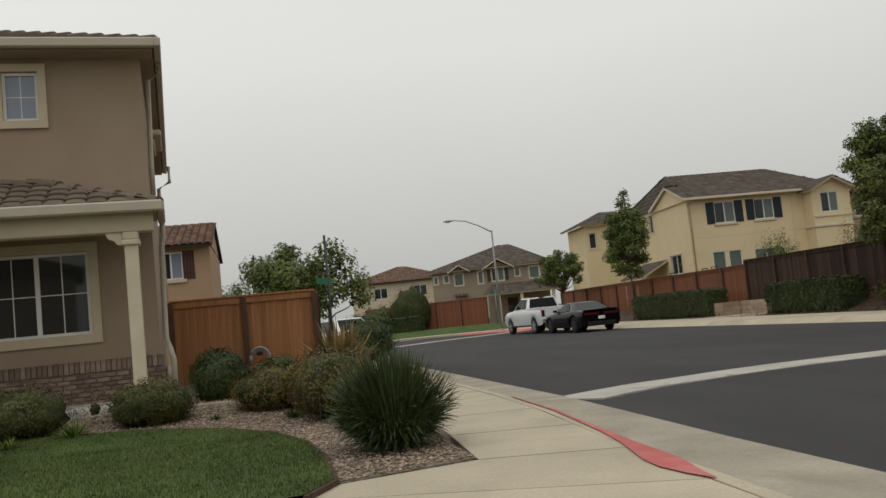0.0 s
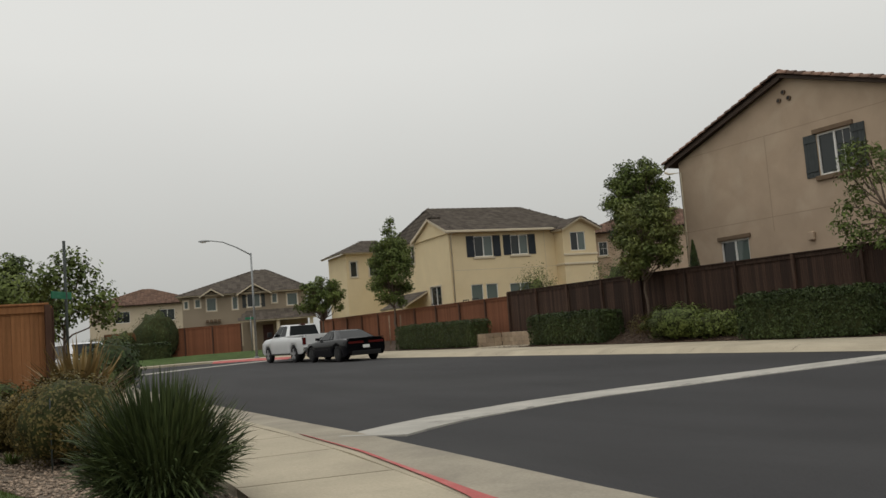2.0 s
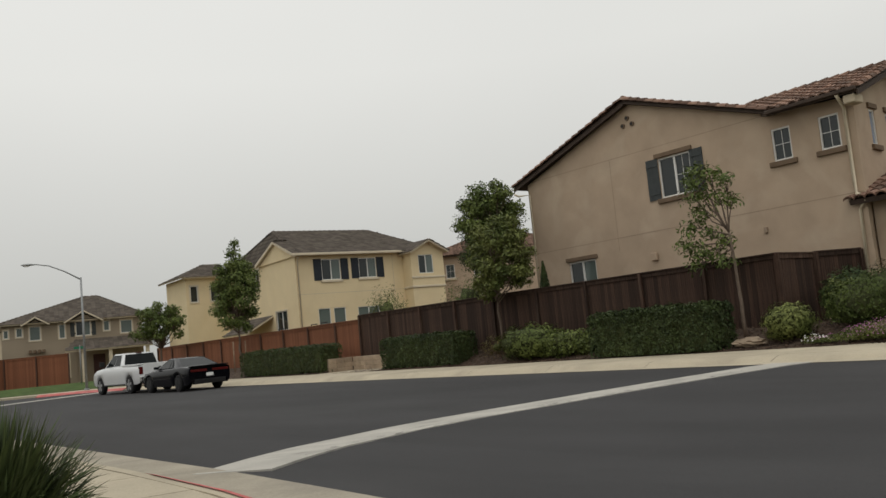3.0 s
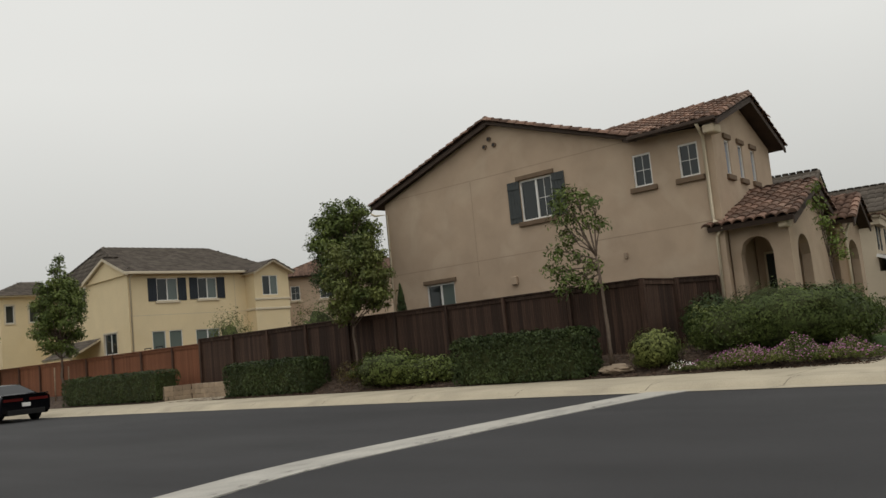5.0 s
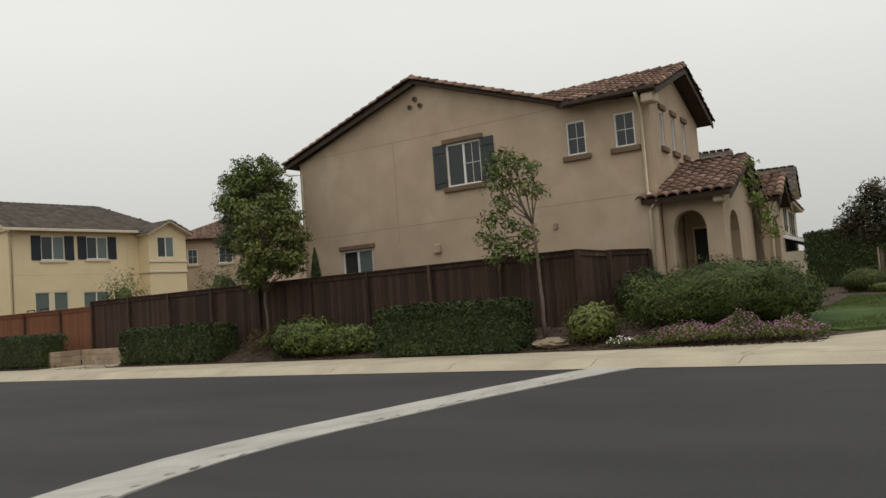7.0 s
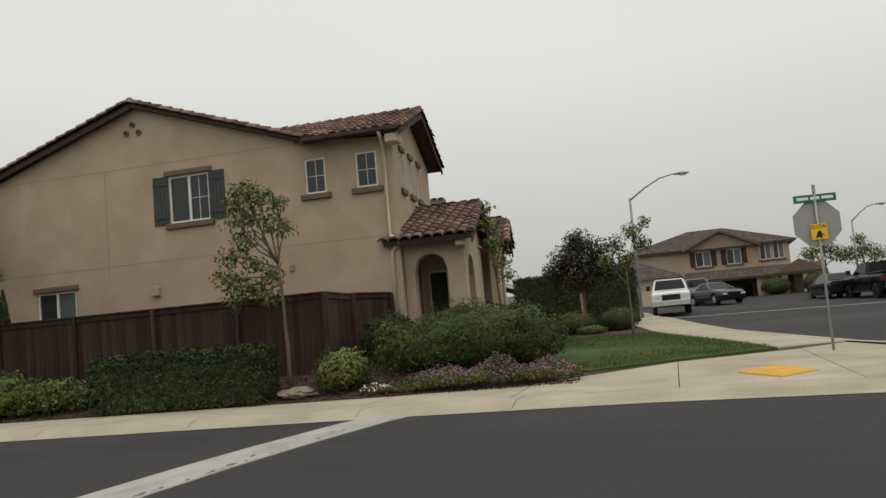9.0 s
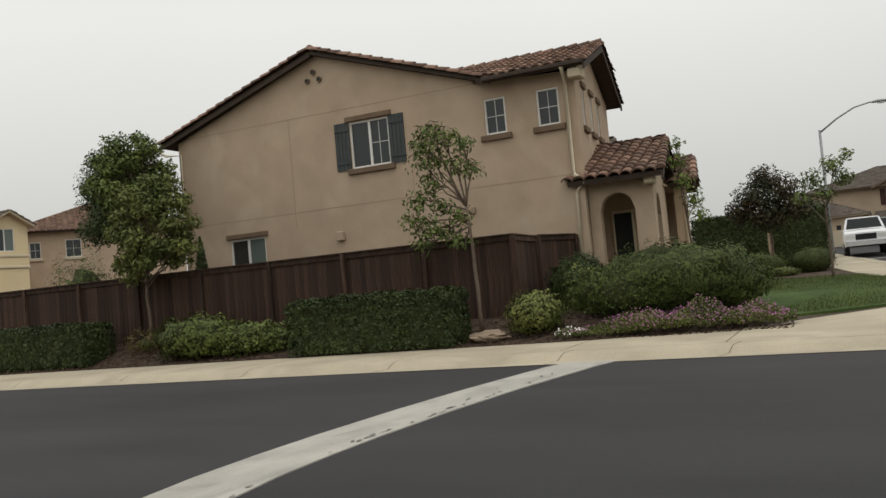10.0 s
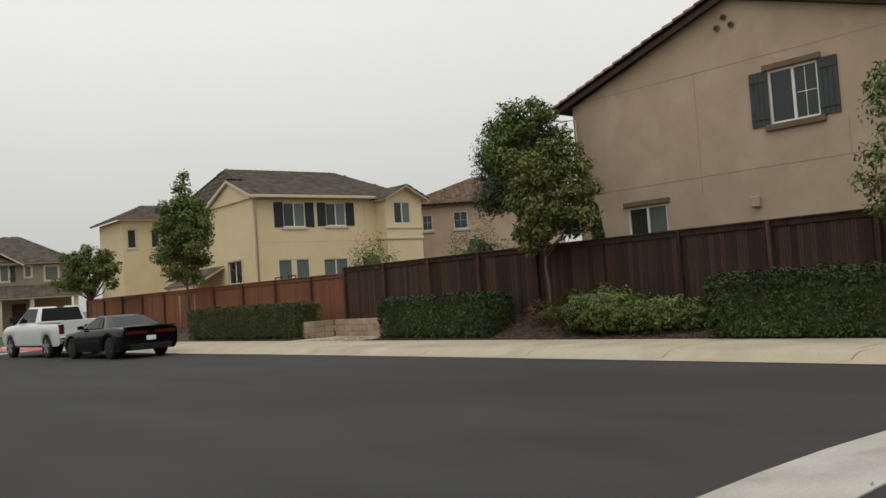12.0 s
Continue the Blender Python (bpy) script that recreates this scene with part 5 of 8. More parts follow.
for a in ((-2.7, 0.21, -1.64, -1.5), (0.11, 0.23, -1.5, 0.0), (-9.0, -2.68, -2.14, -2.0), (-2.78, -2.64, -2.0, -1.5)):
    part("porch_gutter", bbox(a[0], a[1], a[2], a[3], 2.9, 3.07, 0.025), GUTTER_PAINT, brown, "painted metal eaves gutter")
part("porch_beam", bbox(-9.0, 0.05, -1.42, -1.18, 2.62, 2.94, 0.015), TRIM_TAN, brown)
part("porch_ceiling", bbox(-9.0, 0.1, -1.45, -0.02, 2.95, 2.98, 0.004), TRIM_TAN, brown)
for x in (-0.30, -3.05, -3.38):
    col = part("porch_column", bbox(x - 0.1, x + 0.1, -1.40, -1.20, 0.0, 2.5, 0.015), TRIM_CREAM, brown, "square cream painted column")
    part("column_cap", bbox(x - 0.14, x + 0.14, -1.45, -1.15, 2.42, 2.5, 0.015), TRIM_CREAM, col)
    part("column_cap", bbox(x - 0.12, x + 0.12, -1.43, -1.17, 2.501, 2.62, 0.02), TRIM_CREAM, col)
    for s in (-1, 1):
        if x == -0.30 and s > 0:
            continue
        bm = bmesh.new()
        prof = [(0.125, 2.62), (0.125, 2.42), (0.2, 2.44), (0.24, 2.5), (0.32, 2.53), (0.36, 2.6), (0.36, 2.62)]
        prism(bm, [(x + s * a, -1.38, b) for a, b in prof], (0, 0.16, 0))
        part("corbel", bm, TRIM_CREAM, col, "scrolled bracket")
part("porch_slab", bbox(-9.0, 0.2, -1.6, 0.0, -0.3, 0.02, 0.02), CONCRETE_GREY, brown)
bm = bmesh.new()
tube(bm, [(0.17, 0.0, 2.95), (0.17, 0.05, 2.7), (0.13, 0.12, 2.5), (0.1, 0.12, 1.0), (0.16, 0.0, 0.78), (0.2, -0.05, 0.6), (0.2, -0.05, 0.0)], 0.045, 8)
part("downspout", bm, GUTTER_PAINT, brown, "tan painted downspout")
bm = bmesh.new()
tube(bm, [(0.4, 10.0, 5.85), (0.4, 9.9, 5.4), (0.1, 9.8, 5.2), (0.08, 9.8, 1.0)], 0.05, 8)
part("downspout", bm, GUTTER_PAINT, brown)
bm = bmesh.new()
tube(bm, [(0.3, 0.35, 5.85), (0.28, 0.4, 5.65), (0.1, 0.5, 5.55), (0.06, 0.5, 4.0), (0.06, 0.5, 3.5)], 0.045, 8)
part("downspout", bm, GUTTER_PAINT, brown)
part("pot_shelf", bbox(0.0, 0.27, 2.6, 4.2, 5.05, 5.17, 0.03), TRIM_TAN, brown, "moulded ledge on the side wall")
part("pot_shelf", bbox(0.0, 0.14, 2.8, 4.0, 4.9, 5.05, 0.03), TRIM_TAN, brown)

for plane, host, n in ((PR, pr, 200), (PRE, pre, 40), (BUMP, prb, 0)):
    lay_tiles(tile_spots(plane, 0.3, 0.34, lambda p: p.x < -2.9 and p.y < -0.9 and plane is PR), BROWN_TILE, host, n, 8)
cap_row((-9.0, -0.05, 3.74), (-1.5, -0.05, 3.74), brown, TILE_BROWN, 0.1, 0.36, "ridge_tile", True)
# brick wainscot: running bond under a soldier course, over a mortar bed
wains = part("brick_wainscot", bbox(-3.45, 0.06, -0.07, -0.005, -0.25, 0.70, 0.004), MORTAR, brown, "brown and plum brick wainscot")
part("mortar_bed", bbox(0.005, 0.055, -0.005, 1.2, -0.25, 0.70, 0.004), MORTAR, wains)
brick_me = part("tmp_brick", bbox(-0.095, 0.095, -0.02, 0.02, -0.03, 0.03, 0.005), BRICK)
soldier_me = part("tmp_soldier", bbox(-0.035, 0.035, -0.03, 0.03, -0.095, 0.095, 0.006), BRICK)
rnd = random.Random(5)
for row in range(10):
    x = -3.45 + (0.1 if row % 2 else 0.0)
    while x < -0.05:
        b = new("brick", brick_me.data)
        b.parent = wains
        b.location = (x + 0.1, -0.078 - rnd.uniform(0, 0.008), -0.19 + row * 0.072)
        x += 0.203
for k in range(43):
    b = new("brick", soldier_me.data)
    b.parent = wains
    b.location = (-3.4 + k * 0.0805, -0.085, 0.615)
for row in range(10):
    for k in range(4):
        b = new("brick", brick_me.data)
        b.parent = wains
        b.rotation_euler = (0, 0, math.pi / 2)
        b.location = (0.062, 0.05 + k * 0.203 + (0.1 if row % 2 else 0), -0.19 + row * 0.072)
bpy.data.objects.remove(brick_me)
bpy.data.objects.remove(soldier_me)

# house and tree behind the walk's start; unseen house added to darken the porch window's reflection
back_house = thing("house", -17.0, -27.0, 0.1, "unseen two-storey tan stucco house added for window reflections", "house")
four_walls(back_house, 0, 15, 0, 9, -0.2, 5.6, STUCCO_TAN)
hip_roof(back_house, 0, 15, 0, 9, 5.6, 7.4, GREY_TILE, 0.45, fascia=TRIM_TAN, seed=31)

# peach house behind the cedar gate
peach = thing("house", -9.5, 40.5, 0.5, "peach stucco house with clay tiles and maroon shutters", "house")
pw_ = [(6.2, 7.2, 3.65, 4.85), (2.5, 4.0, 3.65, 4.85)]
f, l = four_walls(peach, 0, 8.4, 0, 9, -0.6, 5.2, STUCCO_PEACH, pw_, [])
for w in pw_:
    window(f, peach, *w, 2, None, blind=GLASS_PALE, shutter=SHUTTER_MAROON, shutter_w=0.5, sill=STUCCO_CREAM)
for p in ([(-0.4, -0.5, 5.1), (8.55, -0.5, 5.1), (8.55, 4.5, 6.6), (-0.4, 4.5, 6.6)], [(-0.4, 9.5, 5.1), (8.55, 9.5, 5.1), (8.55, 4.5, 6.6), (-0.4, 4.5, 6.6)]):
    r = roof_plane("roof", p, peach, FASCIA_DARK)
    lay_tiles(tile_spots(p, 0.33, 0.4), CLAY_FAR, r, 0, 5)
cap_row((-0.4, 4.5, 6.62), (8.55, 4.5, 6.62), peach, TILE_RED_FAR, 0.12, 0.4, "ridge_tile", True)
bm = bmesh.new()
prism(bm, [(8.2, 0.1, 5.1), (8.2, 8.9, 5.1), (8.2, 4.5, 6.45)], (0.2, 0, 0))
part("gable", bm, STUCCO_PEACH, peach)

# house between the corner house and the yellow one
mid_house = thing("house", 43.6, 58.0, 0.8, "tan stucco house with red clay tiles", "house", rz=-40)
mw = [(1.0, 1.7, 5.0, 6.1), (3.2, 4.2, 5.0, 6.2)]
f, l = four_walls(mid_house, 0, 11, 0, 10, -1.6, 6.85, STUCCO_TAN, mw, [])
for w in mw:
    window(f, mid_house, *w, 1, (2, 2), glass=GLASS_DARK, sill=TRIM_TAN)
hip_roof(mid_house, 0, 11, 0, 10, 6.8, 9.1, CLAY_FAR, 0.45, caps=TILE_RED_FAR, seed=9)

# distant houses beyond the crossing and up the side street
grey = thing("house", 15.6, 78.5, 0.6, "two-storey greige stucco house with grey tile roof and porch", "house", rz=-14)
gw = [(0.75, 1.1, 3.8, 4.45), (1.65, 2.1, 3.85, 4.55), (2.6, 3.4, 3.5, 4.6), (4.75, 5.2, 3.5, 4.6), (6.0, 7.1, 3.6, 4.75), (8.1, 8.55, 3.85, 4.65), (9.4, 10.3, 3.55, 4.6), (2.7, 3.6, 0.9, 2.0), (4.9, 5.4, 0.4, 2.2)]
f, l = four_walls(grey, 0.6, 11.1, 0, 11, -0.8, 4.9, STUCCO_GREY, gw, [])
for i, w in enumerate(gw):
    window(f, grey, *w, 2 if i in (4, 7) else 1, None, glass=GLASS_DARK, blind=GLASS_GREEN, trim=TRIM_CREAM, trim_w=0.09, shutter=SHUTTER_SLATE if i == 4 else None, shutter_w=0.4)
hip_roof(grey, 0.6, 11.1, 0, 11, 4.88, 7.15, GREY_TILE, 0.45, fascia=TRIM_CREAM, seed=11, ridge=(6.9, 8.0))
for x0, x1 in ((2.3, 3.8), (5.4, 7.8)):
    bm = bmesh.new()
    prism(bm, [(x0, -0.35, 4.7), (x1, -0.35, 4.7), ((x0 + x1) / 2, -0.35, 4.75 + (x1 - x0) * 0.24)], (0, 0.34, 0))
    part("gable", bm, STUCCO_GREY, grey)
    for a in (x0 - 0.3, x1 + 0.3):
        p = [(a, -0.8, 4.72), (a, 2.5, 4.72), ((x0 + x1) / 2, 2.5, 4.95 + (x1 - x0) * 0.27), ((x0 + x1) / 2, -0.8, 4.95 + (x1 - x0) * 0.27)]
        r = roof_plane("gable_roof", p, grey, TRIM_CREAM, 0.1)
        lay_tiles(tile_spots(p, 0.36, 0.4), GREY_TILE, r, 0, 12)
PG = [(5.1, -2.6, 2.4), (11.6, -2.6, 2.4), (11.6, 0, 3.3), (5.9, 0, 3.3)]
r = roof_plane("porch_roof", PG, grey, TRIM_CREAM, 0.14)
lay_tiles(tile_spots(PG, 0.36, 0.4), GREY_TILE, r, 0, 13)
for x in (6.4, 8.4, 11.2):
    part("porch_column", bbox(x - 0.14, x + 0.14, -2.4, -2.1, -0.8, 2.3, 0.02), TRIM_CREAM, grey)
slab_part("entry_door", f, 7.2, 8.1, -0.3, 2.0, -0.03, 0.02, SHUTTER_MAROON, grey)
part("porch_rail", bbox(8.5, 11.2, -2.32, -2.24, 0.5, 0.62, 0.01), TRIM_CREAM, grey)
for k in range(4):
    part("pot_shelf", bbox(2.5 + k * 0.33, 2.72 + k * 0.33, -0.4, 0, 2.5, 2.75, 0.02), TRIM_BROWN, grey)

red_roof = thing("house", 11.0, 100, 0.8, "cream stucco house with red tile hip roof", "house", rz=-12)
f, l = four_walls(red_roof, 0, 11.0, 0, 10, -0.8, 5.2, STUCCO_CREAM, [(2.5, 4.0, 3.4, 4.6), (7, 8.5, 3.4, 4.6)], [])
for w in ((2.5, 4.0, 3.4, 4.6), (7, 8.5, 3.4, 4.6)):
    window(f, red_roof, *w, 2, None)
hip_roof(red_roof, 0, 11.0, 0, 10, 5.2, 7.1, CLAY_FAR, 0.45, fascia=FASCIA_DARK, caps=TILE_RED_FAR, seed=15)

# hill house on the side street: axes turned so that its front looks down the street
hill = thing("house", 76.5, 12.6, 1.25, "two-storey tan stucco house with brown garage door and gables", "house", rz=-92)
hw = [(7.1, 8.3, 3.4, 4.6), (9.5, 10.6, 3.4, 4.6), (12.0, 12.85, 3.5, 4.8), (13.0, 13.8, 3.5, 4.8)]
f, l = four_walls(hill, 2.0, 14.2, 0, 11, -1.5, 4.9, STUCCO_TAN, hw, [])
for i, w in enumerate(hw):
    window(f, hill, *w, 2, None, blind=GLASS_GREEN, shutter=SHUTTER_MAROON if i < 2 else None, shutter_w=0.42, sill=TRIM_BROWN)
hip_roof(hill, 2.0, 14.2, 0, 11, 4.85, 6.7, GREY_TILE, 0.5, fascia=TRIM_BROWN, seed=16, ridge=(6.6, 9.6))
bm = bmesh.new()
prism(bm, [(6.5, -0.6, 4.75), (11.7, -0.6, 4.75), (9.1, -0.6, 5.95)], (0, 0.6, 0))
part("gable", bm, STUCCO_BROWN, hill)
for a in (6.1, 12.1):
    p = [(a, -1.0, 4.72), (a, 3.0, 4.72), (9.1, 3.0, 6.12), (9.1, -1.0, 6.12)]
    r = roof_plane("gable_roof", p, hill, TRIM_BROWN, 0.12)
    lay_tiles(tile_spots(p, 0.36, 0.4), GREY_TILE, r, 0, 17)
PH = [(6.2, -3.2, 2.2), (16.4, -3.2, 2.2), (16.4, 0, 3.0), (6.2, 0, 3.0)]
r = roof_plane("porch_roof", PH, hill, TRIM_BROWN, 0.15)
lay_tiles(tile_spots(PH, 0.36, 0.4), GREY_TILE, r, 0, 18)
bm = bmesh.new()
prism(bm, [(12.7, -3.25, 2.25), (16.3, -3.25, 2.25), (14.5, -3.25, 3.2)], (0, 0.3, 0))
part("porch_gable", bm, TRIM_BROWN, hill)
part("porch_back_wall", bbox(14.21, 16.3, -0.3, 3.0, -1.4, 2.9, 0.02), STUCCO_BROWN, hill)
slab_part("garage_door", f, 7.6, 11.2, -0.6, 1.7, -0.04, 0.02, SHUTTER_MAROON, hill)
slab_part("garage_wall", f, 11.4, 12.6, -1.0, 2.1, -2.8, 0.0, STUCCO_TAN, hill)
slab_part("porch_wall", f, 5.4, 7.4, -1.0, 2.1, -2.8, 0.0, STUCCO_TAN, hill)
for x in (13.4, 14.8, 16.1):
    part("porch_column", bbox(x - 0.16, x + 0.16, -3.0, -2.7, -1.2, 2.2, 0.02), TRIM_TAN, hill)

garage = thing("house", 70.5, 15.8, 1.05, "low tan garage with pale sectional door and grey tiles", "house", rz=-92)
f, l = four_walls(garage, 0, 8.5, 0, 5.5, -1.2, 2.9, STUCCO_TAN, [], [])
slab_part("garage_door", f, 3.6, 7.6, -0.4, 1.9, -0.03, 0.02, STUCCO_CREAM, garage)
hip_roof(garage, 0, 8.5, 0, 5.5, 2.9, 4.2, GREY_TILE, 0.4, fascia=STUCCO_CREAM, seed=19)

next_house = thing("house", 47.0, 16.3, 0.9, "cream two-storey house with gables past the corner house", "house", rz=9)
nw = [(1.0, 1.9, 3.0, 4.2), (4.6, 5.5, 3.0, 4.2), (6.3, 7.2, 3.0, 4.2)]
f, l = four_walls(next_house, 0, 10, 0, 9, -1.0, 4.6, STUCCO_CREAM, nw, [(2.0, 3.0, 3.0, 4.2)])
for w in nw:
    window(f, next_house, *w, 1, None, shutter=SHUTTER_SLATE, shutter_w=0.35)
window(l, next_house, 2.0, 3.0, 3.0, 4.2, 1, None)
hip_roof(next_house, 0, 10, 0, 9, 4.6, 6.1, CLAY_FAR, 0.4, fascia=STUCCO_CREAM, caps=TILE_RED_FAR, seed=21)
for cx, half, y0, y1, low, high in ((1.3, 1.8, -0.3, 3.0, 4.75, 6.15), (1.6, 2.5, 2.7, 8.8, 5.75, 7.45)):
    bm = bmesh.new()
    prism(bm, [(cx - half + 0.3, y0, low - 0.6), (cx + half - 0.3, y0, low - 0.6), (cx + half - 0.3, y0, low), (cx, y0, high - 0.15), (cx - half + 0.3, y0, low)], (0, y1 - y0, 0))
    part("gable", bm, STUCCO_CREAM, next_house)
    for e in (cx - half, cx + half):
        p = [(e, y0 - 0.4, low), (e, y1, low), (cx, y1, high), (cx, y0 - 0.4, high)]
        r = roof_plane("gable_roof", p, next_house, TRIM_CREAM, 0.14)
        lay_tiles(tile_spots(p, 0.36, 0.4), GREY_TILE, r, 0, 24)
        cap_row((e, y0 - 0.38, low + 0.05), (cx, y0 - 0.38, high + 0.05), next_house, TILE_GREY, 0.12, 0.4, "rake_tile", True)
NP = [(-0.3, -2.4, 1.95), (9.0, -2.4, 1.95), (9.0, 0, 2.75), (-0.3, 0, 2.75)]
r = roof_plane("garage_roof", NP, next_house, TRIM_WHITE, 0.16)
lay_tiles(tile_spots(NP, 0.36, 0.4), GREY_TILE, r, 0, 25)
slab_part("garage_wall", f, 0.0, 8.8, -1.0, 1.9, -1.9, -0.004, STUCCO_CREAM, next_house)
slab_part("garage_door", f, 0.5, 4.6, -0.6, 1.5, -1.95, -1.9, TRIM_WHITE, next_house)

right_house = thing("house", 74, -10.5, 1.8, "tan single gable house with grey tile roof", "house", rz=-92)
f, l = four_walls(right_house, 0, 9, 0, 8, -1.2, 3.3, STUCCO_TAN, [(1.5, 3.6, 1.0, 2.6)], [])
window(f, right_house, 1.5, 3.6, 1.0, 2.6, 2, None, trim=STUCCO_CREAM)
hip_roof(right_house, 0, 9, 0, 8, 3.3, 4.9, GREY_TILE, 0.4, fascia=STUCCO_CREAM, seed=22)

# ---- fences ----
def fence(name, a, b, top, base, board_mat, post_mat, label, pieces=True, board_w=0.14, post_gap=2.4, trim=True, face=1, seed=0, joined_w=None):
    """A board fence from a to b (x, y): boards, two-part top trim and posts. face: the side on which the posts show."""
    rnd = random.Random(seed)
    a, b = Vector((*a, 0)), Vector((*b, 0))
    length = (b - a).length
    ang = math.degrees(math.atan2(b.y - a.y, b.x - a.x))
    t = thing(name, a.x, a.y, 0, label, "fence", rz=ang)
    n = int(length / board_w)
    w = length / n
    h = top - base(0)
    if pieces:
        me = part("tmp", bbox(-w / 2 + 0.0004, w / 2 - 0.0004, -0.01, 0.01, 0, 1, 0.004), board_mat)
        for i in range(n):
            ob = new("board", me.data)
            ob.parent = t
            z = base((i + 0.5) * w)
            ob.location = ((i + 0.5) * w, rnd.uniform(-0.004, 0.004), z)
            ob.scale = (1, 1, top - 0.05 - z)
        bpy.data.objects.remove(me)
    else:
        bm = bmesh.new()
        for i in range(n):
            box(bm, i * w + 0.003, (i + 1) * w - 0.003, -0.012 + rnd.uniform(-0.004, 0.004), 0.012, base((i + 0.5) * w), top - 0.04)
        part("board_panel", bm, board_mat, t)
    s = face * 0.03
    part("top_rail", bbox(0, length, s - 0.018, s + 0.018, top - 0.16, top - 0.04, 0.005), board_mat, t)
    part("cap_board", bbox(-0.02, length + 0.02, -0.06 + s * 0.5, 0.08 + s * 0.5, top - 0.035, top, 0.006), board_mat, t)
    k = max(1, round(length / post_gap))
    for i in range(k + 1):
        x = length * i / k
        part("post", bbox(x - 0.05, x + 0.05, face * 0.012 if face > 0 else -0.1, 0.1 if face > 0 else face * 0.012, base(x) - 0.1, top - 0.036, 0.006), post_mat, t)
    return t


dark_post = FENCE_DARK
fence("fence", (22.10, 15.37), (22.12, 35.7), 2.53, lambda s: 0.55, FENCE_DARK, dark_post, "weathered dark brown board fence on the bank", True, 0.14, 2.35, face=1, seed=1)
fence("fence", (22.06, 15.40), (24.15, 15.55), 2.53, lambda s: 0.6, FENCE_DARK, dark_post, "weathered dark brown fence return beside the porch", True, 0.14, 2.0, face=-1, seed=2)
fence("fence", (24.2, 15.5), (25.62, 14.95), 2.55, lambda s: 0.7, FENCE_DARK, dark_post, "short dark fence panel meeting the house", True, 0.14, 1.4, face=-1, seed=3)
fence("fence", (22.45, 35.75), (22.6, 62.0), 2.36, lambda s: 0.5, FENCE_RED, FENCE_POST, "newer redwood fence panels along the pavement", True, 0.14, 2.6, face=1, seed=4)
fence("fence", (-0.72, 18.0), (2.05, 18.12), 2.1, lambda s: 0.25, FENCE_HONEY, FENCE_POST, "honey cedar side-yard fence with dark posts", True, 0.135, 1.38, face=-1, seed=5)
fence("fence", (2.05, 18.2), (2.2, 34.0), 2.05, lambda s: 0.2, FENCE_HONEY, FENCE_POST, "cedar side fence running back along the walk", True, 0.14, 2.4, face=-1, seed=6)
fence("fence", (10.2, 80.5), (19.3, 71.5), 2.75, lambda s: 0.4, FENCE_RED, FENCE_POST, "red brown fence beside the far grey house", True, 0.14, 2.4, face=-1, seed=7)
# raised patio with chairs whose backs show over the redwood fence
deck = thing("patio_deck", 25.6, 46.6, 0.4, "raised timber patio deck behind the redwood fence", "deck")
part("deck_base", bbox(-0.95, 0.95, -3.5, 3.5, 0, 1.1, 0.02), FENCE_POST, deck)
part("deck_boards", bbox(-1.0, 1.0, -3.55, 3.55, 1.102, 1.15, 0.01), FENCE_RED, deck)
for cx, cy in ((25.2, 44.2), (25.6, 46.0), (25.1, 49.0)):
    chair = thing("patio_chair", cx, cy, 1.55, "dark metal patio chair seen over the redwood fence", "chair", "chairs behind the redwood fence")
    for dy in (-0.3, 0.3):
        bm = bmesh.new()
        tube(bm, [(0, dy, 0), (0, dy, 0.46), (0.05, dy, 1.08)], 0.022, 6)
        part("back_post", bm, BLACK, chair)
        bm = bmesh.new()
        tube(bm, [(-0.46, dy, 0), (-0.46, dy, 0.44)], 0.022, 6)
        part("leg", bm, BLACK, chair)
    for hz in (0.9, 1.06):
        part("back_rail", bbox(0.02, 0.07, -0.33, 0.33, hz - 0.025, hz + 0.025, 0.008), BLACK, chair)
    part("seat", bbox(-0.5, 0.05, -0.33, 0.33, 0.43, 0.48, 0.015), BLACK, chair)

# low block wall and slab in the gap between the hedges
gap = thing("retaining_wall", 22.0, 32.1, 0.1, "low tan split-face block retaining wall", "wall")
for row in range(3):
    for k in range(10):
        part("block", bbox(-0.12, 0.1, k * 0.41 + (0.2 if row % 2 else 0), k * 0.41 + 0.402 + (0.2 if row % 2 else 0), 0.02 + row * 0.205, 0.22 + row * 0.205, 0.012), BLOCK, gap)
for row in range(3):
    for k in range(3):
        part("block", bbox(-1.32 + k * 0.41, -0.918 + k * 0.41, 4.16, 4.4, 0.02 + row * 0.205, 0.22 + row * 0.205, 0.012), BLOCK, gap)

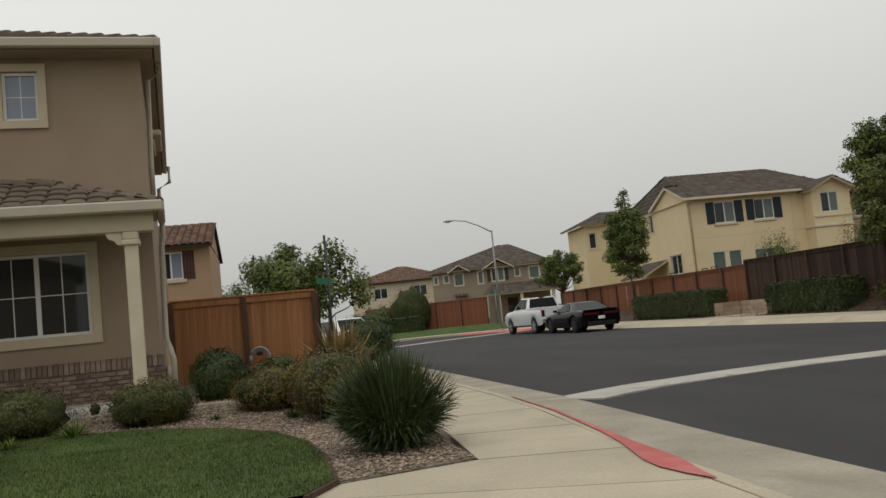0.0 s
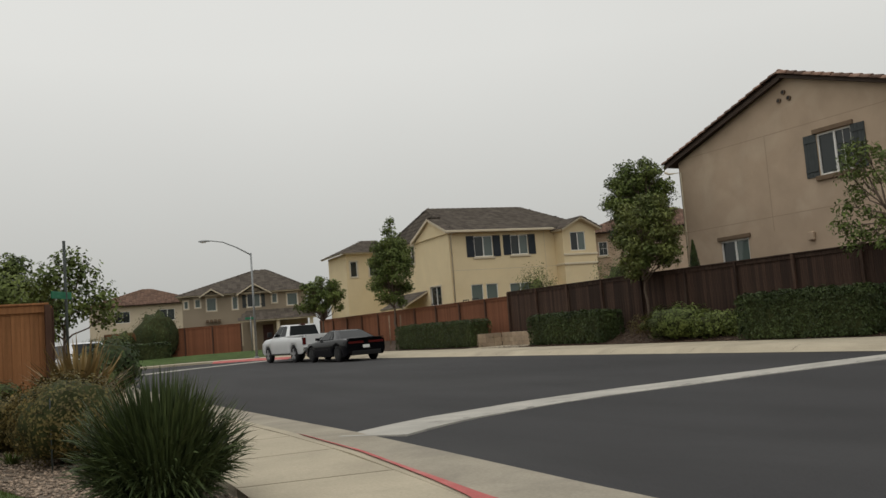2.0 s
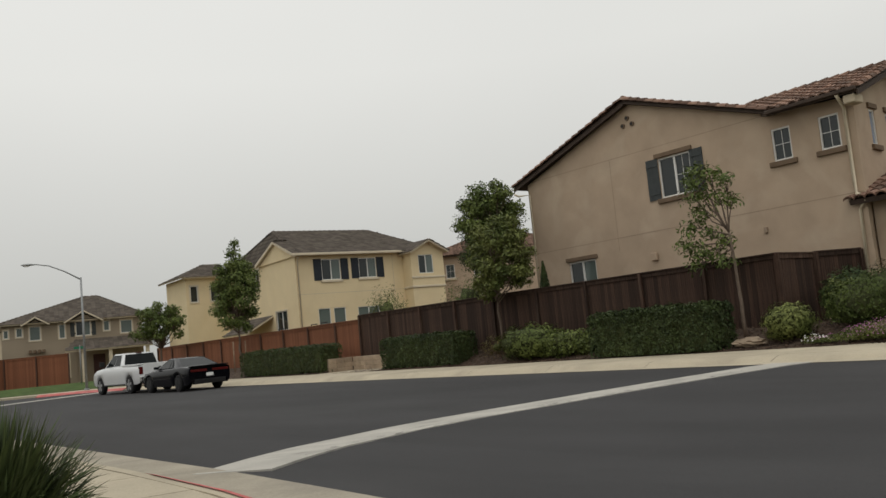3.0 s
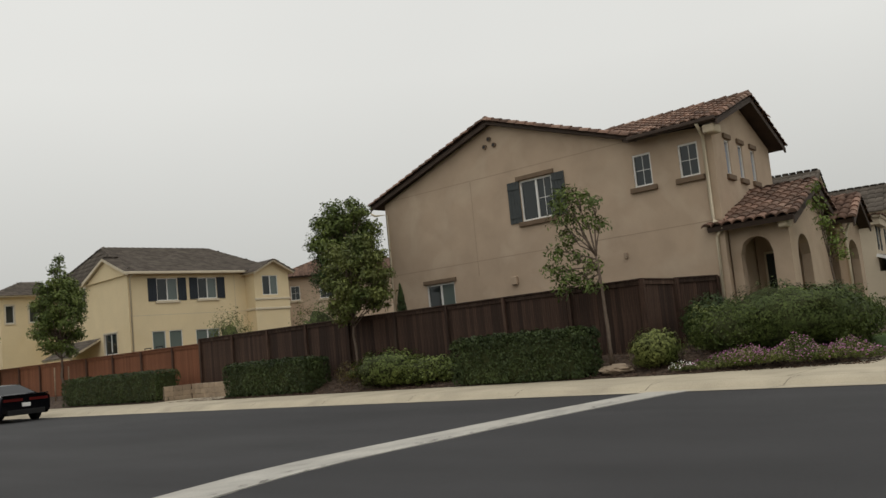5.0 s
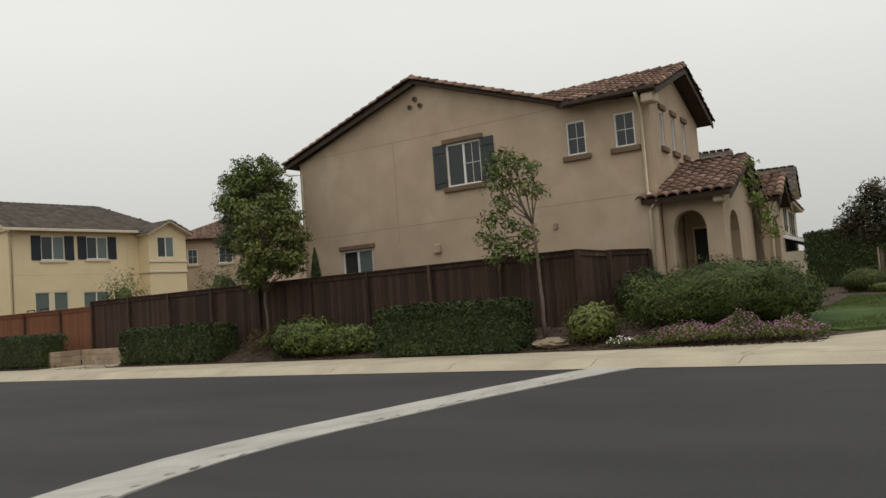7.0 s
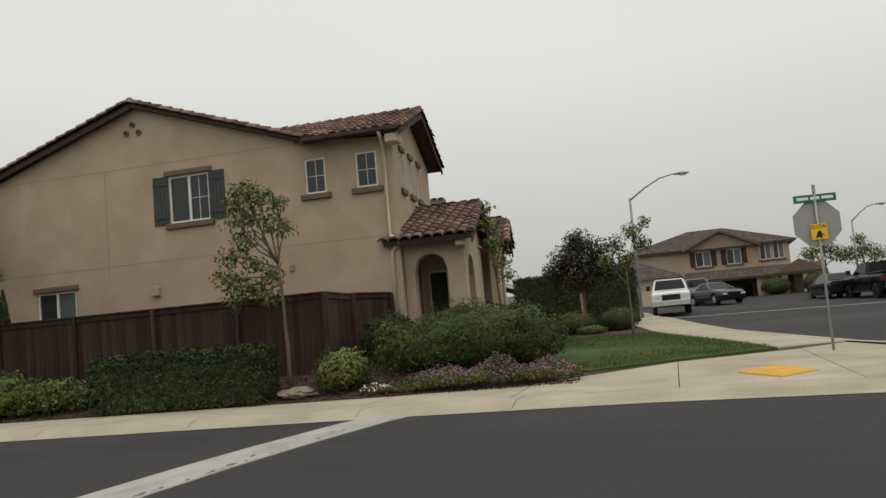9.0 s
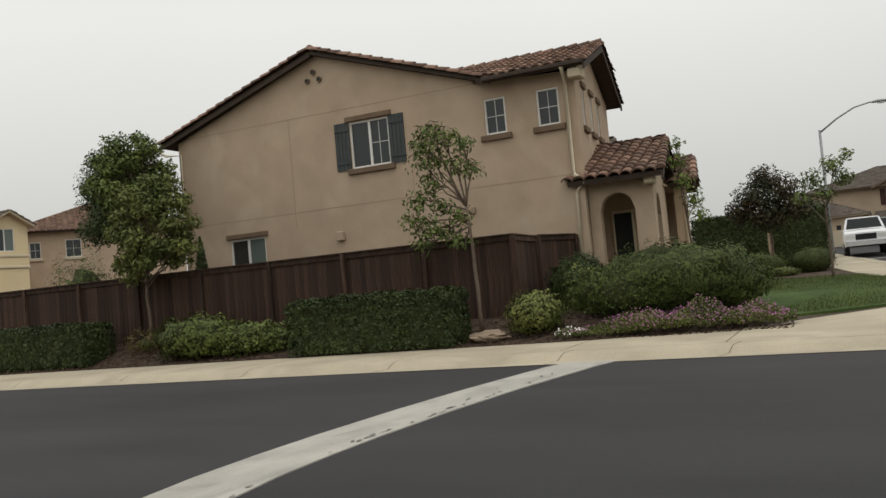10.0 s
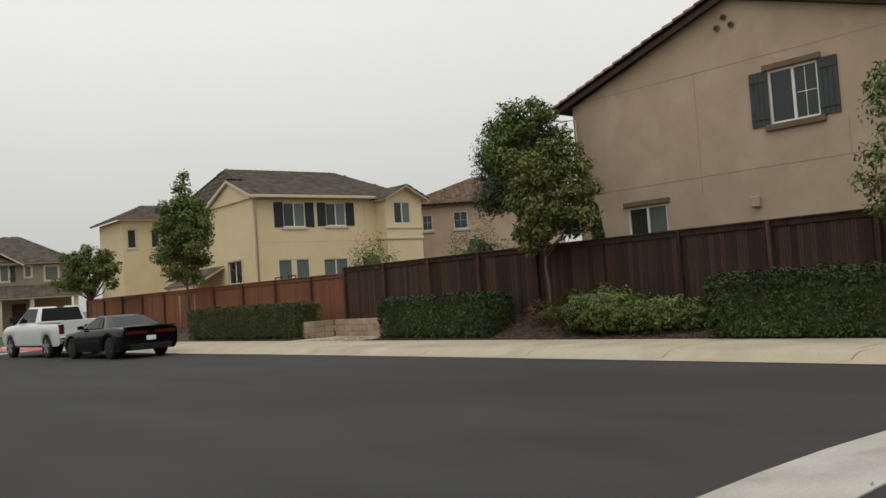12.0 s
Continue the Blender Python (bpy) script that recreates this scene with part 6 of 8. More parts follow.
# ---- street lamps ----
def street_lamp(x, y, z, h, reach, rz, label):
    t = thing("street_lamp", x, y, z, label, "street lamp", "street lamps", rz=rz)
    bm = bmesh.new()
    tube(bm, [(0, 0, 0), (0, 0, h * 0.5), (0, 0, h)], [0.085, 0.07, 0.055], 10)
    part("pole", bm, GALV, t)
    bm = bmesh.new()
    tube(bm, [(0, 0, -0.05), (0, 0, 0.12)], 0.16, 12)
    part("base_collar", bm, GALV, t)
    bm = bmesh.new()
    tube(bm, [(0, 0, h - 0.12), (0, reach * 0.35, h + 0.42), (0, reach * 0.7, h + 0.82), (0, reach, h + 0.95), (0, reach + 0.15, h + 0.95)], [0.045, 0.04, 0.035, 0.032, 0.032], 8)
    part("arm", bm, GALV, t)
    bm = bmesh.new()
    bmesh.ops.create_uvsphere(bm, u_segments=14, v_segments=8, radius=1)
    for v in bm.verts:
        v.co = (v.co.x * 0.16, reach + 0.42 + v.co.y * 0.40, h + 0.93 + v.co.z * (0.09 if v.co.z > 0 else 0.05))
    head = part("lamp_head", bm, GALV, t, "grey cobra-head lantern", True)
    bm = bmesh.new()
    bmesh.ops.create_uvsphere(bm, u_segments=12, v_segments=6, radius=1)
    for v in bm.verts:
        v.co = (v.co.x * 0.11, reach + 0.5 + v.co.y * 0.2, h + 0.89 + v.co.z * 0.07)
    part("lens", bm, WHITE_SIGN, head, "pale glass lens", True)
    return t


street_lamp(16.95, 59.0, 0.11, 6.93, 2.5, 75, "galvanised cobra-head street lamp by the red curb")
street_lamp(47.96, 9.13, 0.95, 6.25, 2.2, 180, "galvanised cobra-head street lamp on the side street")
street_lamp(71.7, -5.5, 1.9, 4.9, 1.6, 180, "galvanised cobra-head street lamp far up the street")

# ---- signs ----
def text_part(name, body, size, parent, m, material):
    c = bpy.data.curves.new(name, "FONT")
    c.body, c.size, c.extrude, c.align_x, c.align_y = body, size, 0.001, "CENTER", "CENTER"
    tmp = new("tmp_text", c)
    me = bpy.data.meshes.new_from_object(tmp.evaluated_get(bpy.context.evaluated_depsgraph_get()))
    bpy.data.objects.remove(tmp)
    me.materials.clear()
    me.materials.append(material)
    ob = new(name, me)
    ob.parent = parent
    ob.matrix_local = m
    return ob


def octagon(bm, r, y0, y1, z):
    ring = [(r * math.cos(math.pi / 8 + k * math.pi / 4), y0, z + r * math.sin(math.pi / 8 + k * math.pi / 4)) for k in range(8)]
    prism(bm, ring, (0, y1 - y0, 0))


stop = thing("stop_sign", 23.2, 4.38, 0.22, "back of a stop sign with street name blade", "sign", rz=-84)
stop.scale = (1.05, 1.05, 1.05)
bm = bmesh.new()
tube(bm, [(0, 0, -0.1), (0, 0, 3.35)], 0.027, 8)
part("post", bm, SIGN_BACK, stop)
bm = bmesh.new()
octagon(bm, 0.5, 0.035, 0.04, 2.62)
part("octagon_plate", bm, SIGN_BACK, stop, "bare grey metal sign back")
blade = part("name_blade", bbox(-0.42, 0.42, -0.012, 0.012, 3.06, 3.22, 0.004), SIGN_GREEN, stop, "green street name blade")
for k, (a, b) in enumerate(((-0.36, -0.13), (-0.09, 0.09), (0.13, 0.36))):
    part("letter_bar", bbox(a, b, -0.018, -0.0125, 3.11, 3.17, 0.002), WHITE_SIGN, blade, "white bar")
part("blade_bracket", bbox(-0.03, 0.03, -0.03, 0.03, 3.24, 3.42, 0.008), SIGN_BACK, stop)
yellow_sign = part("warning_plate", bbox(-0.16, 0.16, -0.05, -0.042, 2.28, 2.6, 0.003), SIGN_YELLOW, stop, "yellow slow warning plate")
text_part("lettering", "SLOW", 0.11, yellow_sign, pose(0, -0.052, 2.54, 90), BLACK)
bm = bmesh.new()
prism(bm, [(-0.03, -0.054, 2.45), (0.03, -0.054, 2.47), (0.05, -0.054, 2.40), (0.10, -0.054, 2.36), (0.03, -0.054, 2.36), (0.06, -0.054, 2.29), (-0.02, -0.054, 2.34), (-0.09, -0.054, 2.30), (-0.05, -0.054, 2.39)], (0, 0.003, 0))
part("pictogram", bm, BLACK, yellow_sign, "plain black symbol")

pole_sign = thing("street_sign", 2.55, 20.7, 0.1, "green street name sign on a tall dark post", "sign", rz=58)
bm = bmesh.new()
tube(bm, [(0, 0, -0.1), (0, 0, 3.35)], 0.03, 8)
part("post", bm, DARK_POLE, pole_sign)
part("name_blade", bbox(-0.55, 0.2, -0.012, 0.012, 2.2, 2.34, 0.004), SIGN_GREEN, pole_sign, "green street name blade")
far_sign = thing("street_sign", 18.6, 66.0, 0.1, "small green street name sign near the far porch", "sign")
bm = bmesh.new()
tube(bm, [(0, 0, -0.1), (0, 0, 3.0)], 0.03, 8)
part("post", bm, GALV, far_sign)
part("name_blade", bbox(-0.4, 0.4, -0.012, 0.012, 2.75, 2.92, 0.004), SIGN_GREEN, far_sign, "green street name blade")
slim = thing("garden_stake", 1.62, 11.2, 0.1, "thin grey metal post standing in the bed", "post")
bm = bmesh.new()
tube(bm, [(0, 0, -0.1), (0, 0, 0.7)], 0.008, 6)
part("rod", bm, DARK_POLE, slim)

# ---- vehicles; each faces +y in its own axes, its tail at y = 0 ----
def vehicle(name, x, y, z, rz, label, length, hood, half, low, cabin, roof_half, paint_mat, splits, wheels, wr, rim_mat, tails=(), heads=(), plates=(), bumpers=(), extra=(), nose=0.86):
    """hood: (y, z) line of the body's top; cabin: (y, z) of rear foot, rear roof, front roof, front foot; splits: the doors' edges along the cabin, 0 to 1."""
    t = thing(name, x, y, z, label, "pickup" if "truck" in name else "car", "parked vehicles", rz=rz)
    hy, hz = [p[0] for p in hood], [p[1] for p in hood]
    ar = wr * 1.16
    cuts = {0.0, 0.06, 0.2, length - 0.3, length - 0.1, length} | {p[0] for p in hood} | {length * k / 14 for k in range(15)}
    for w in wheels:
        cuts |= {w + ar * math.cos(math.pi * k / 10) for k in range(11)}
    bm = bmesh.new()
    rows = []
    for v in sorted(c for c in cuts if 0 <= c <= length):
        top = float(np.interp(v, hy, hz))
        bottom = low + 0.12 * max(0.0, 1 - v / 0.25) + 0.06 * max(0.0, 1 - (length - v) / 0.3)
        for w in wheels:
            if abs(v - w) < ar:
                bottom = max(bottom, wr + math.sqrt(ar * ar - (v - w) ** 2) - 0.02)
        h = half * (1 - (1 - nose) * max(0.0, 1 - (length - v) / 0.9) ** 2 - 0.05 * max(0.0, 1 - v / 0.4) ** 2)
        mid = max(bottom + 0.03, low + 0.22)
        sh = max(mid + 0.02, top - 0.24)
        sec = [(h * 0.95, bottom), (h * 0.99, mid), (h, sh), (h * 0.985, top - 0.09), (h * 0.95, top - 0.025), (h * 0.86, top), (0.0, top + 0.025)]
        rows.append([bm.verts.new((-a, v, b)) for a, b in sec] + [bm.verts.new((a, v, b)) for a, b in reversed(sec[:-1])])
    for a, b in zip(rows, rows[1:]):
        for k in range(len(a) - 1):
            bm.faces.new((a[k], a[k + 1], b[k + 1], b[k])).smooth = True
    for r in (rows[0], rows[-1]):
        bm.faces.new(r)
    bmesh.ops.recalc_face_normals(bm, faces=bm.faces[:])
    part("body", bm, paint_mat, t)
    part("underbody", bbox(-half * 0.86, half * 0.86, 0.25, length - 0.3, low + 0.02, low + 0.3, 0.02), BLACK, t)
    # cabin: a tapered glasshouse with a painted roof
    (ya, za), (yb, zb), (yc, zc), (yd, zd) = cabin
    foot, top_h = half * 0.93, roof_half

    def at(side, u, v):
        """A point of the cabin's side: u from tail to front, v from foot to roof."""
        lo, hi = Vector((side * foot, ya + (yd - ya) * u, za + (zd - za) * u)), Vector((side * top_h, yb + (yc - yb) * u, zb + (zc - zb) * u))
        return lo.lerp(hi, v)

    bm = bmesh.new()
    v = [bm.verts.new(at(s, u, w)) for w in (0, 1) for u in (0, 1) for s in (-1, 1)]
    for q in ((0, 1, 5, 4), (2, 6, 7, 3), (0, 4, 6, 2), (1, 3, 7, 5), (4, 5, 7, 6)):
        bm.faces.new([v[i] for i in q])
    bmesh.ops.recalc_face_normals(bm, faces=bm.faces[:])
    bmesh.ops.bevel(bm, geom=[e for e in bm.edges if len(e.link_faces) == 2], offset=0.05, segments=3, affect="EDGES")
    part("cabin", bm, paint_mat, t, smooth=True)
    for a, b in zip(splits, splits[1:]):
        for s in (-1, 1):
            g = bmesh.new()
            prism(g, [at(s, a + 0.012, 0.06), at(s, b - 0.012, 0.06), at(s, b - 0.012, 0.9), at(s, a + 0.012, 0.9)], (s * 0.01, 0, 0.003))
            part("side_window", g, CAR_GLASS, t, "dark side glass")
    for u, name_ in ((0, "rear_window"), (1, "windscreen")):
        g = bmesh.new()
        d = Vector((0, -1 if u == 0 else 1, 0.5)).normalized() * 0.012
        pts = []
        for s, w in ((-0.88, 0.08), (0.88, 0.08), (0.88, 0.9), (-0.88, 0.9)):
            p = at(1, u, w)
            pts.append((p.x * s, p.y, p.z))
        prism(g, pts, d)
        part(name_, g, CAR_GLASS, t, "dark tinted screen")
    for wy in wheels:
        for s in (-1, 1):
            xo = s * (half - 0.13)
            g = bmesh.new()
            tube(g, [(xo - 0.125 * s, wy, wr), (xo - 0.1 * s, wy, wr), (xo + 0.08 * s, wy, wr), (xo + 0.115 * s, wy, wr)], [wr * 0.9, wr, wr, wr * 0.9], 24)
            tyre = part("wheel", g, RUBBER, t, "black tyre")
            g = bmesh.new()
            tube(g, [(xo + 0.10 * s, wy, wr), (xo + 0.121 * s, wy, wr)], wr * 0.68, 20)
            part("hub", g, RIM_DARK, tyre)
            g = bmesh.new()
            for k in range(5):
                an = 2 * math.pi * k / 5 + 0.3
                d, e2 = Vector((0, math.cos(an), math.sin(an))), Vector((0, -math.sin(an), math.cos(an)))
                c = Vector((xo + 0.122 * s, wy, wr))
                prism(g, [c + e2 * 0.05, c - e2 * 0.05, c + d * wr * 0.66 - e2 * 0.06, c + d * wr * 0.66 + e2 * 0.06], (s * 0.012, 0, 0))
            part("rim", g, rim_mat, tyre, "five-spoke alloy rim")
    for group, nm, m, lb in ((tails, "tail_lamp", TAIL_RED, "red tail lamp"), (heads, "headlamp", HEAD_LAMP, "clear headlamp"), (plates, "number_plate", WHITE_SIGN, "plain pale number plate"), (bumpers, "bumper", CHROME, "bright bumper")):
        for a in group:
            part(nm, bbox(*a, 0.008), m, t, lb)
    for nm, a, m in extra:
        part(nm, bbox(*a, 0.012), m, t)
    return t


vehicle("coupe_car", 15.95, 37.9, 0.0, 3, "black two-door muscle coupe parked at the curb", 5.0, [(0, 0.96), (0.9, 1.03), (2.2, 1.0), (3.4, 0.98), (4.6, 0.86), (5.0, 0.74)], 0.96, 0.24,
        [(0.75, 1.0), (1.75, 1.40), (2.5, 1.42), (3.5, 0.97)], 0.62, CAR_BLACK, [0.3, 0.42, 0.9], (1.05, 4.05), 0.36, RIM_DARK,
        tails=[(-0.84, -0.12, -0.012, 0.05, 0.77, 0.87), (0.12, 0.84, -0.012, 0.05, 0.77, 0.87)], heads=[(-0.75, -0.5, 4.9, 5.0, 0.56, 0.68), (0.5, 0.75, 4.9, 5.0, 0.56, 0.68)],
        plates=[(-0.16, 0.16, -0.02, 0.03, 0.56, 0.70)], extra=[("spoiler", (-0.84, 0.84, -0.06, 0.2, 0.975, 1.02), CAR_BLACK), ("diffuser", (-0.7, 0.7, -0.01, 0.2, 0.26, 0.46), BLACK), ("mirror", (-1.08, -0.9, 3.0, 3.15, 1.0, 1.12), CAR_BLACK), ("mirror", (0.9, 1.08, 3.0, 3.15, 1.0, 1.12), CAR_BLACK)])


def pickup(x, y, z, rz, label, paint_mat, rim_mat=RIM):
    return vehicle("pickup_truck", x, y, z, rz, label, 5.75, [(0, 1.27), (2.05, 1.30), (4.1, 1.30), (5.2, 1.22), (5.75, 1.08)], 1.0, 0.42,
                   [(2.05, 1.29), (2.2, 1.90), (3.35, 1.92), (4.25, 1.29)], 0.76, paint_mat, [0.1, 0.47, 0.93], (1.2, 4.8), 0.41, rim_mat,
                   tails=[(-0.96, -0.80, -0.02, 0.12, 0.86, 1.2), (0.80, 0.96, -0.02, 0.12, 0.86, 1.2)], heads=[(-0.86, -0.5, 5.6, 5.77, 0.86, 1.02), (0.5, 0.86, 5.6, 5.77, 0.86, 1.02)],
                   bumpers=[(-0.95, 0.95, -0.16, 0.05, 0.52, 0.74), (-0.92, 0.92, 5.7, 5.84, 0.48, 0.72)], plates=[(-0.16, 0.16, -0.175, -0.15, 0.56, 0.68)],
                   # solid black box stands in for the shaded hollow of the open bed
                   extra=[("bed_shade_block", (-0.78, 0.78, 0.14, 1.95, 1.26, 1.335), BLACK), ("bed_rail", (-0.98, -0.8, 0.02, 2.0, 1.27, 1.35), paint_mat), ("bed_rail", (0.8, 0.98, 0.02, 2.0, 1.27, 1.35), paint_mat),
                          ("tailgate", (-0.79, 0.79, -0.03, 0.12, 0.76, 1.345), paint_mat), ("tailgate_badge", (-0.06, 0.06, -0.038, -0.028, 1.02, 1.16), BLACK), ("grille", (-0.46, 0.46, 5.62, 5.775, 0.76, 1.04), BLACK),
                          ("running_board", (-1.02, -0.9, 1.75, 4.2, 0.4, 0.47), BLACK), ("running_board", (0.9, 1.02, 1.75, 4.2, 0.4, 0.47), BLACK),
                          ("mirror", (-1.22, -1.0, 4.0, 4.12, 1.36, 1.6), BLACK), ("mirror", (1.0, 1.22, 4.0, 4.12, 1.36, 1.6), BLACK), ("brake_light", (-0.15, 0.15, 2.14, 2.26, 1.89, 1.925), TAIL_RED)], nose=0.94)


pickup(15.85, 43.4, 0.0, 4, "white crew-cab pickup truck parked by the red curb", CAR_WHITE)
pickup(55.3, 7.75, rise(52.4, 0) + 0.004, 91, "white pickup truck facing down the side street", CAR_WHITE)
pickup(49.5, -3.3, 1.07, -80, "dark charcoal pickup truck parked on the side street", CAR_BLACK, RIM_DARK)


def sedan(x, y, z, rz, label, paint_mat):
    return vehicle("sedan_car", x, y, z, rz, label, 4.7, [(0, 0.95), (0.8, 1.02), (3.3, 0.98), (4.3, 0.84), (4.7, 0.7)], 0.91, 0.24, [(0.6, 1.0), (1.5, 1.43), (2.4, 1.45), (3.45, 0.96)], 0.6, paint_mat, [0.22, 0.53, 0.9],
                   (0.95, 3.8), 0.33, RIM, tails=[(-0.84, -0.5, -0.012, 0.06, 0.74, 0.86), (0.5, 0.84, -0.012, 0.06, 0.74, 0.86)], heads=[(-0.76, -0.45, 4.6, 4.71, 0.56, 0.66), (0.45, 0.76, 4.6, 4.71, 0.56, 0.66)], plates=[(-0.16, 0.16, -0.014, 0.03, 0.58, 0.69)])


sedan(64.0, 5.9, rise(61.8, 0), 115, "dark blue-grey sedan parked facing down the street", CAR_NAVY)
sedan(54.5, -1.6, 1.25, -82, "dark sedan parked tail first on the side street", CAR_NAVY)


def suv(x, y, z, rz, label, paint_mat):
    return vehicle("suv_car", x, y, z, rz, label, 4.65, [(0, 1.08), (3.3, 1.12), (4.3, 1.02), (4.65, 0.85)], 0.95, 0.32, [(0.05, 1.08), (0.45, 1.74), (2.7, 1.76), (3.55, 1.1)], 0.72, paint_mat, [0.05, 0.3, 0.58, 0.92], (0.95, 3.75), 0.36, RIM,
                   heads=[(-0.8, -0.48, 4.55, 4.67, 0.72, 0.85), (0.48, 0.8, 4.55, 4.67, 0.72, 0.85)], tails=[(-0.93, -0.8, -0.01, 0.1, 0.85, 1.05), (0.8, 0.93, -0.01, 0.1, 0.85, 1.05)])


suv(69.6, 6.6, rise(67.2, 0), 104, "greenish grey utility vehicle behind the sedan", CAR_GREEN)
suv(4.5, 47.5, 0.0, 195, "white utility vehicle glimpsed behind the shrubs", CAR_WHITE)

# hose hung on the cedar fence
hose = thing("garden_hose", 0.9, 17.82, 0.85, "coiled grey garden hose on the fence", "hose")
for k, r in enumerate((0.15, 0.17, 0.19)):
    bm = bmesh.new()
    tube(bm, [(r * math.cos(a * math.pi / 10), -0.03 - k * 0.022, r * math.sin(a * math.pi / 10) * 1.05) for a in range(-1, 12)], 0.02, 6)
    part("coil", bm, SIGN_BACK, hose)
part("hanger", bbox(-0.06, 0.06, -0.1, 0.16, 0.04, 0.12, 0.02), BLACK, hose)

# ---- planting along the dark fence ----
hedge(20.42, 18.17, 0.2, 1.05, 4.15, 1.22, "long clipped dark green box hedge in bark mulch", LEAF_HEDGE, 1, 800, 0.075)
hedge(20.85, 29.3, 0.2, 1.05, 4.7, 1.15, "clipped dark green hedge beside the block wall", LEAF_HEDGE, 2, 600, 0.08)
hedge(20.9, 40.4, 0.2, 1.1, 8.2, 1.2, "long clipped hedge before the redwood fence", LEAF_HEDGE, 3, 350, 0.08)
bush("low_shrub", 20.9, 23.6, 0.22, 0.8, 1.3, 1.08, LEAF_LOW, "loose bright green shrub spreading over mulch", 8500, 0.095, 4, 0.3, 1.8, lobes=((0.1, -1.5, 0.7, 1.1, 0.8), (0.2, -2.4, 0.5, 0.6, 0.6)))
bush("small_shrub", 20.95, 14.6, 0.3, 0.52, 0.62, 0.88, LEAF_OLIVE, "small yellow-green shrub with mixed leaves", 3600, 0.08, 5, 0.25, 1.7)
bush("mounded_shrub", 22.3, 11.9, 0.45, 1.35, 1.75, 1.5, LEAF_SHRUB, "broad mounded green shrub beside the porch", 42000, 0.07, 6, 0.2, 1.8, lobes=((0.6, -0.75, 1.2, 1.15, 1.2), (-0.4, 0.85, 1.0, 1.2, 1.25), (1.6, -0.2, 1.2, 1.5, 1.45)))
bush("dark_shrub", 23.6, 14.35, 0.6, 0.6, 0.75, 1.3, LEAF_DARK, "tall dark shrub growing against the fence return", 8000, 0.07, 7, 0.25, 1.8)
bush("leafy_shrub", 22.3, 13.9, 0.45, 0.4, 0.5, 1.25, LEAF_OLIVE, "thin leggy green shrub", 900, 0.08, 8, 0.4, 2.2, core_size=0.3)
bush("twiggy_shrub", 21.2, 25.7, 0.3, 0.5, 0.6, 0.8, LEAF_RUST, "sparse twiggy shrub by the hedge end", 900, 0.06, 9, 0.4, 2.2, core_size=0.3)


def flower_bed(name, x, y, z, lx, ly, h, label, petal, count, blooms, seed):
    """A low mat of fine leaves with small flowers on top."""
    rng = np.random.default_rng(seed)
    t = thing(name, x, y, z, label, "flowers")
    a, b = rng.uniform(-1, 1, count), rng.uniform(-1, 1, count)
    keep = a * a + b * b < 1
    a, b = a[keep], b[keep]
    hh = h * np.sqrt(np.clip(1 - a * a * 0.8 - b * b * 0.8, 0, 1)) * rng.uniform(0.35, 1.0, len(a)) * np.array([0.75 + 0.5 * lump((p * lx, q * ly, 0), 1.8, seed) for p, q in zip(a, b)])
    leaves(np.stack([a * lx, b * ly, hh], 1), [(0, 0, 1)] * len(a), 0.05, LEAF_OLIVE, "foliage", t, seed, 0.0, 2.4, 1.6)
    k = rng.choice(len(a), min(blooms, len(a)), replace=False)
    leaves(np.stack([a[k] * lx, b[k] * ly, hh[k] + 0.05], 1), [(-0.5, 0, 1)] * len(k), 0.036, petal, "blossom", t, seed + 1, 0.0, 1.1, 0.6)
    return t


flower_bed("flower_mat", 20.8, 11.3, 0.2, 0.8, 1.85, 0.6, "low mat of dusty pink flowers edging the bed", PETAL_PINK, 24000, 2300, 11)
flower_bed("flower_mat", 20.6, 13.0, 0.18, 0.45, 0.9, 0.3, "thin trailing pink flowers in bark mulch", PETAL_PINK, 3500, 110, 12)
flower_bed("flower_mat", 20.55, 13.75, 0.18, 0.3, 0.35, 0.25, "small clump of white flowers in mulch", PETAL_WHITE, 500, 90, 13)

rock = thing("garden_rock", 20.75, 15.6, 0.3, "flat grey garden rock half buried in mulch", "rock")
bm = core_bm(0, 0, 0, 0.35, 0.45, 0.12, 3, 1.0, 0.3, 2.0)
part("stone", bm, BLOCK, rock)

# ---- trees by the pavement ----
tree("young_tree", 21.05, 15.88, 0.42, "slender young street tree with sparse light green leaves", 2.75, 0.055,
     [(0.0, 0.05, 4.15, 0.30), (0.05, 0.5, 4.4, 0.35), (-0.05, 0.85, 4.5, 0.35), (0.1, 1.15, 4.3, 0.34), (0.0, 1.1, 3.85, 0.38), (-0.1, 0.65, 3.95, 0.35), (0.1, 0.95, 3.4, 0.38), (0.0, 1.25, 3.05, 0.35),
      (0.1, 0.75, 2.85, 0.32), (-0.1, 1.35, 2.55, 0.38), (0.0, 1.0, 2.3, 0.38), (0.1, 1.3, 2.05, 0.32), (0.0, 0.6, 2.25, 0.30), (0.05, 0.3, 2.55, 0.32), (0.0, -0.12, 3.55, 0.27), (0.0, 0.25, 3.7, 0.32), (0.0, 0.3, 2.0, 0.32)],
     LEAF_YOUNG, 330, 0.15, 21, 2.9, (0.0, 0.12))
tree("street_tree", 21.6, 25.9, 0.45, "street tree with drooping olive green crown before the fence", 2.2, 0.055,
     crown(221, (0.0, -0.3, 3.35), (0.85, 1.2, 1.4), 34, 0.56, 0.3), LEAF_OLIVE, 560, 0.15, 22, 2.6, (0.0, -0.05))
tree("garden_tree", 23.75, 28.15, 0.6, "dark green tree rising behind the fence", 2.6, 0.09,
     crown(228, (0.0, 0.1, 5.05), (0.95, 1.2, 1.4), 30, 0.58), LEAF_TREE, 580, 0.14, 28, 2.2, (0.0, 0.05))
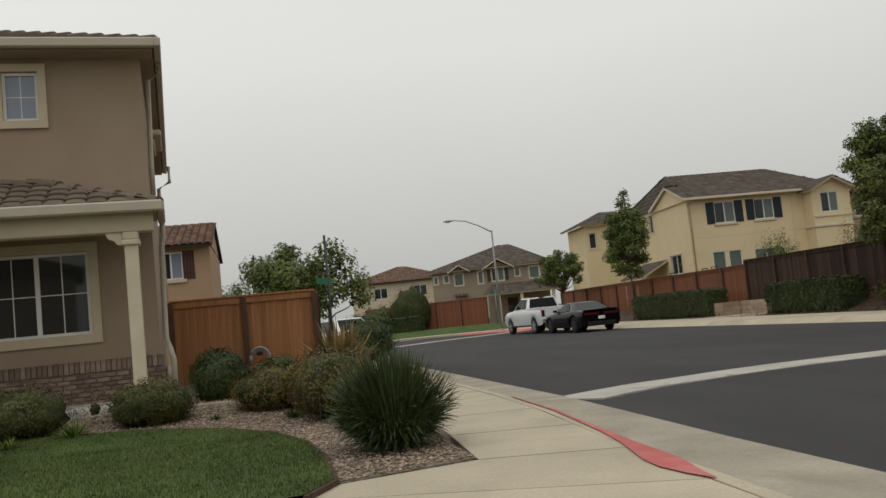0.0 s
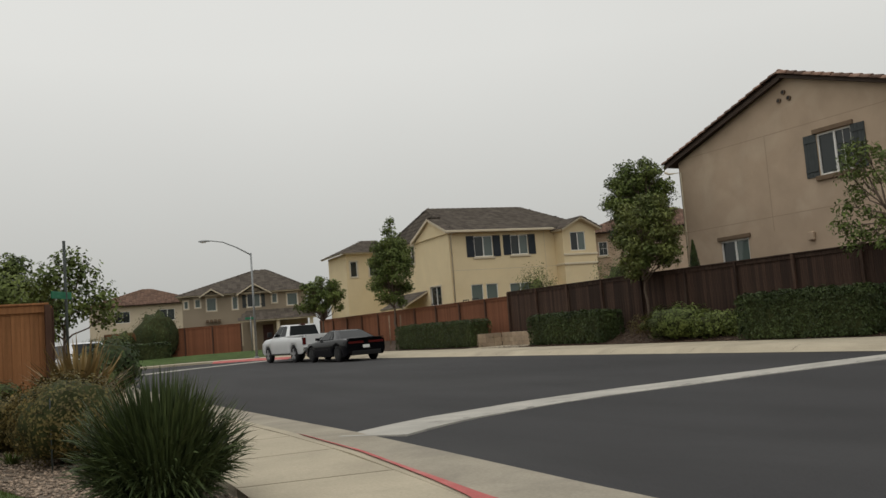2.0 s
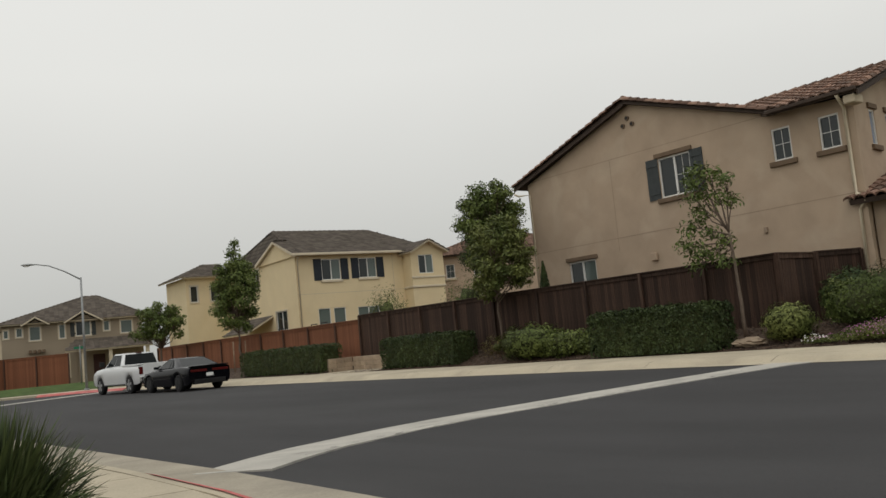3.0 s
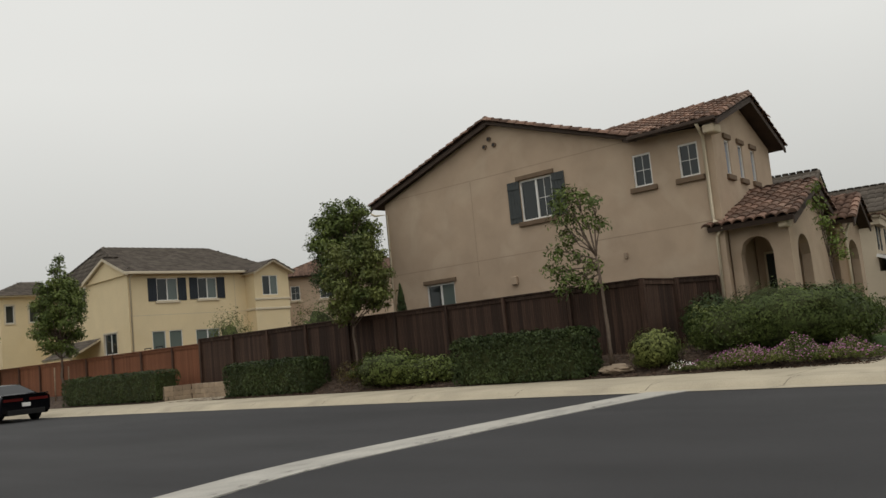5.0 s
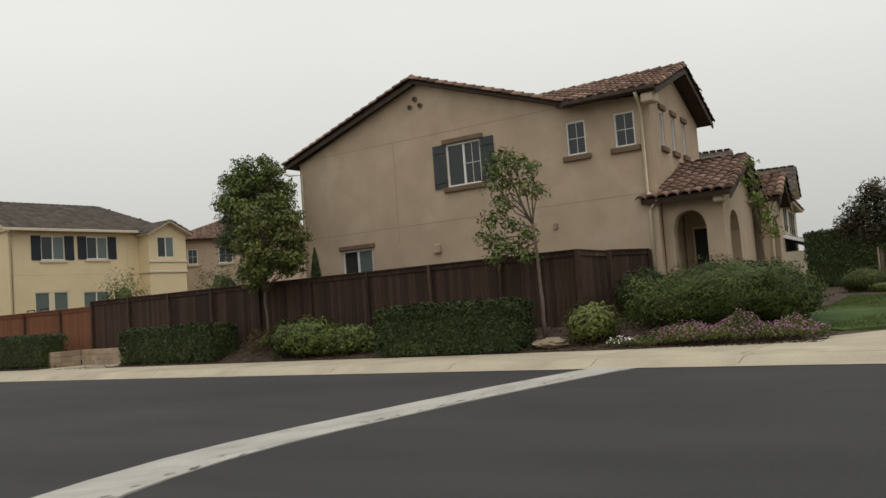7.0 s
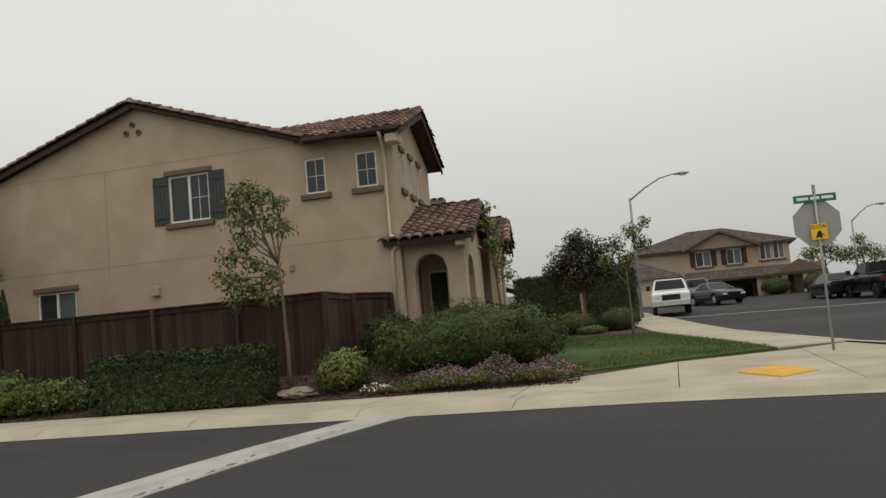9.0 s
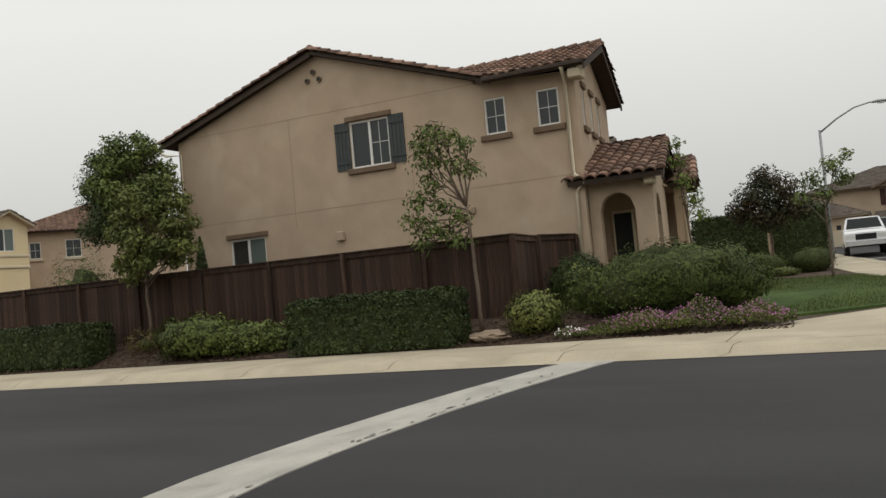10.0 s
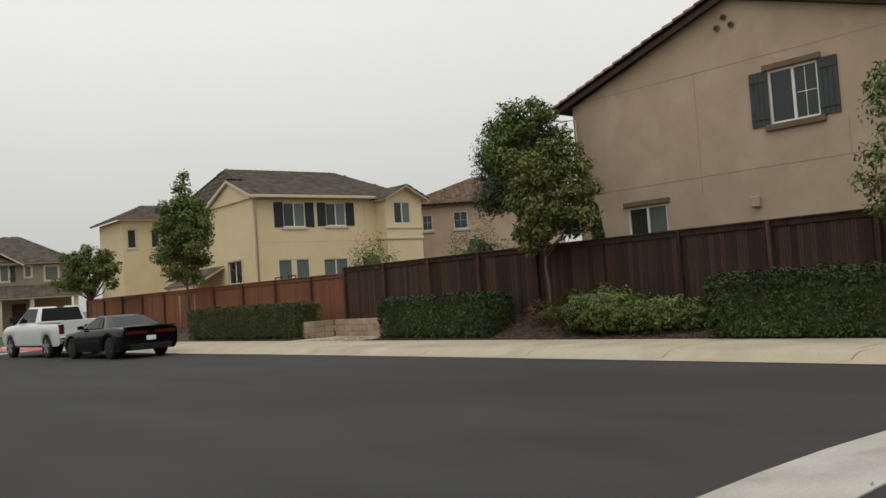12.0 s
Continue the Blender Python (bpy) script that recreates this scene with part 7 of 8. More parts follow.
tree("back_tree", 26.2, 31.0, 0.7, "dark evergreen tree behind the fence", 3.0, 0.12,
     [(0.0, 0.4, 5.6, 1.1), (0.3, 1.3, 5.0, 0.9), (0.0, -0.6, 5.2, 1.0), (0.2, 0.2, 4.2, 1.2), (0.0, 1.2, 3.9, 0.8)], LEAF_DARK, 1600, 0.10, 23, 2.2)
tree("street_tree", 21.6, 47.0, 0.35, "upright street tree before the redwood fence", 2.6, 0.08,
     crown(247, (0.0, 0.1, 4.3), (1.05, 1.35, 2.0), 44, 0.62, 0.4) + [(0, 0.1, 6.5, 0.45), (0.1, 0.0, 7.0, 0.32)], LEAF_TREE, 520, 0.15, 24, 2.2, stakes=True)
tree("garden_tree", 20.6, 56.0, 0.4, "rounded green tree at the fence's far end", 1.8, 0.1,
     crown(256, (0.0, 0.0, 3.3), (1.5, 1.5, 1.4), 30, 0.6), LEAF_TREE, 420, 0.17, 25, 2.2)
for x, y, z, rx, ry, h, m, s in ((26.0, 39.2, 0.7, 0.9, 1.1, 2.9, LEAF_OLIVE, 31), (27.3, 34.3, 0.7, 1.2, 1.4, 2.9, LEAF_TREE, 32)):
    bush("garden_shrub", x, y, z, rx, ry, h, m, "loose garden shrub rising above the fence", 5000, 0.10, s, 0.5, 2.2, "shrubs behind the fence", core_size=0.6)
cone = thing("conifer", 24.4, 26.3, 0.7, "small dark cone-shaped conifer beside the house", "tree")
rng = np.random.default_rng(41)
k = 2500
u, an = rng.random(k), rng.uniform(0, 2 * math.pi, k)
rr = 0.45 * (1 - u) ** 0.8 * rng.uniform(0.75, 1.0, k)
leaves(np.stack([rr * np.cos(an), rr * np.sin(an), 0.2 + 2.75 * u], 1), np.stack([np.cos(an), np.sin(an), 0.4 + 0 * an], 1), 0.09, LEAF_DARK, "foliage", cone, 41, -0.4, 2.6)
bm = bmesh.new()
tube(bm, [(0, 0, 0), (0, 0, 1.4), (0, 0, 2.7)], [0.33, 0.22, 0.03], 10)
# tapered core in the dark colour that stands for shade within the cone
part("trunk", bm, SHADE_CORE, cone)

# ---- front garden ----
def strap_plant(x, y, z, r, h, count, material, label, seed, width=0.016, spread=1.0, name="strap_leaf_clump"):
    """A clump of long narrow arching leaves from one crown."""
    rng = np.random.default_rng(seed)
    t = thing(name, x, y, z, label, "plant")
    vs, fs = [], []
    for i in range(count):
        an, tilt = rng.uniform(0, 2 * math.pi), rng.random() ** 0.55 * spread * 1.06
        d = np.array((math.cos(an), math.sin(an)))
        side = np.array((-d[1], d[0]))
        length, w = h * rng.uniform(0.8, 1.15), width * rng.uniform(0.7, 1.3)
        b = d * rng.uniform(0, 0.22) * r
        foot = rng.uniform(0, 0.3) * h * min(1.0, tilt)
        o = len(vs)
        for k, s in enumerate((0, 0.35, 0.7, 1.0)):
            out = r * tilt * (s ** 1.25)
            up = length * (s * math.sqrt(max(0.02, 1 - (tilt * 0.9) ** 2)) - 0.10 * tilt * s * s)
            ww = w * (1.0, 1.1, 0.75, 0.05)[k]
            for q in (-1, 1):
                p = b + d * out + side * ww * q
                vs.append((p[0], p[1], max(0.01, foot + up - 0.12 * h * (tilt * s) ** 2)))
            if k:
                fs.append((o + 2 * k - 2, o + 2 * k - 1, o + 2 * k + 1, o + 2 * k))
    raw("foliage", vs, fs, material, t)
    # dark lump painting the shade at the heart of the clump
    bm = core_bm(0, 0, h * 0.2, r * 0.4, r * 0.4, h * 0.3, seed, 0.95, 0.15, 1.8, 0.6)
    part("crown_base", bm, SHADE_CORE, t, "dark core coloured like the shade between leaf bases", True)
    return t



def leaf_ball(x, y, z, r, h, count, label, seed, width=0.011):
    """A full rounded clump: stiff narrow leaves radiating from a low crown to a ball reaching the ground."""
    rng = np.random.default_rng(seed)
    t = thing("strap_leaf_clump", x, y, z, label, "plant")
    vs, fs = [], []
    for i in range(count):
        an, c = rng.uniform(0, 2 * math.pi), rng.uniform(-1.0, 1.0)
        s = math.sqrt(max(0.25, 1 - c * c)) if c < 0 else math.sqrt(1 - c * c)
        k = rng.uniform(0.66, 1.12)
        d, side = np.array((math.cos(an), math.sin(an), 0)), np.array((-math.sin(an), math.cos(an), 0))
        tip = d * s * r * k + np.array((0, 0, h * 0.42 + h * 0.58 * c * k * (1.0 if c > 0 else 0.75)))
        root = d * r * 0.55 * s * rng.uniform(0.2, 1.0) + np.array((0, 0, h * rng.uniform(0.02, 0.25)))
        w = width * rng.uniform(0.7, 1.3)
        tw = side * math.cos(0.7) + np.array((0, 0, math.sin(0.7) * rng.uniform(-1, 1)))
        o = len(vs)
        for j, f in enumerate((0.25, 0.6, 0.85, 1.0)):
            p = root + (tip - root) * f + np.array((0, 0, 0.22 * h * f * (1 - f) * (0.4 + s)))
            for q in (-1, 1):
                v = p + tw * w * q * (0.9, 1.1, 0.8, 0.06)[j]
                vs.append((v[0], v[1], max(0.01, v[2])))
            if j:
                fs.append((o + 2 * j - 2, o + 2 * j - 1, o + 2 * j + 1, o + 2 * j))
    raw("foliage", vs, fs, LEAF_STRAP, t)
    # dark lump painting the shade deep in the ball of leaves
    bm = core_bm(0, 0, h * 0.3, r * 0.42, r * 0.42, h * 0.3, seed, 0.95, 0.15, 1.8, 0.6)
    part("crown_base", bm, SHADE_CORE, t, "dark core coloured like the shade between leaf bases", True)
    return t


leaf_ball(2.12, 8.35, 0.07, 0.62, 0.97, 3900, "large rounded clump of dark strap leaves by the walk", 51, 0.0075)
leaf_ball(-2.75, 10.9, 0.12, 0.64, 1.15, 3200, "tall clump of dark green strap leaves", 52)
strap_plant(2.2, 14.6, 0.2, 0.85, 1.15, 170, LEAF_BRONZE, "bronze and green spiky flax plant", 53, 0.028, 0.9, "flax_plant")
strap_plant(-1.45, 12.35, 0.12, 0.3, 0.3, 120, LEAF_LIME, "small yellow-green grassy tuft in gravel", 54, 0.01)
strap_plant(-2.1, 11.9, 0.12, 0.22, 0.2, 90, LEAF_LIME, "small green grassy tuft in gravel", 55, 0.009)
strap_plant(0.3, 12.6, 0.14, 0.15, 0.13, 60, LEAF_SHRUB, "tiny green tuft in gravel", 56, 0.008)
strap_plant(1.3, 12.0, 0.12, 0.2, 0.16, 80, LEAF_SHRUB, "tiny green tuft in gravel", 57, 0.008)
strap_plant(23.0, 13.4, 0.5, 0.45, 0.7, 90, LEAF_LIME, "pale spiky plant beside the mounded shrub", 58, 0.02)
bush("round_shrub", -0.55, 12.95, 0.16, 0.58, 0.55, 0.66, LEAF_GARDEN, "low rounded shrub in the gravel bed", 9000, 0.035, 61, 0.15, 1.7)
bush("round_shrub", -2.25, 12.85, 0.18, 0.72, 0.6, 0.72, LEAF_GARDEN, "low spreading dark green shrub below the window", 9000, 0.035, 62, 0.2, 1.7, lobes=((-0.75, -0.1, 0.5, 0.5, 0.6),))
bush("box_shrub", 0.28, 14.6, 0.3, 0.45, 0.45, 0.82, LEAF_HEDGE, "clipped dark glossy shrub before the cedar fence", 9000, 0.04, 63, 0.12, 1.7)
bush("round_shrub", 1.1, 13.1, 0.14, 0.6, 0.55, 0.72, LEAF_RUST, "rounded russet-green shrub in the gravel bed", 10000, 0.035, 64, 0.16, 1.7)
bush("round_shrub", 1.85, 11.6, 0.12, 0.55, 0.6, 0.9, LEAF_RUST, "rounded russet shrub behind the strap-leaf clump", 11000, 0.035, 65, 0.18, 1.7, lobes=((-0.1, 0.9, 0.55, 0.55, 0.85),))
bush("small_shrub", 1.2, 15.4, 0.3, 0.45, 0.45, 0.6, LEAF_SHRUB, "small green shrub at the foot of the fence", 2000, 0.05, 66, 0.2, 1.7)
bush("small_shrub", 2.45, 16.6, 0.2, 0.55, 0.7, 0.95, LEAF_SHRUB, "leafy green shrub beside the cedar fence", 2200, 0.06, 67, 0.25, 1.8)
bush("twiggy_shrub", -1.35, 13.3, 0.2, 0.25, 0.25, 0.6, LEAF_RUST, "thin dry flower stalks by the brick", 260, 0.04, 68, 0.3, 2.5, core_size=0.25)
tree("garden_tree", 2.75, 24.0, 0.1, "slim open tree with rounded leaves behind the fence", 1.7, 0.05,
     [(-0.2, 0, 2.9, 0.6), (0.4, 0.2, 3.0, 0.55), (-0.6, 0.2, 2.5, 0.5), (0.7, 0, 2.4, 0.55), (0.1, -0.2, 2.2, 0.6), (0.9, 0.2, 2.0, 0.45), (-0.5, 0, 1.9, 0.5), (0.2, 0, 3.3, 0.35)], LEAF_TREE, 420, 0.11, 71, 1.5)
tree("garden_tree", 1.9, 36.0, 0.2, "broad dark evergreen tree beyond the side fence", 1.6, 0.12,
     [(0, 0, 3.3, 1.2), (-0.9, 0, 3.6, 0.8), (1.0, 0, 3.0, 1.0), (0.2, 0, 4.2, 0.6), (-0.6, 0, 2.4, 1.0), (0.8, 0, 2.2, 1.0)], LEAF_TREE, 800, 0.15, 72, 2.0)
tree("garden_tree", -7.6, -11.0, 0.1, "round dark tree across the drive, mirrored in a window", 2.2, 0.13,
     crown(272, (0.0, 0.0, 4.0), (1.9, 1.7, 1.6), 34, 0.7), LEAF_DARK, 420, 0.2, 74, 2.0)
tree("palm_like_tree", -0.9, 60.0, 0.2, "distant feathery tree by the peach house", 3.2, 0.12, [(0, 0, 3.8, 1.0), (0.5, 0, 4.3, 0.7), (-0.6, 0, 3.6, 0.7)], LEAF_OLIVE, 160, 0.25, 73, 3.5)
for x, y, z, rx, ry, h, s in ((4.4, 30.0, 0.0, 0.9, 1.4, 1.5, 74), (9.5, 74.0, 0.3, 2.5, 2.0, 2.1, 75), (13.6, 76.0, 0.4, 1.9, 1.6, 4.0, 76), (11.3, 79.0, 0.3, 1.4, 1.4, 2.6, 77), (7.0, 70.0, 0.2, 2.0, 2.0, 1.7, 78)):
    bush("garden_shrub", x, y, z, rx, ry, h, LEAF_DARK if s != 77 else LEAF_OLIVE, "dense dark green shrub near the crossing", 1800, 0.16, s, 0.25, 2.0, "shrubs round the crossing")
hedge(10.6, 68.5, 0.15, 5.2, 1.6, 1.5, "clipped dark hedge across the junction", LEAF_HEDGE, 79, 120, 0.14)

# ---- planting past the porch ----
hedge(44.5, 11.95, 1.0, 1.6, 5.6, 2.5, "tall dark hedge screening the next garden", LEAF_DARK, 81, 220, 0.11)
bush("clipped_shrub", 38.2, 11.5, 0.74, 0.75, 1.0, 0.95, LEAF_SHRUB, "low clipped green shrub on the lawn's edge", 1800, 0.08, 82, 0.1, 1.8, "clipped shrubs by the lawn")
bush("clipped_shrub", 38.8, 9.75, 0.74, 0.8, 0.85, 1.0, LEAF_SHRUB, "low clipped green shrub on the lawn's edge", 1800, 0.08, 83, 0.1, 1.8, "clipped shrubs by the lawn")
bush("clipped_shrub", 37.4, 10.7, 0.7, 0.5, 0.6, 0.4, LEAF_OLIVE, "very low grey-green shrub on the lawn's edge", 700, 0.08, 84, 0.15, 1.8, "clipped shrubs by the lawn")
bush("clipped_shrub", 47.0, 13.5, 0.95, 0.6, 2.0, 0.6, LEAF_SHRUB, "low hedge by the drive", 900, 0.1, 85, 0.1, 1.8)
tree("plum_tree", 40.8, 11.2, 0.75, "dark reddish-leaved young tree with two stakes", 2.0, 0.05,
     [(0, 0.5, 3.2, 0.85), (0, -0.6, 3.3, 0.85), (0.2, 0.1, 3.9, 0.7), (0, 1.1, 2.7, 0.65), (0, -1.1, 2.6, 0.65), (0, 0, 2.4, 0.85)], leaf_mat("plum_leaf", (0.025, 0.04, 0.016), (0.065, 0.045, 0.022), 0.4), 700, 0.14, 86, 2.0, stakes=True)
tree("young_tree", 33.6, 8.98, 0.58, "thin young tree with tufted bright leaves", 2.3, 0.045,
     [(0, -0.3, 3.6, 0.42), (0, 0.35, 3.2, 0.42), (0.1, -0.6, 3.2, 0.36), (0, 0.7, 2.7, 0.34), (0, 0, 2.7, 0.36), (0, -0.75, 3.9, 0.25)], LEAF_YOUNG, 420, 0.14, 87, 2.4)
tree("young_tree", 27.1, 12.15, 0.6, "young tree with hanging lime leaves before the arches", 2.1, 0.04,
     [(0, 0.1, 3.1, 0.36), (0.1, -0.1, 2.6, 0.36), (-0.1, 0.2, 3.6, 0.32), (0, -0.25, 2.2, 0.3), (0, 0.2, 4.1, 0.25)], LEAF_LIME, 330, 0.13, 88, 2.6, (0, 0.1))
tree("young_tree", 57.5, 10.8, 1.3, "young light green tree by the white pickup", 1.8, 0.05, [(0, 0, 2.6, 0.6), (0, 0.5, 2.2, 0.5), (0, -0.5, 3.0, 0.5)], LEAF_YOUNG, 400, 0.16, 89, 2.2)
for x, y, h, s in ((70, -2.5, 1.5, 91), (73, 0.0, 1.4, 92), (71, 6.5, 1.5, 93), (74.5, 3.2, 1.2, 94)):
    bush("garden_shrub", x, y, rise(x, y), 1.0, 1.2, h, LEAF_DARK if s % 2 else LEAF_SHRUB, "rounded shrub before the hill house", 500, 0.16, s, 0.15, 2.0, "shrubs of the hill house")
for x, y, h, s in ((88, -6, 4.5, 95), (92, -10, 4.0, 96), (84, -16, 6.0, 97)):
    tree("far_tree", x, y, rise(x, y), "distant hazy tree behind the rooftops", h * 0.4, 0.14, [(0, 0, h * 0.75, 1.2), (0.2, 1.2, h * 0.65, 1.0), (0, -1.2, h * 0.6, 1.0), (0, 0.3, h, 0.7)], LEAF_OLIVE, 130, 0.25, s, 2.0, group="far trees")

# ---- pavement slabs, laid with open joints ----
def slab_piece(name, pts, zf, parent, material, thick=0.08, gap=0.013):
    c = Vector((sum(p[0] for p in pts) / len(pts), sum(p[1] for p in pts) / len(pts)))
    bm = bmesh.new()
    q = []
    for p in pts:
        d = (Vector(p) - c)
        d = Vector(p) - d.normalized() * gap * 1.4
        q.append((d.x, d.y, zf(d.x, d.y)))
    prism(bm, q, (0, 0, -thick))
    return part(name, bm, material, parent)


def bed_edge(y):
    return float(np.interp(y, [7.25, 9.6, 12, 45], [2.62, 2.75, 2.8, 3.2]))


walk_near = thing("pavement", 0, 0, 0, "pale beige concrete walkway slabs with scored joints", "pavement", kind="structure")
ys = [7.25, 8.7, 10.2, 11.7, 13.2, 14.7, 16.2, 17.7, 19.2, 20.7, 22.2, 23.7, 25.2, 26.7, 28.2, 29.7, 31.5, 33.5, 35.5, 38, 41, 45]
for a, b in zip(ys, ys[1:]):
    slab_piece("slab", [(bed_edge(a), a), (edge_x(a) - 0.97, a - 0.25), (edge_x(b) - 0.97, b - 0.25), (bed_edge(b), b)], walk_z, walk_near, CONCRETE)
corner = [(1.45, 6.88), (2.62, 7.25), (edge_x(7) - 0.97, 7.0), (edge_x(5.6) - 0.97, 5.6), (1.2, 6.42)]
slab_piece("slab", corner, walk_z, walk_near, CONCRETE)
ys = [6.42, 4.9, 3.4, 1.9, 0.4, -1.5, -4, -8]
for a, b in zip(ys, ys[1:]):
    a2, b2 = (5.6 if a == 6.42 else a - 0.5), b - 0.5
    slab_piece("slab", [(1.2, a), (edge_x(a2) - 0.97, a2), (edge_x(b2) - 0.97, b2), (1.2, b)], walk_z, walk_near, CONCRETE)
    slab_piece("slab", [(-2.2, a - 0.2), (1.2, a), (1.2, b), (-2.2, b - 0.2)], lambda x, y: 0.11, walk_near, CONCRETE)
    slab_piece("slab", [(-8, a - 0.4), (-2.2, a - 0.2), (-2.2, b - 0.2), (-8, b - 0.4)], lambda x, y: 0.11, walk_near, CONCRETE)
bm = bmesh.new()
prism(bm, [(-0.6, 14.55, 0.0), (1.6, 14.0, 0.0), (1.6, 13.6, 0.0), (-0.6, 14.1, 0.0)], (0, 0, 0.33))
tagged(part("garden_path", bm, CONCRETE), "short pale concrete path crossing the bed", "path", kind="structure")

walk_far = thing("pavement_far", 0, 0, 0, "pale concrete pavement slabs along the far curb", "pavement", kind="structure")
ys = [4.9, 7.6, 10.4, 13.2, 16.5, 19.85, 23.2, 26.5, 29.8, 33.1, 36.4, 39.7, 43.0, 46.5, 52]
for a, b in zip(ys, ys[1:]):
    back = lambda y: float(np.interp(y, [4.9, 7.6, 9.0, 10.4, 12.5], [24.3, 23.2, 22.6, 20.6, 20.05]))
    slab_piece("slab", [(far_x(a) + 0.93, a), (back(a), a), (back(b), b), (far_x(b) + 0.93, b)], lambda x, y: 0.142 + rise(x, y) * 0.9, walk_far, CONCRETE)
slab_piece("slab", [(17.3, 2.6), (19.0, 1.8), (25.0, 3.8), (24.3, 4.9), (17.2, 4.9)], lambda x, y: 0.142 + rise(x, y) * 0.95, walk_far, CONCRETE)
for (x0, y0), (x1, y1) in zip(fedge[3:], fedge[4:]):
    slab_piece("slab", [(x0 - 0.28, y0 + 0.9), (x1 - 0.28, y1 + 0.9), (x1 - 0.7, y1 + 2.5), (x0 - 0.7, y0 + 2.5)], lambda x, y: 0.145 + rise(x, y), walk_far, CONCRETE)
# dark weathered crack lines down the far kerb at the slab joints
slab_piece("slab", [(20.06, 32.2), (21.88, 32.2), (21.88, 36.2), (20.06, 36.2)], lambda x, y: 0.15, walk_far, CONCRETE)
cracks = bmesh.new()
for y in ys[2:11]:
    x = far_x(y)
    for (s0, h0), (s1, h1) in zip([(0.0, 0.010), (0.42, 0.016), (0.56, 0.10), (0.66, 0.13)], [(0.42, 0.016), (0.56, 0.10), (0.66, 0.13), (0.95, 0.14)]):
        w = 0.007
        cracks.faces.new([cracks.verts.new(p) for p in ((x + s0, y - w - s0 * 0.25, h0 + 0.005), (x + s1, y - w - s1 * 0.25, h1 + 0.005), (x + s1, y + w - s1 * 0.25, h1 + 0.005), (x + s0, y + w - s0 * 0.25, h0 + 0.005))])
bmesh.ops.recalc_face_normals(cracks, faces=cracks.faces[:])
tagged(part("curb_joint", cracks, CONCRETE_JOINT), "dark open joints across the pale curb", "joint", kind="structure")
bm = bmesh.new()
pc = [Vector((x, y, 0.178 + 0.019 * (x - 18.18))) for x, y in ((19.54, 6.59), (20.3, 5.84), (18.96, 5.31), (18.18, 5.98))]
prism(bm, pc, (0, 0, -0.05))
pad = tagged(part("tactile_pad", bm, YELLOW_PAD), "yellow tactile warning pad set into the ramp", "paving", kind="structure")
bm = bmesh.new()
for i in range(11):
    for j in range(18):
        q = pc[0].lerp(pc[1], (i + 0.7) / 11.4).lerp(pc[3].lerp(pc[2], (i + 0.7) / 11.4), (j + 0.7) / 18.4)
        tube(bm, [q - Vector((0, 0, 0.002)), q + Vector((0, 0, 0.006))], [0.022, 0.014], 6)
tagged(part("dome_field", bm, YELLOW_PAD, pad), kind="stuff")
# concrete bed under the corner slabs
bm = bmesh.new()
prism(bm, [(x, y, 0.115 + rise(x, y) * 0.9) for x, y in ((19.5, 2.6), (25.0, 3.7), (27.5, 5.0), (24.6, 7.0), (20.5, 7.4))], (0, 0, -0.1))
tagged(part("pavement_bed", bm, CONCRETE), "pale concrete bed under the corner slabs", "pavement", kind="structure")
# far junction: pavement, grass verge and red kerb
ribbon("pavement_junction", [(7.0, 63.0, 0.12), (13.0, 64.0, 0.12), (18.5, 60.5, 0.12), (19.5, 56, 0.12)], [(7.0, 60.5, 0.12), (12.5, 61.0, 0.12), (16.2, 58.5, 0.12), (17.6, 53, 0.12)], CONCRETE, "pale pavement curving round the junction", "pavement", 0.12)
ribbon("verge", [(10.0, 66.5, 0.5), (15.0, 68.5, 0.55), (21.0, 66.5, 0.55)], [(10.0, 63.6, 0.14), (13.5, 64.0, 0.14), (19.0, 60.7, 0.14)], GRASS, "sloping green verge beyond the junction", "grass", 0.1)
ribbon("curb_paint_far", [(14.2, 59.2, 0.135), (16.2, 57.5, 0.135), (17.4, 53.0, 0.135)], [(14.0, 58.9, 0.02), (15.9, 57.2, 0.02), (17.1, 52.9, 0.02)], RED_PAINT, "faded red paint on the far curb", "paint", 0.02)

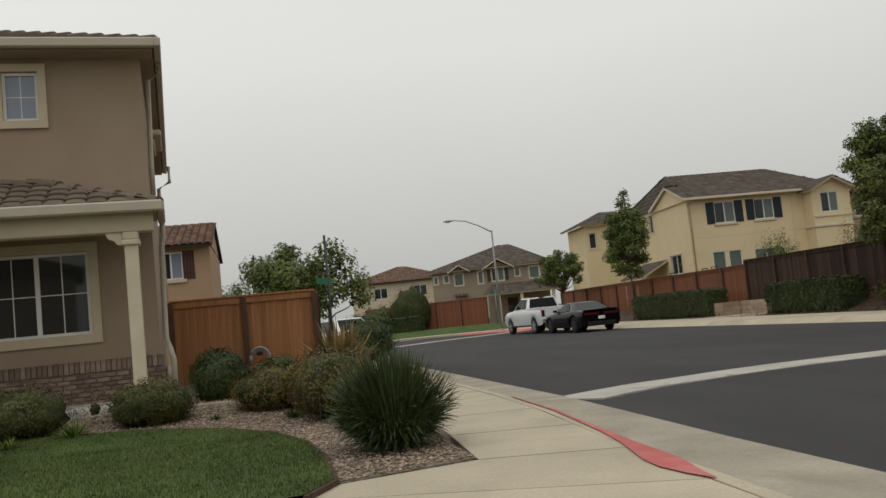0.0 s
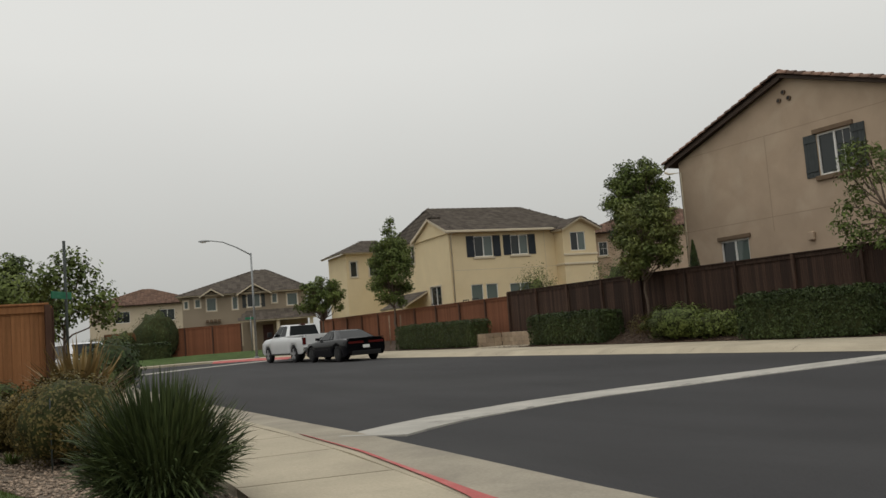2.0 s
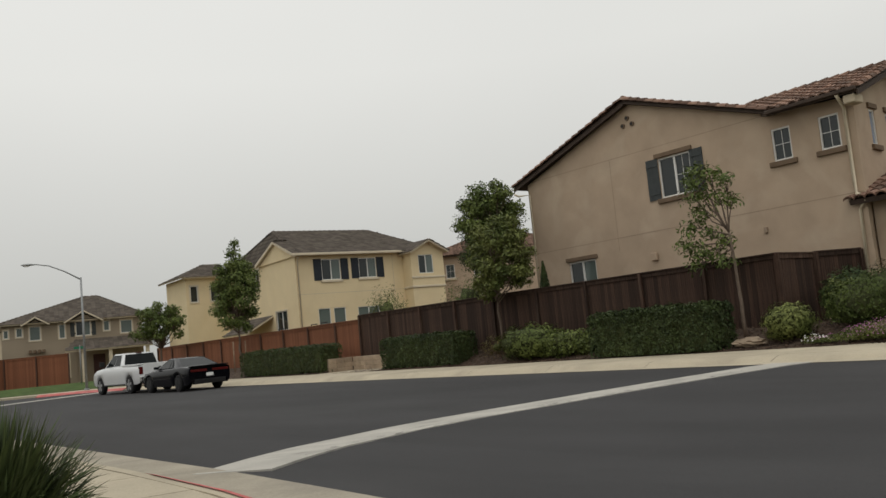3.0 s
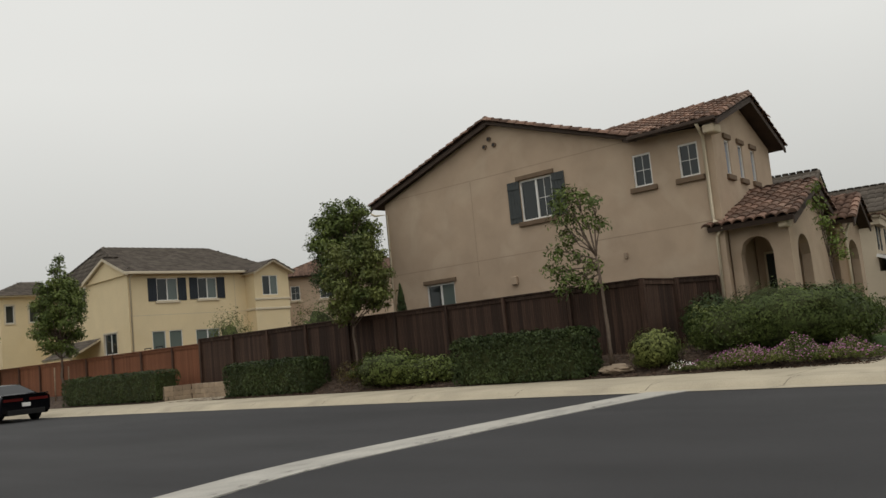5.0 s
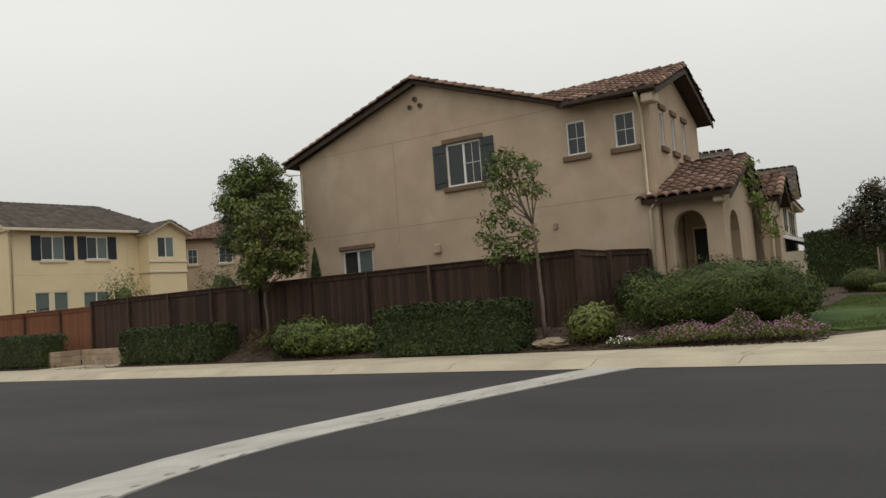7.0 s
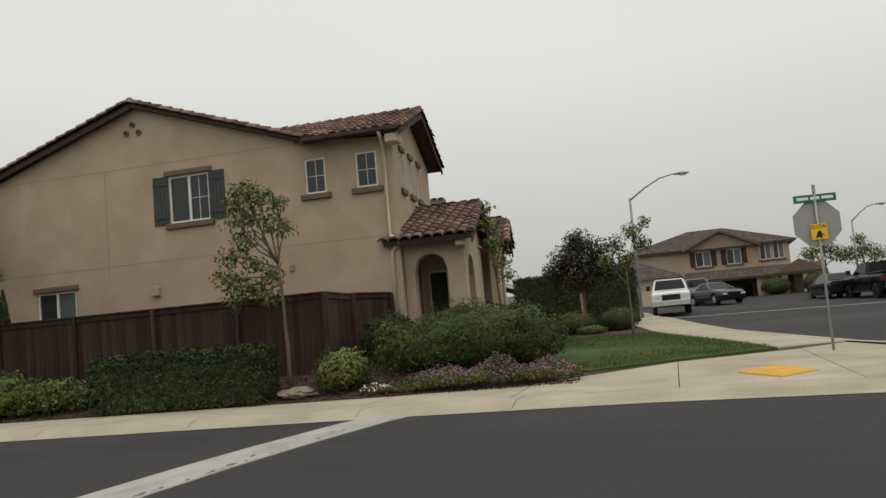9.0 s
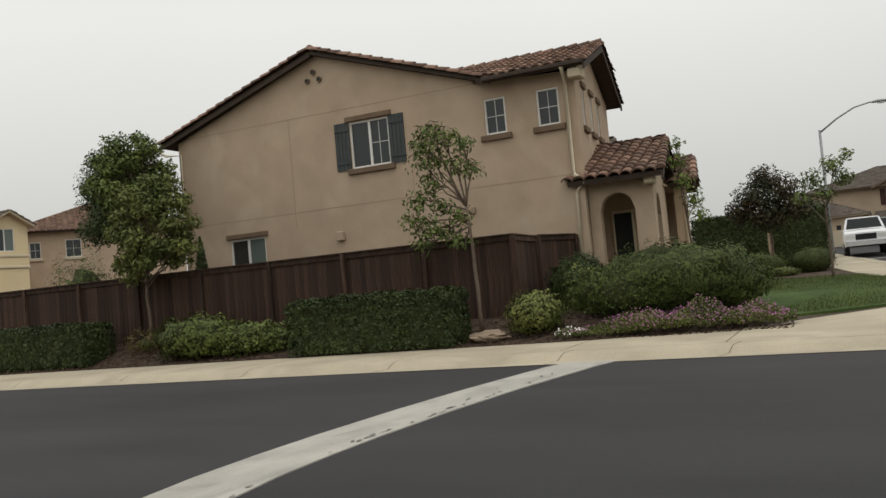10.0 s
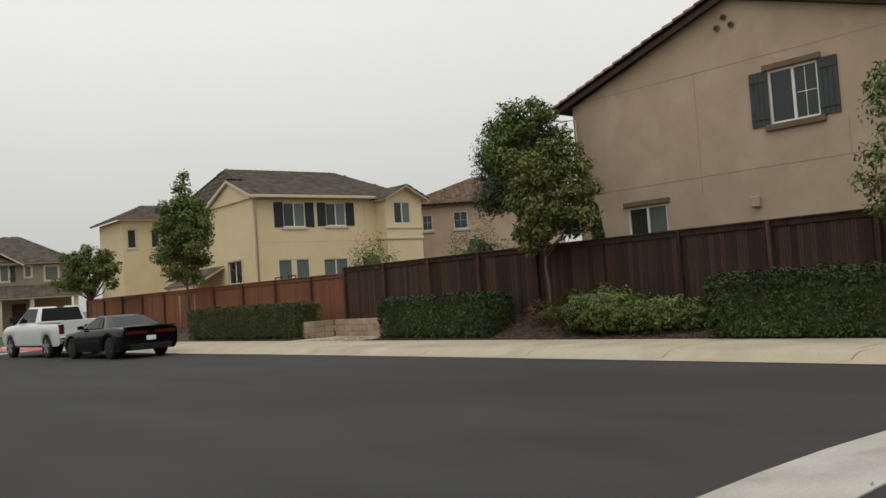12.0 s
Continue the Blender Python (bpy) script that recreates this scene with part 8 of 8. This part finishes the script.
# ---- loose gravel, bark chips and grass blades ----
def scatter(name, count, place, size, material, label, category, seed, squash=0.6):
    """Many small stones or chips in one mesh."""
    rng = np.random.default_rng(seed)
    bm = bmesh.new()
    bmesh.ops.create_icosphere(bm, subdivisions=1, radius=1)
    base = np.array([v.co[:] for v in bm.verts])
    tri = np.array([[v.index for v in f.verts] for f in bm.faces])
    bm.free()
    vs, fs, n = [], [], 0
    while n < count:
        p = place(rng)
        if p is None:
            continue
        s = size * rng.uniform(0.5, 1.5) * np.array((rng.uniform(0.7, 1.4), rng.uniform(0.7, 1.2), squash))
        a = rng.uniform(0, math.pi)
        v = base * s * rng.uniform(0.85, 1.15, base.shape)
        v = np.stack([v[:, 0] * math.cos(a) - v[:, 1] * math.sin(a), v[:, 0] * math.sin(a) + v[:, 1] * math.cos(a), v[:, 2]], 1) + p
        fs.append(tri + len(base) * n)
        vs.append(v)
        n += 1
    ob = raw(name, np.concatenate(vs).tolist(), np.concatenate(fs).tolist(), material, smooth=False)
    return tagged(ob, label, category, kind="stuff")


lawn2_poly = [tuple(p) for p in lawn2]


def gravel_spot(rng):
    x, y = rng.uniform(-4.5, 2.6), 6.9 + 8.0 * rng.random() ** 1.2
    if inside(lawn2_poly, x, y) or (x > 1.4 and y < 6.93 + 0.316 * (x - 1.45)):
        return None
    return np.array((x, y, garden(x, y) + 0.012))


scatter("gravel", 15000, gravel_spot, 0.013, PEBBLE, "loose tan and grey garden gravel", "gravel", 101)


def chip_spot(rng):
    x, y = rng.uniform(20.0, 22.0), rng.uniform(9.5, 35)
    return np.array((x, y, lot_east(x, y) + 0.01))


scatter("bark_chips", 7000, chip_spot, 0.026, CHIP, "loose bark chips over the planting strip", "mulch", 102, 0.35)


def grass(name, count, place, h, seed, label):
    rng = np.random.default_rng(seed)
    vs = []
    while len(vs) < count * 3:
        p = place(rng)
        if p is None:
            continue
        a, l = rng.uniform(0, 2 * math.pi), h * rng.uniform(0.5, 1.3)
        dx, dy = math.cos(a), math.sin(a)
        w = 0.005
        vs += [(p[0] - dy * w, p[1] + dx * w, p[2]), (p[0] + dy * w, p[1] - dx * w, p[2]), (p[0] + dx * l * 0.5 * rng.random(), p[1] + dy * l * 0.5 * rng.random(), p[2] + l)]
    ob = raw(name, vs, [(i, i + 1, i + 2) for i in range(0, len(vs), 3)], BLADE)
    return tagged(ob, label, "grass", kind="stuff")


def lawn_spot(rng):
    x, y = rng.uniform(-5.0, 1.5), 6.0 + 6.6 * rng.random()
    return (x, y, garden(x, y) + 0.045) if inside(lawn2_poly, x, y) else None


grass("grass_blades", 75000, lawn_spot, 0.03, 111, "short mown grass blades of the front lawn")


def lawn_spot_far(rng):
    x, y = rng.uniform(22.5, 35), rng.uniform(5, 11.6)
    return (x, y, lot_east(x, y) + 0.03) if inside(lawn_pts, x, y) else None


grass("grass_blades", 25000, lawn_spot_far, 0.06, 112, "short mown grass blades of the corner lawn")
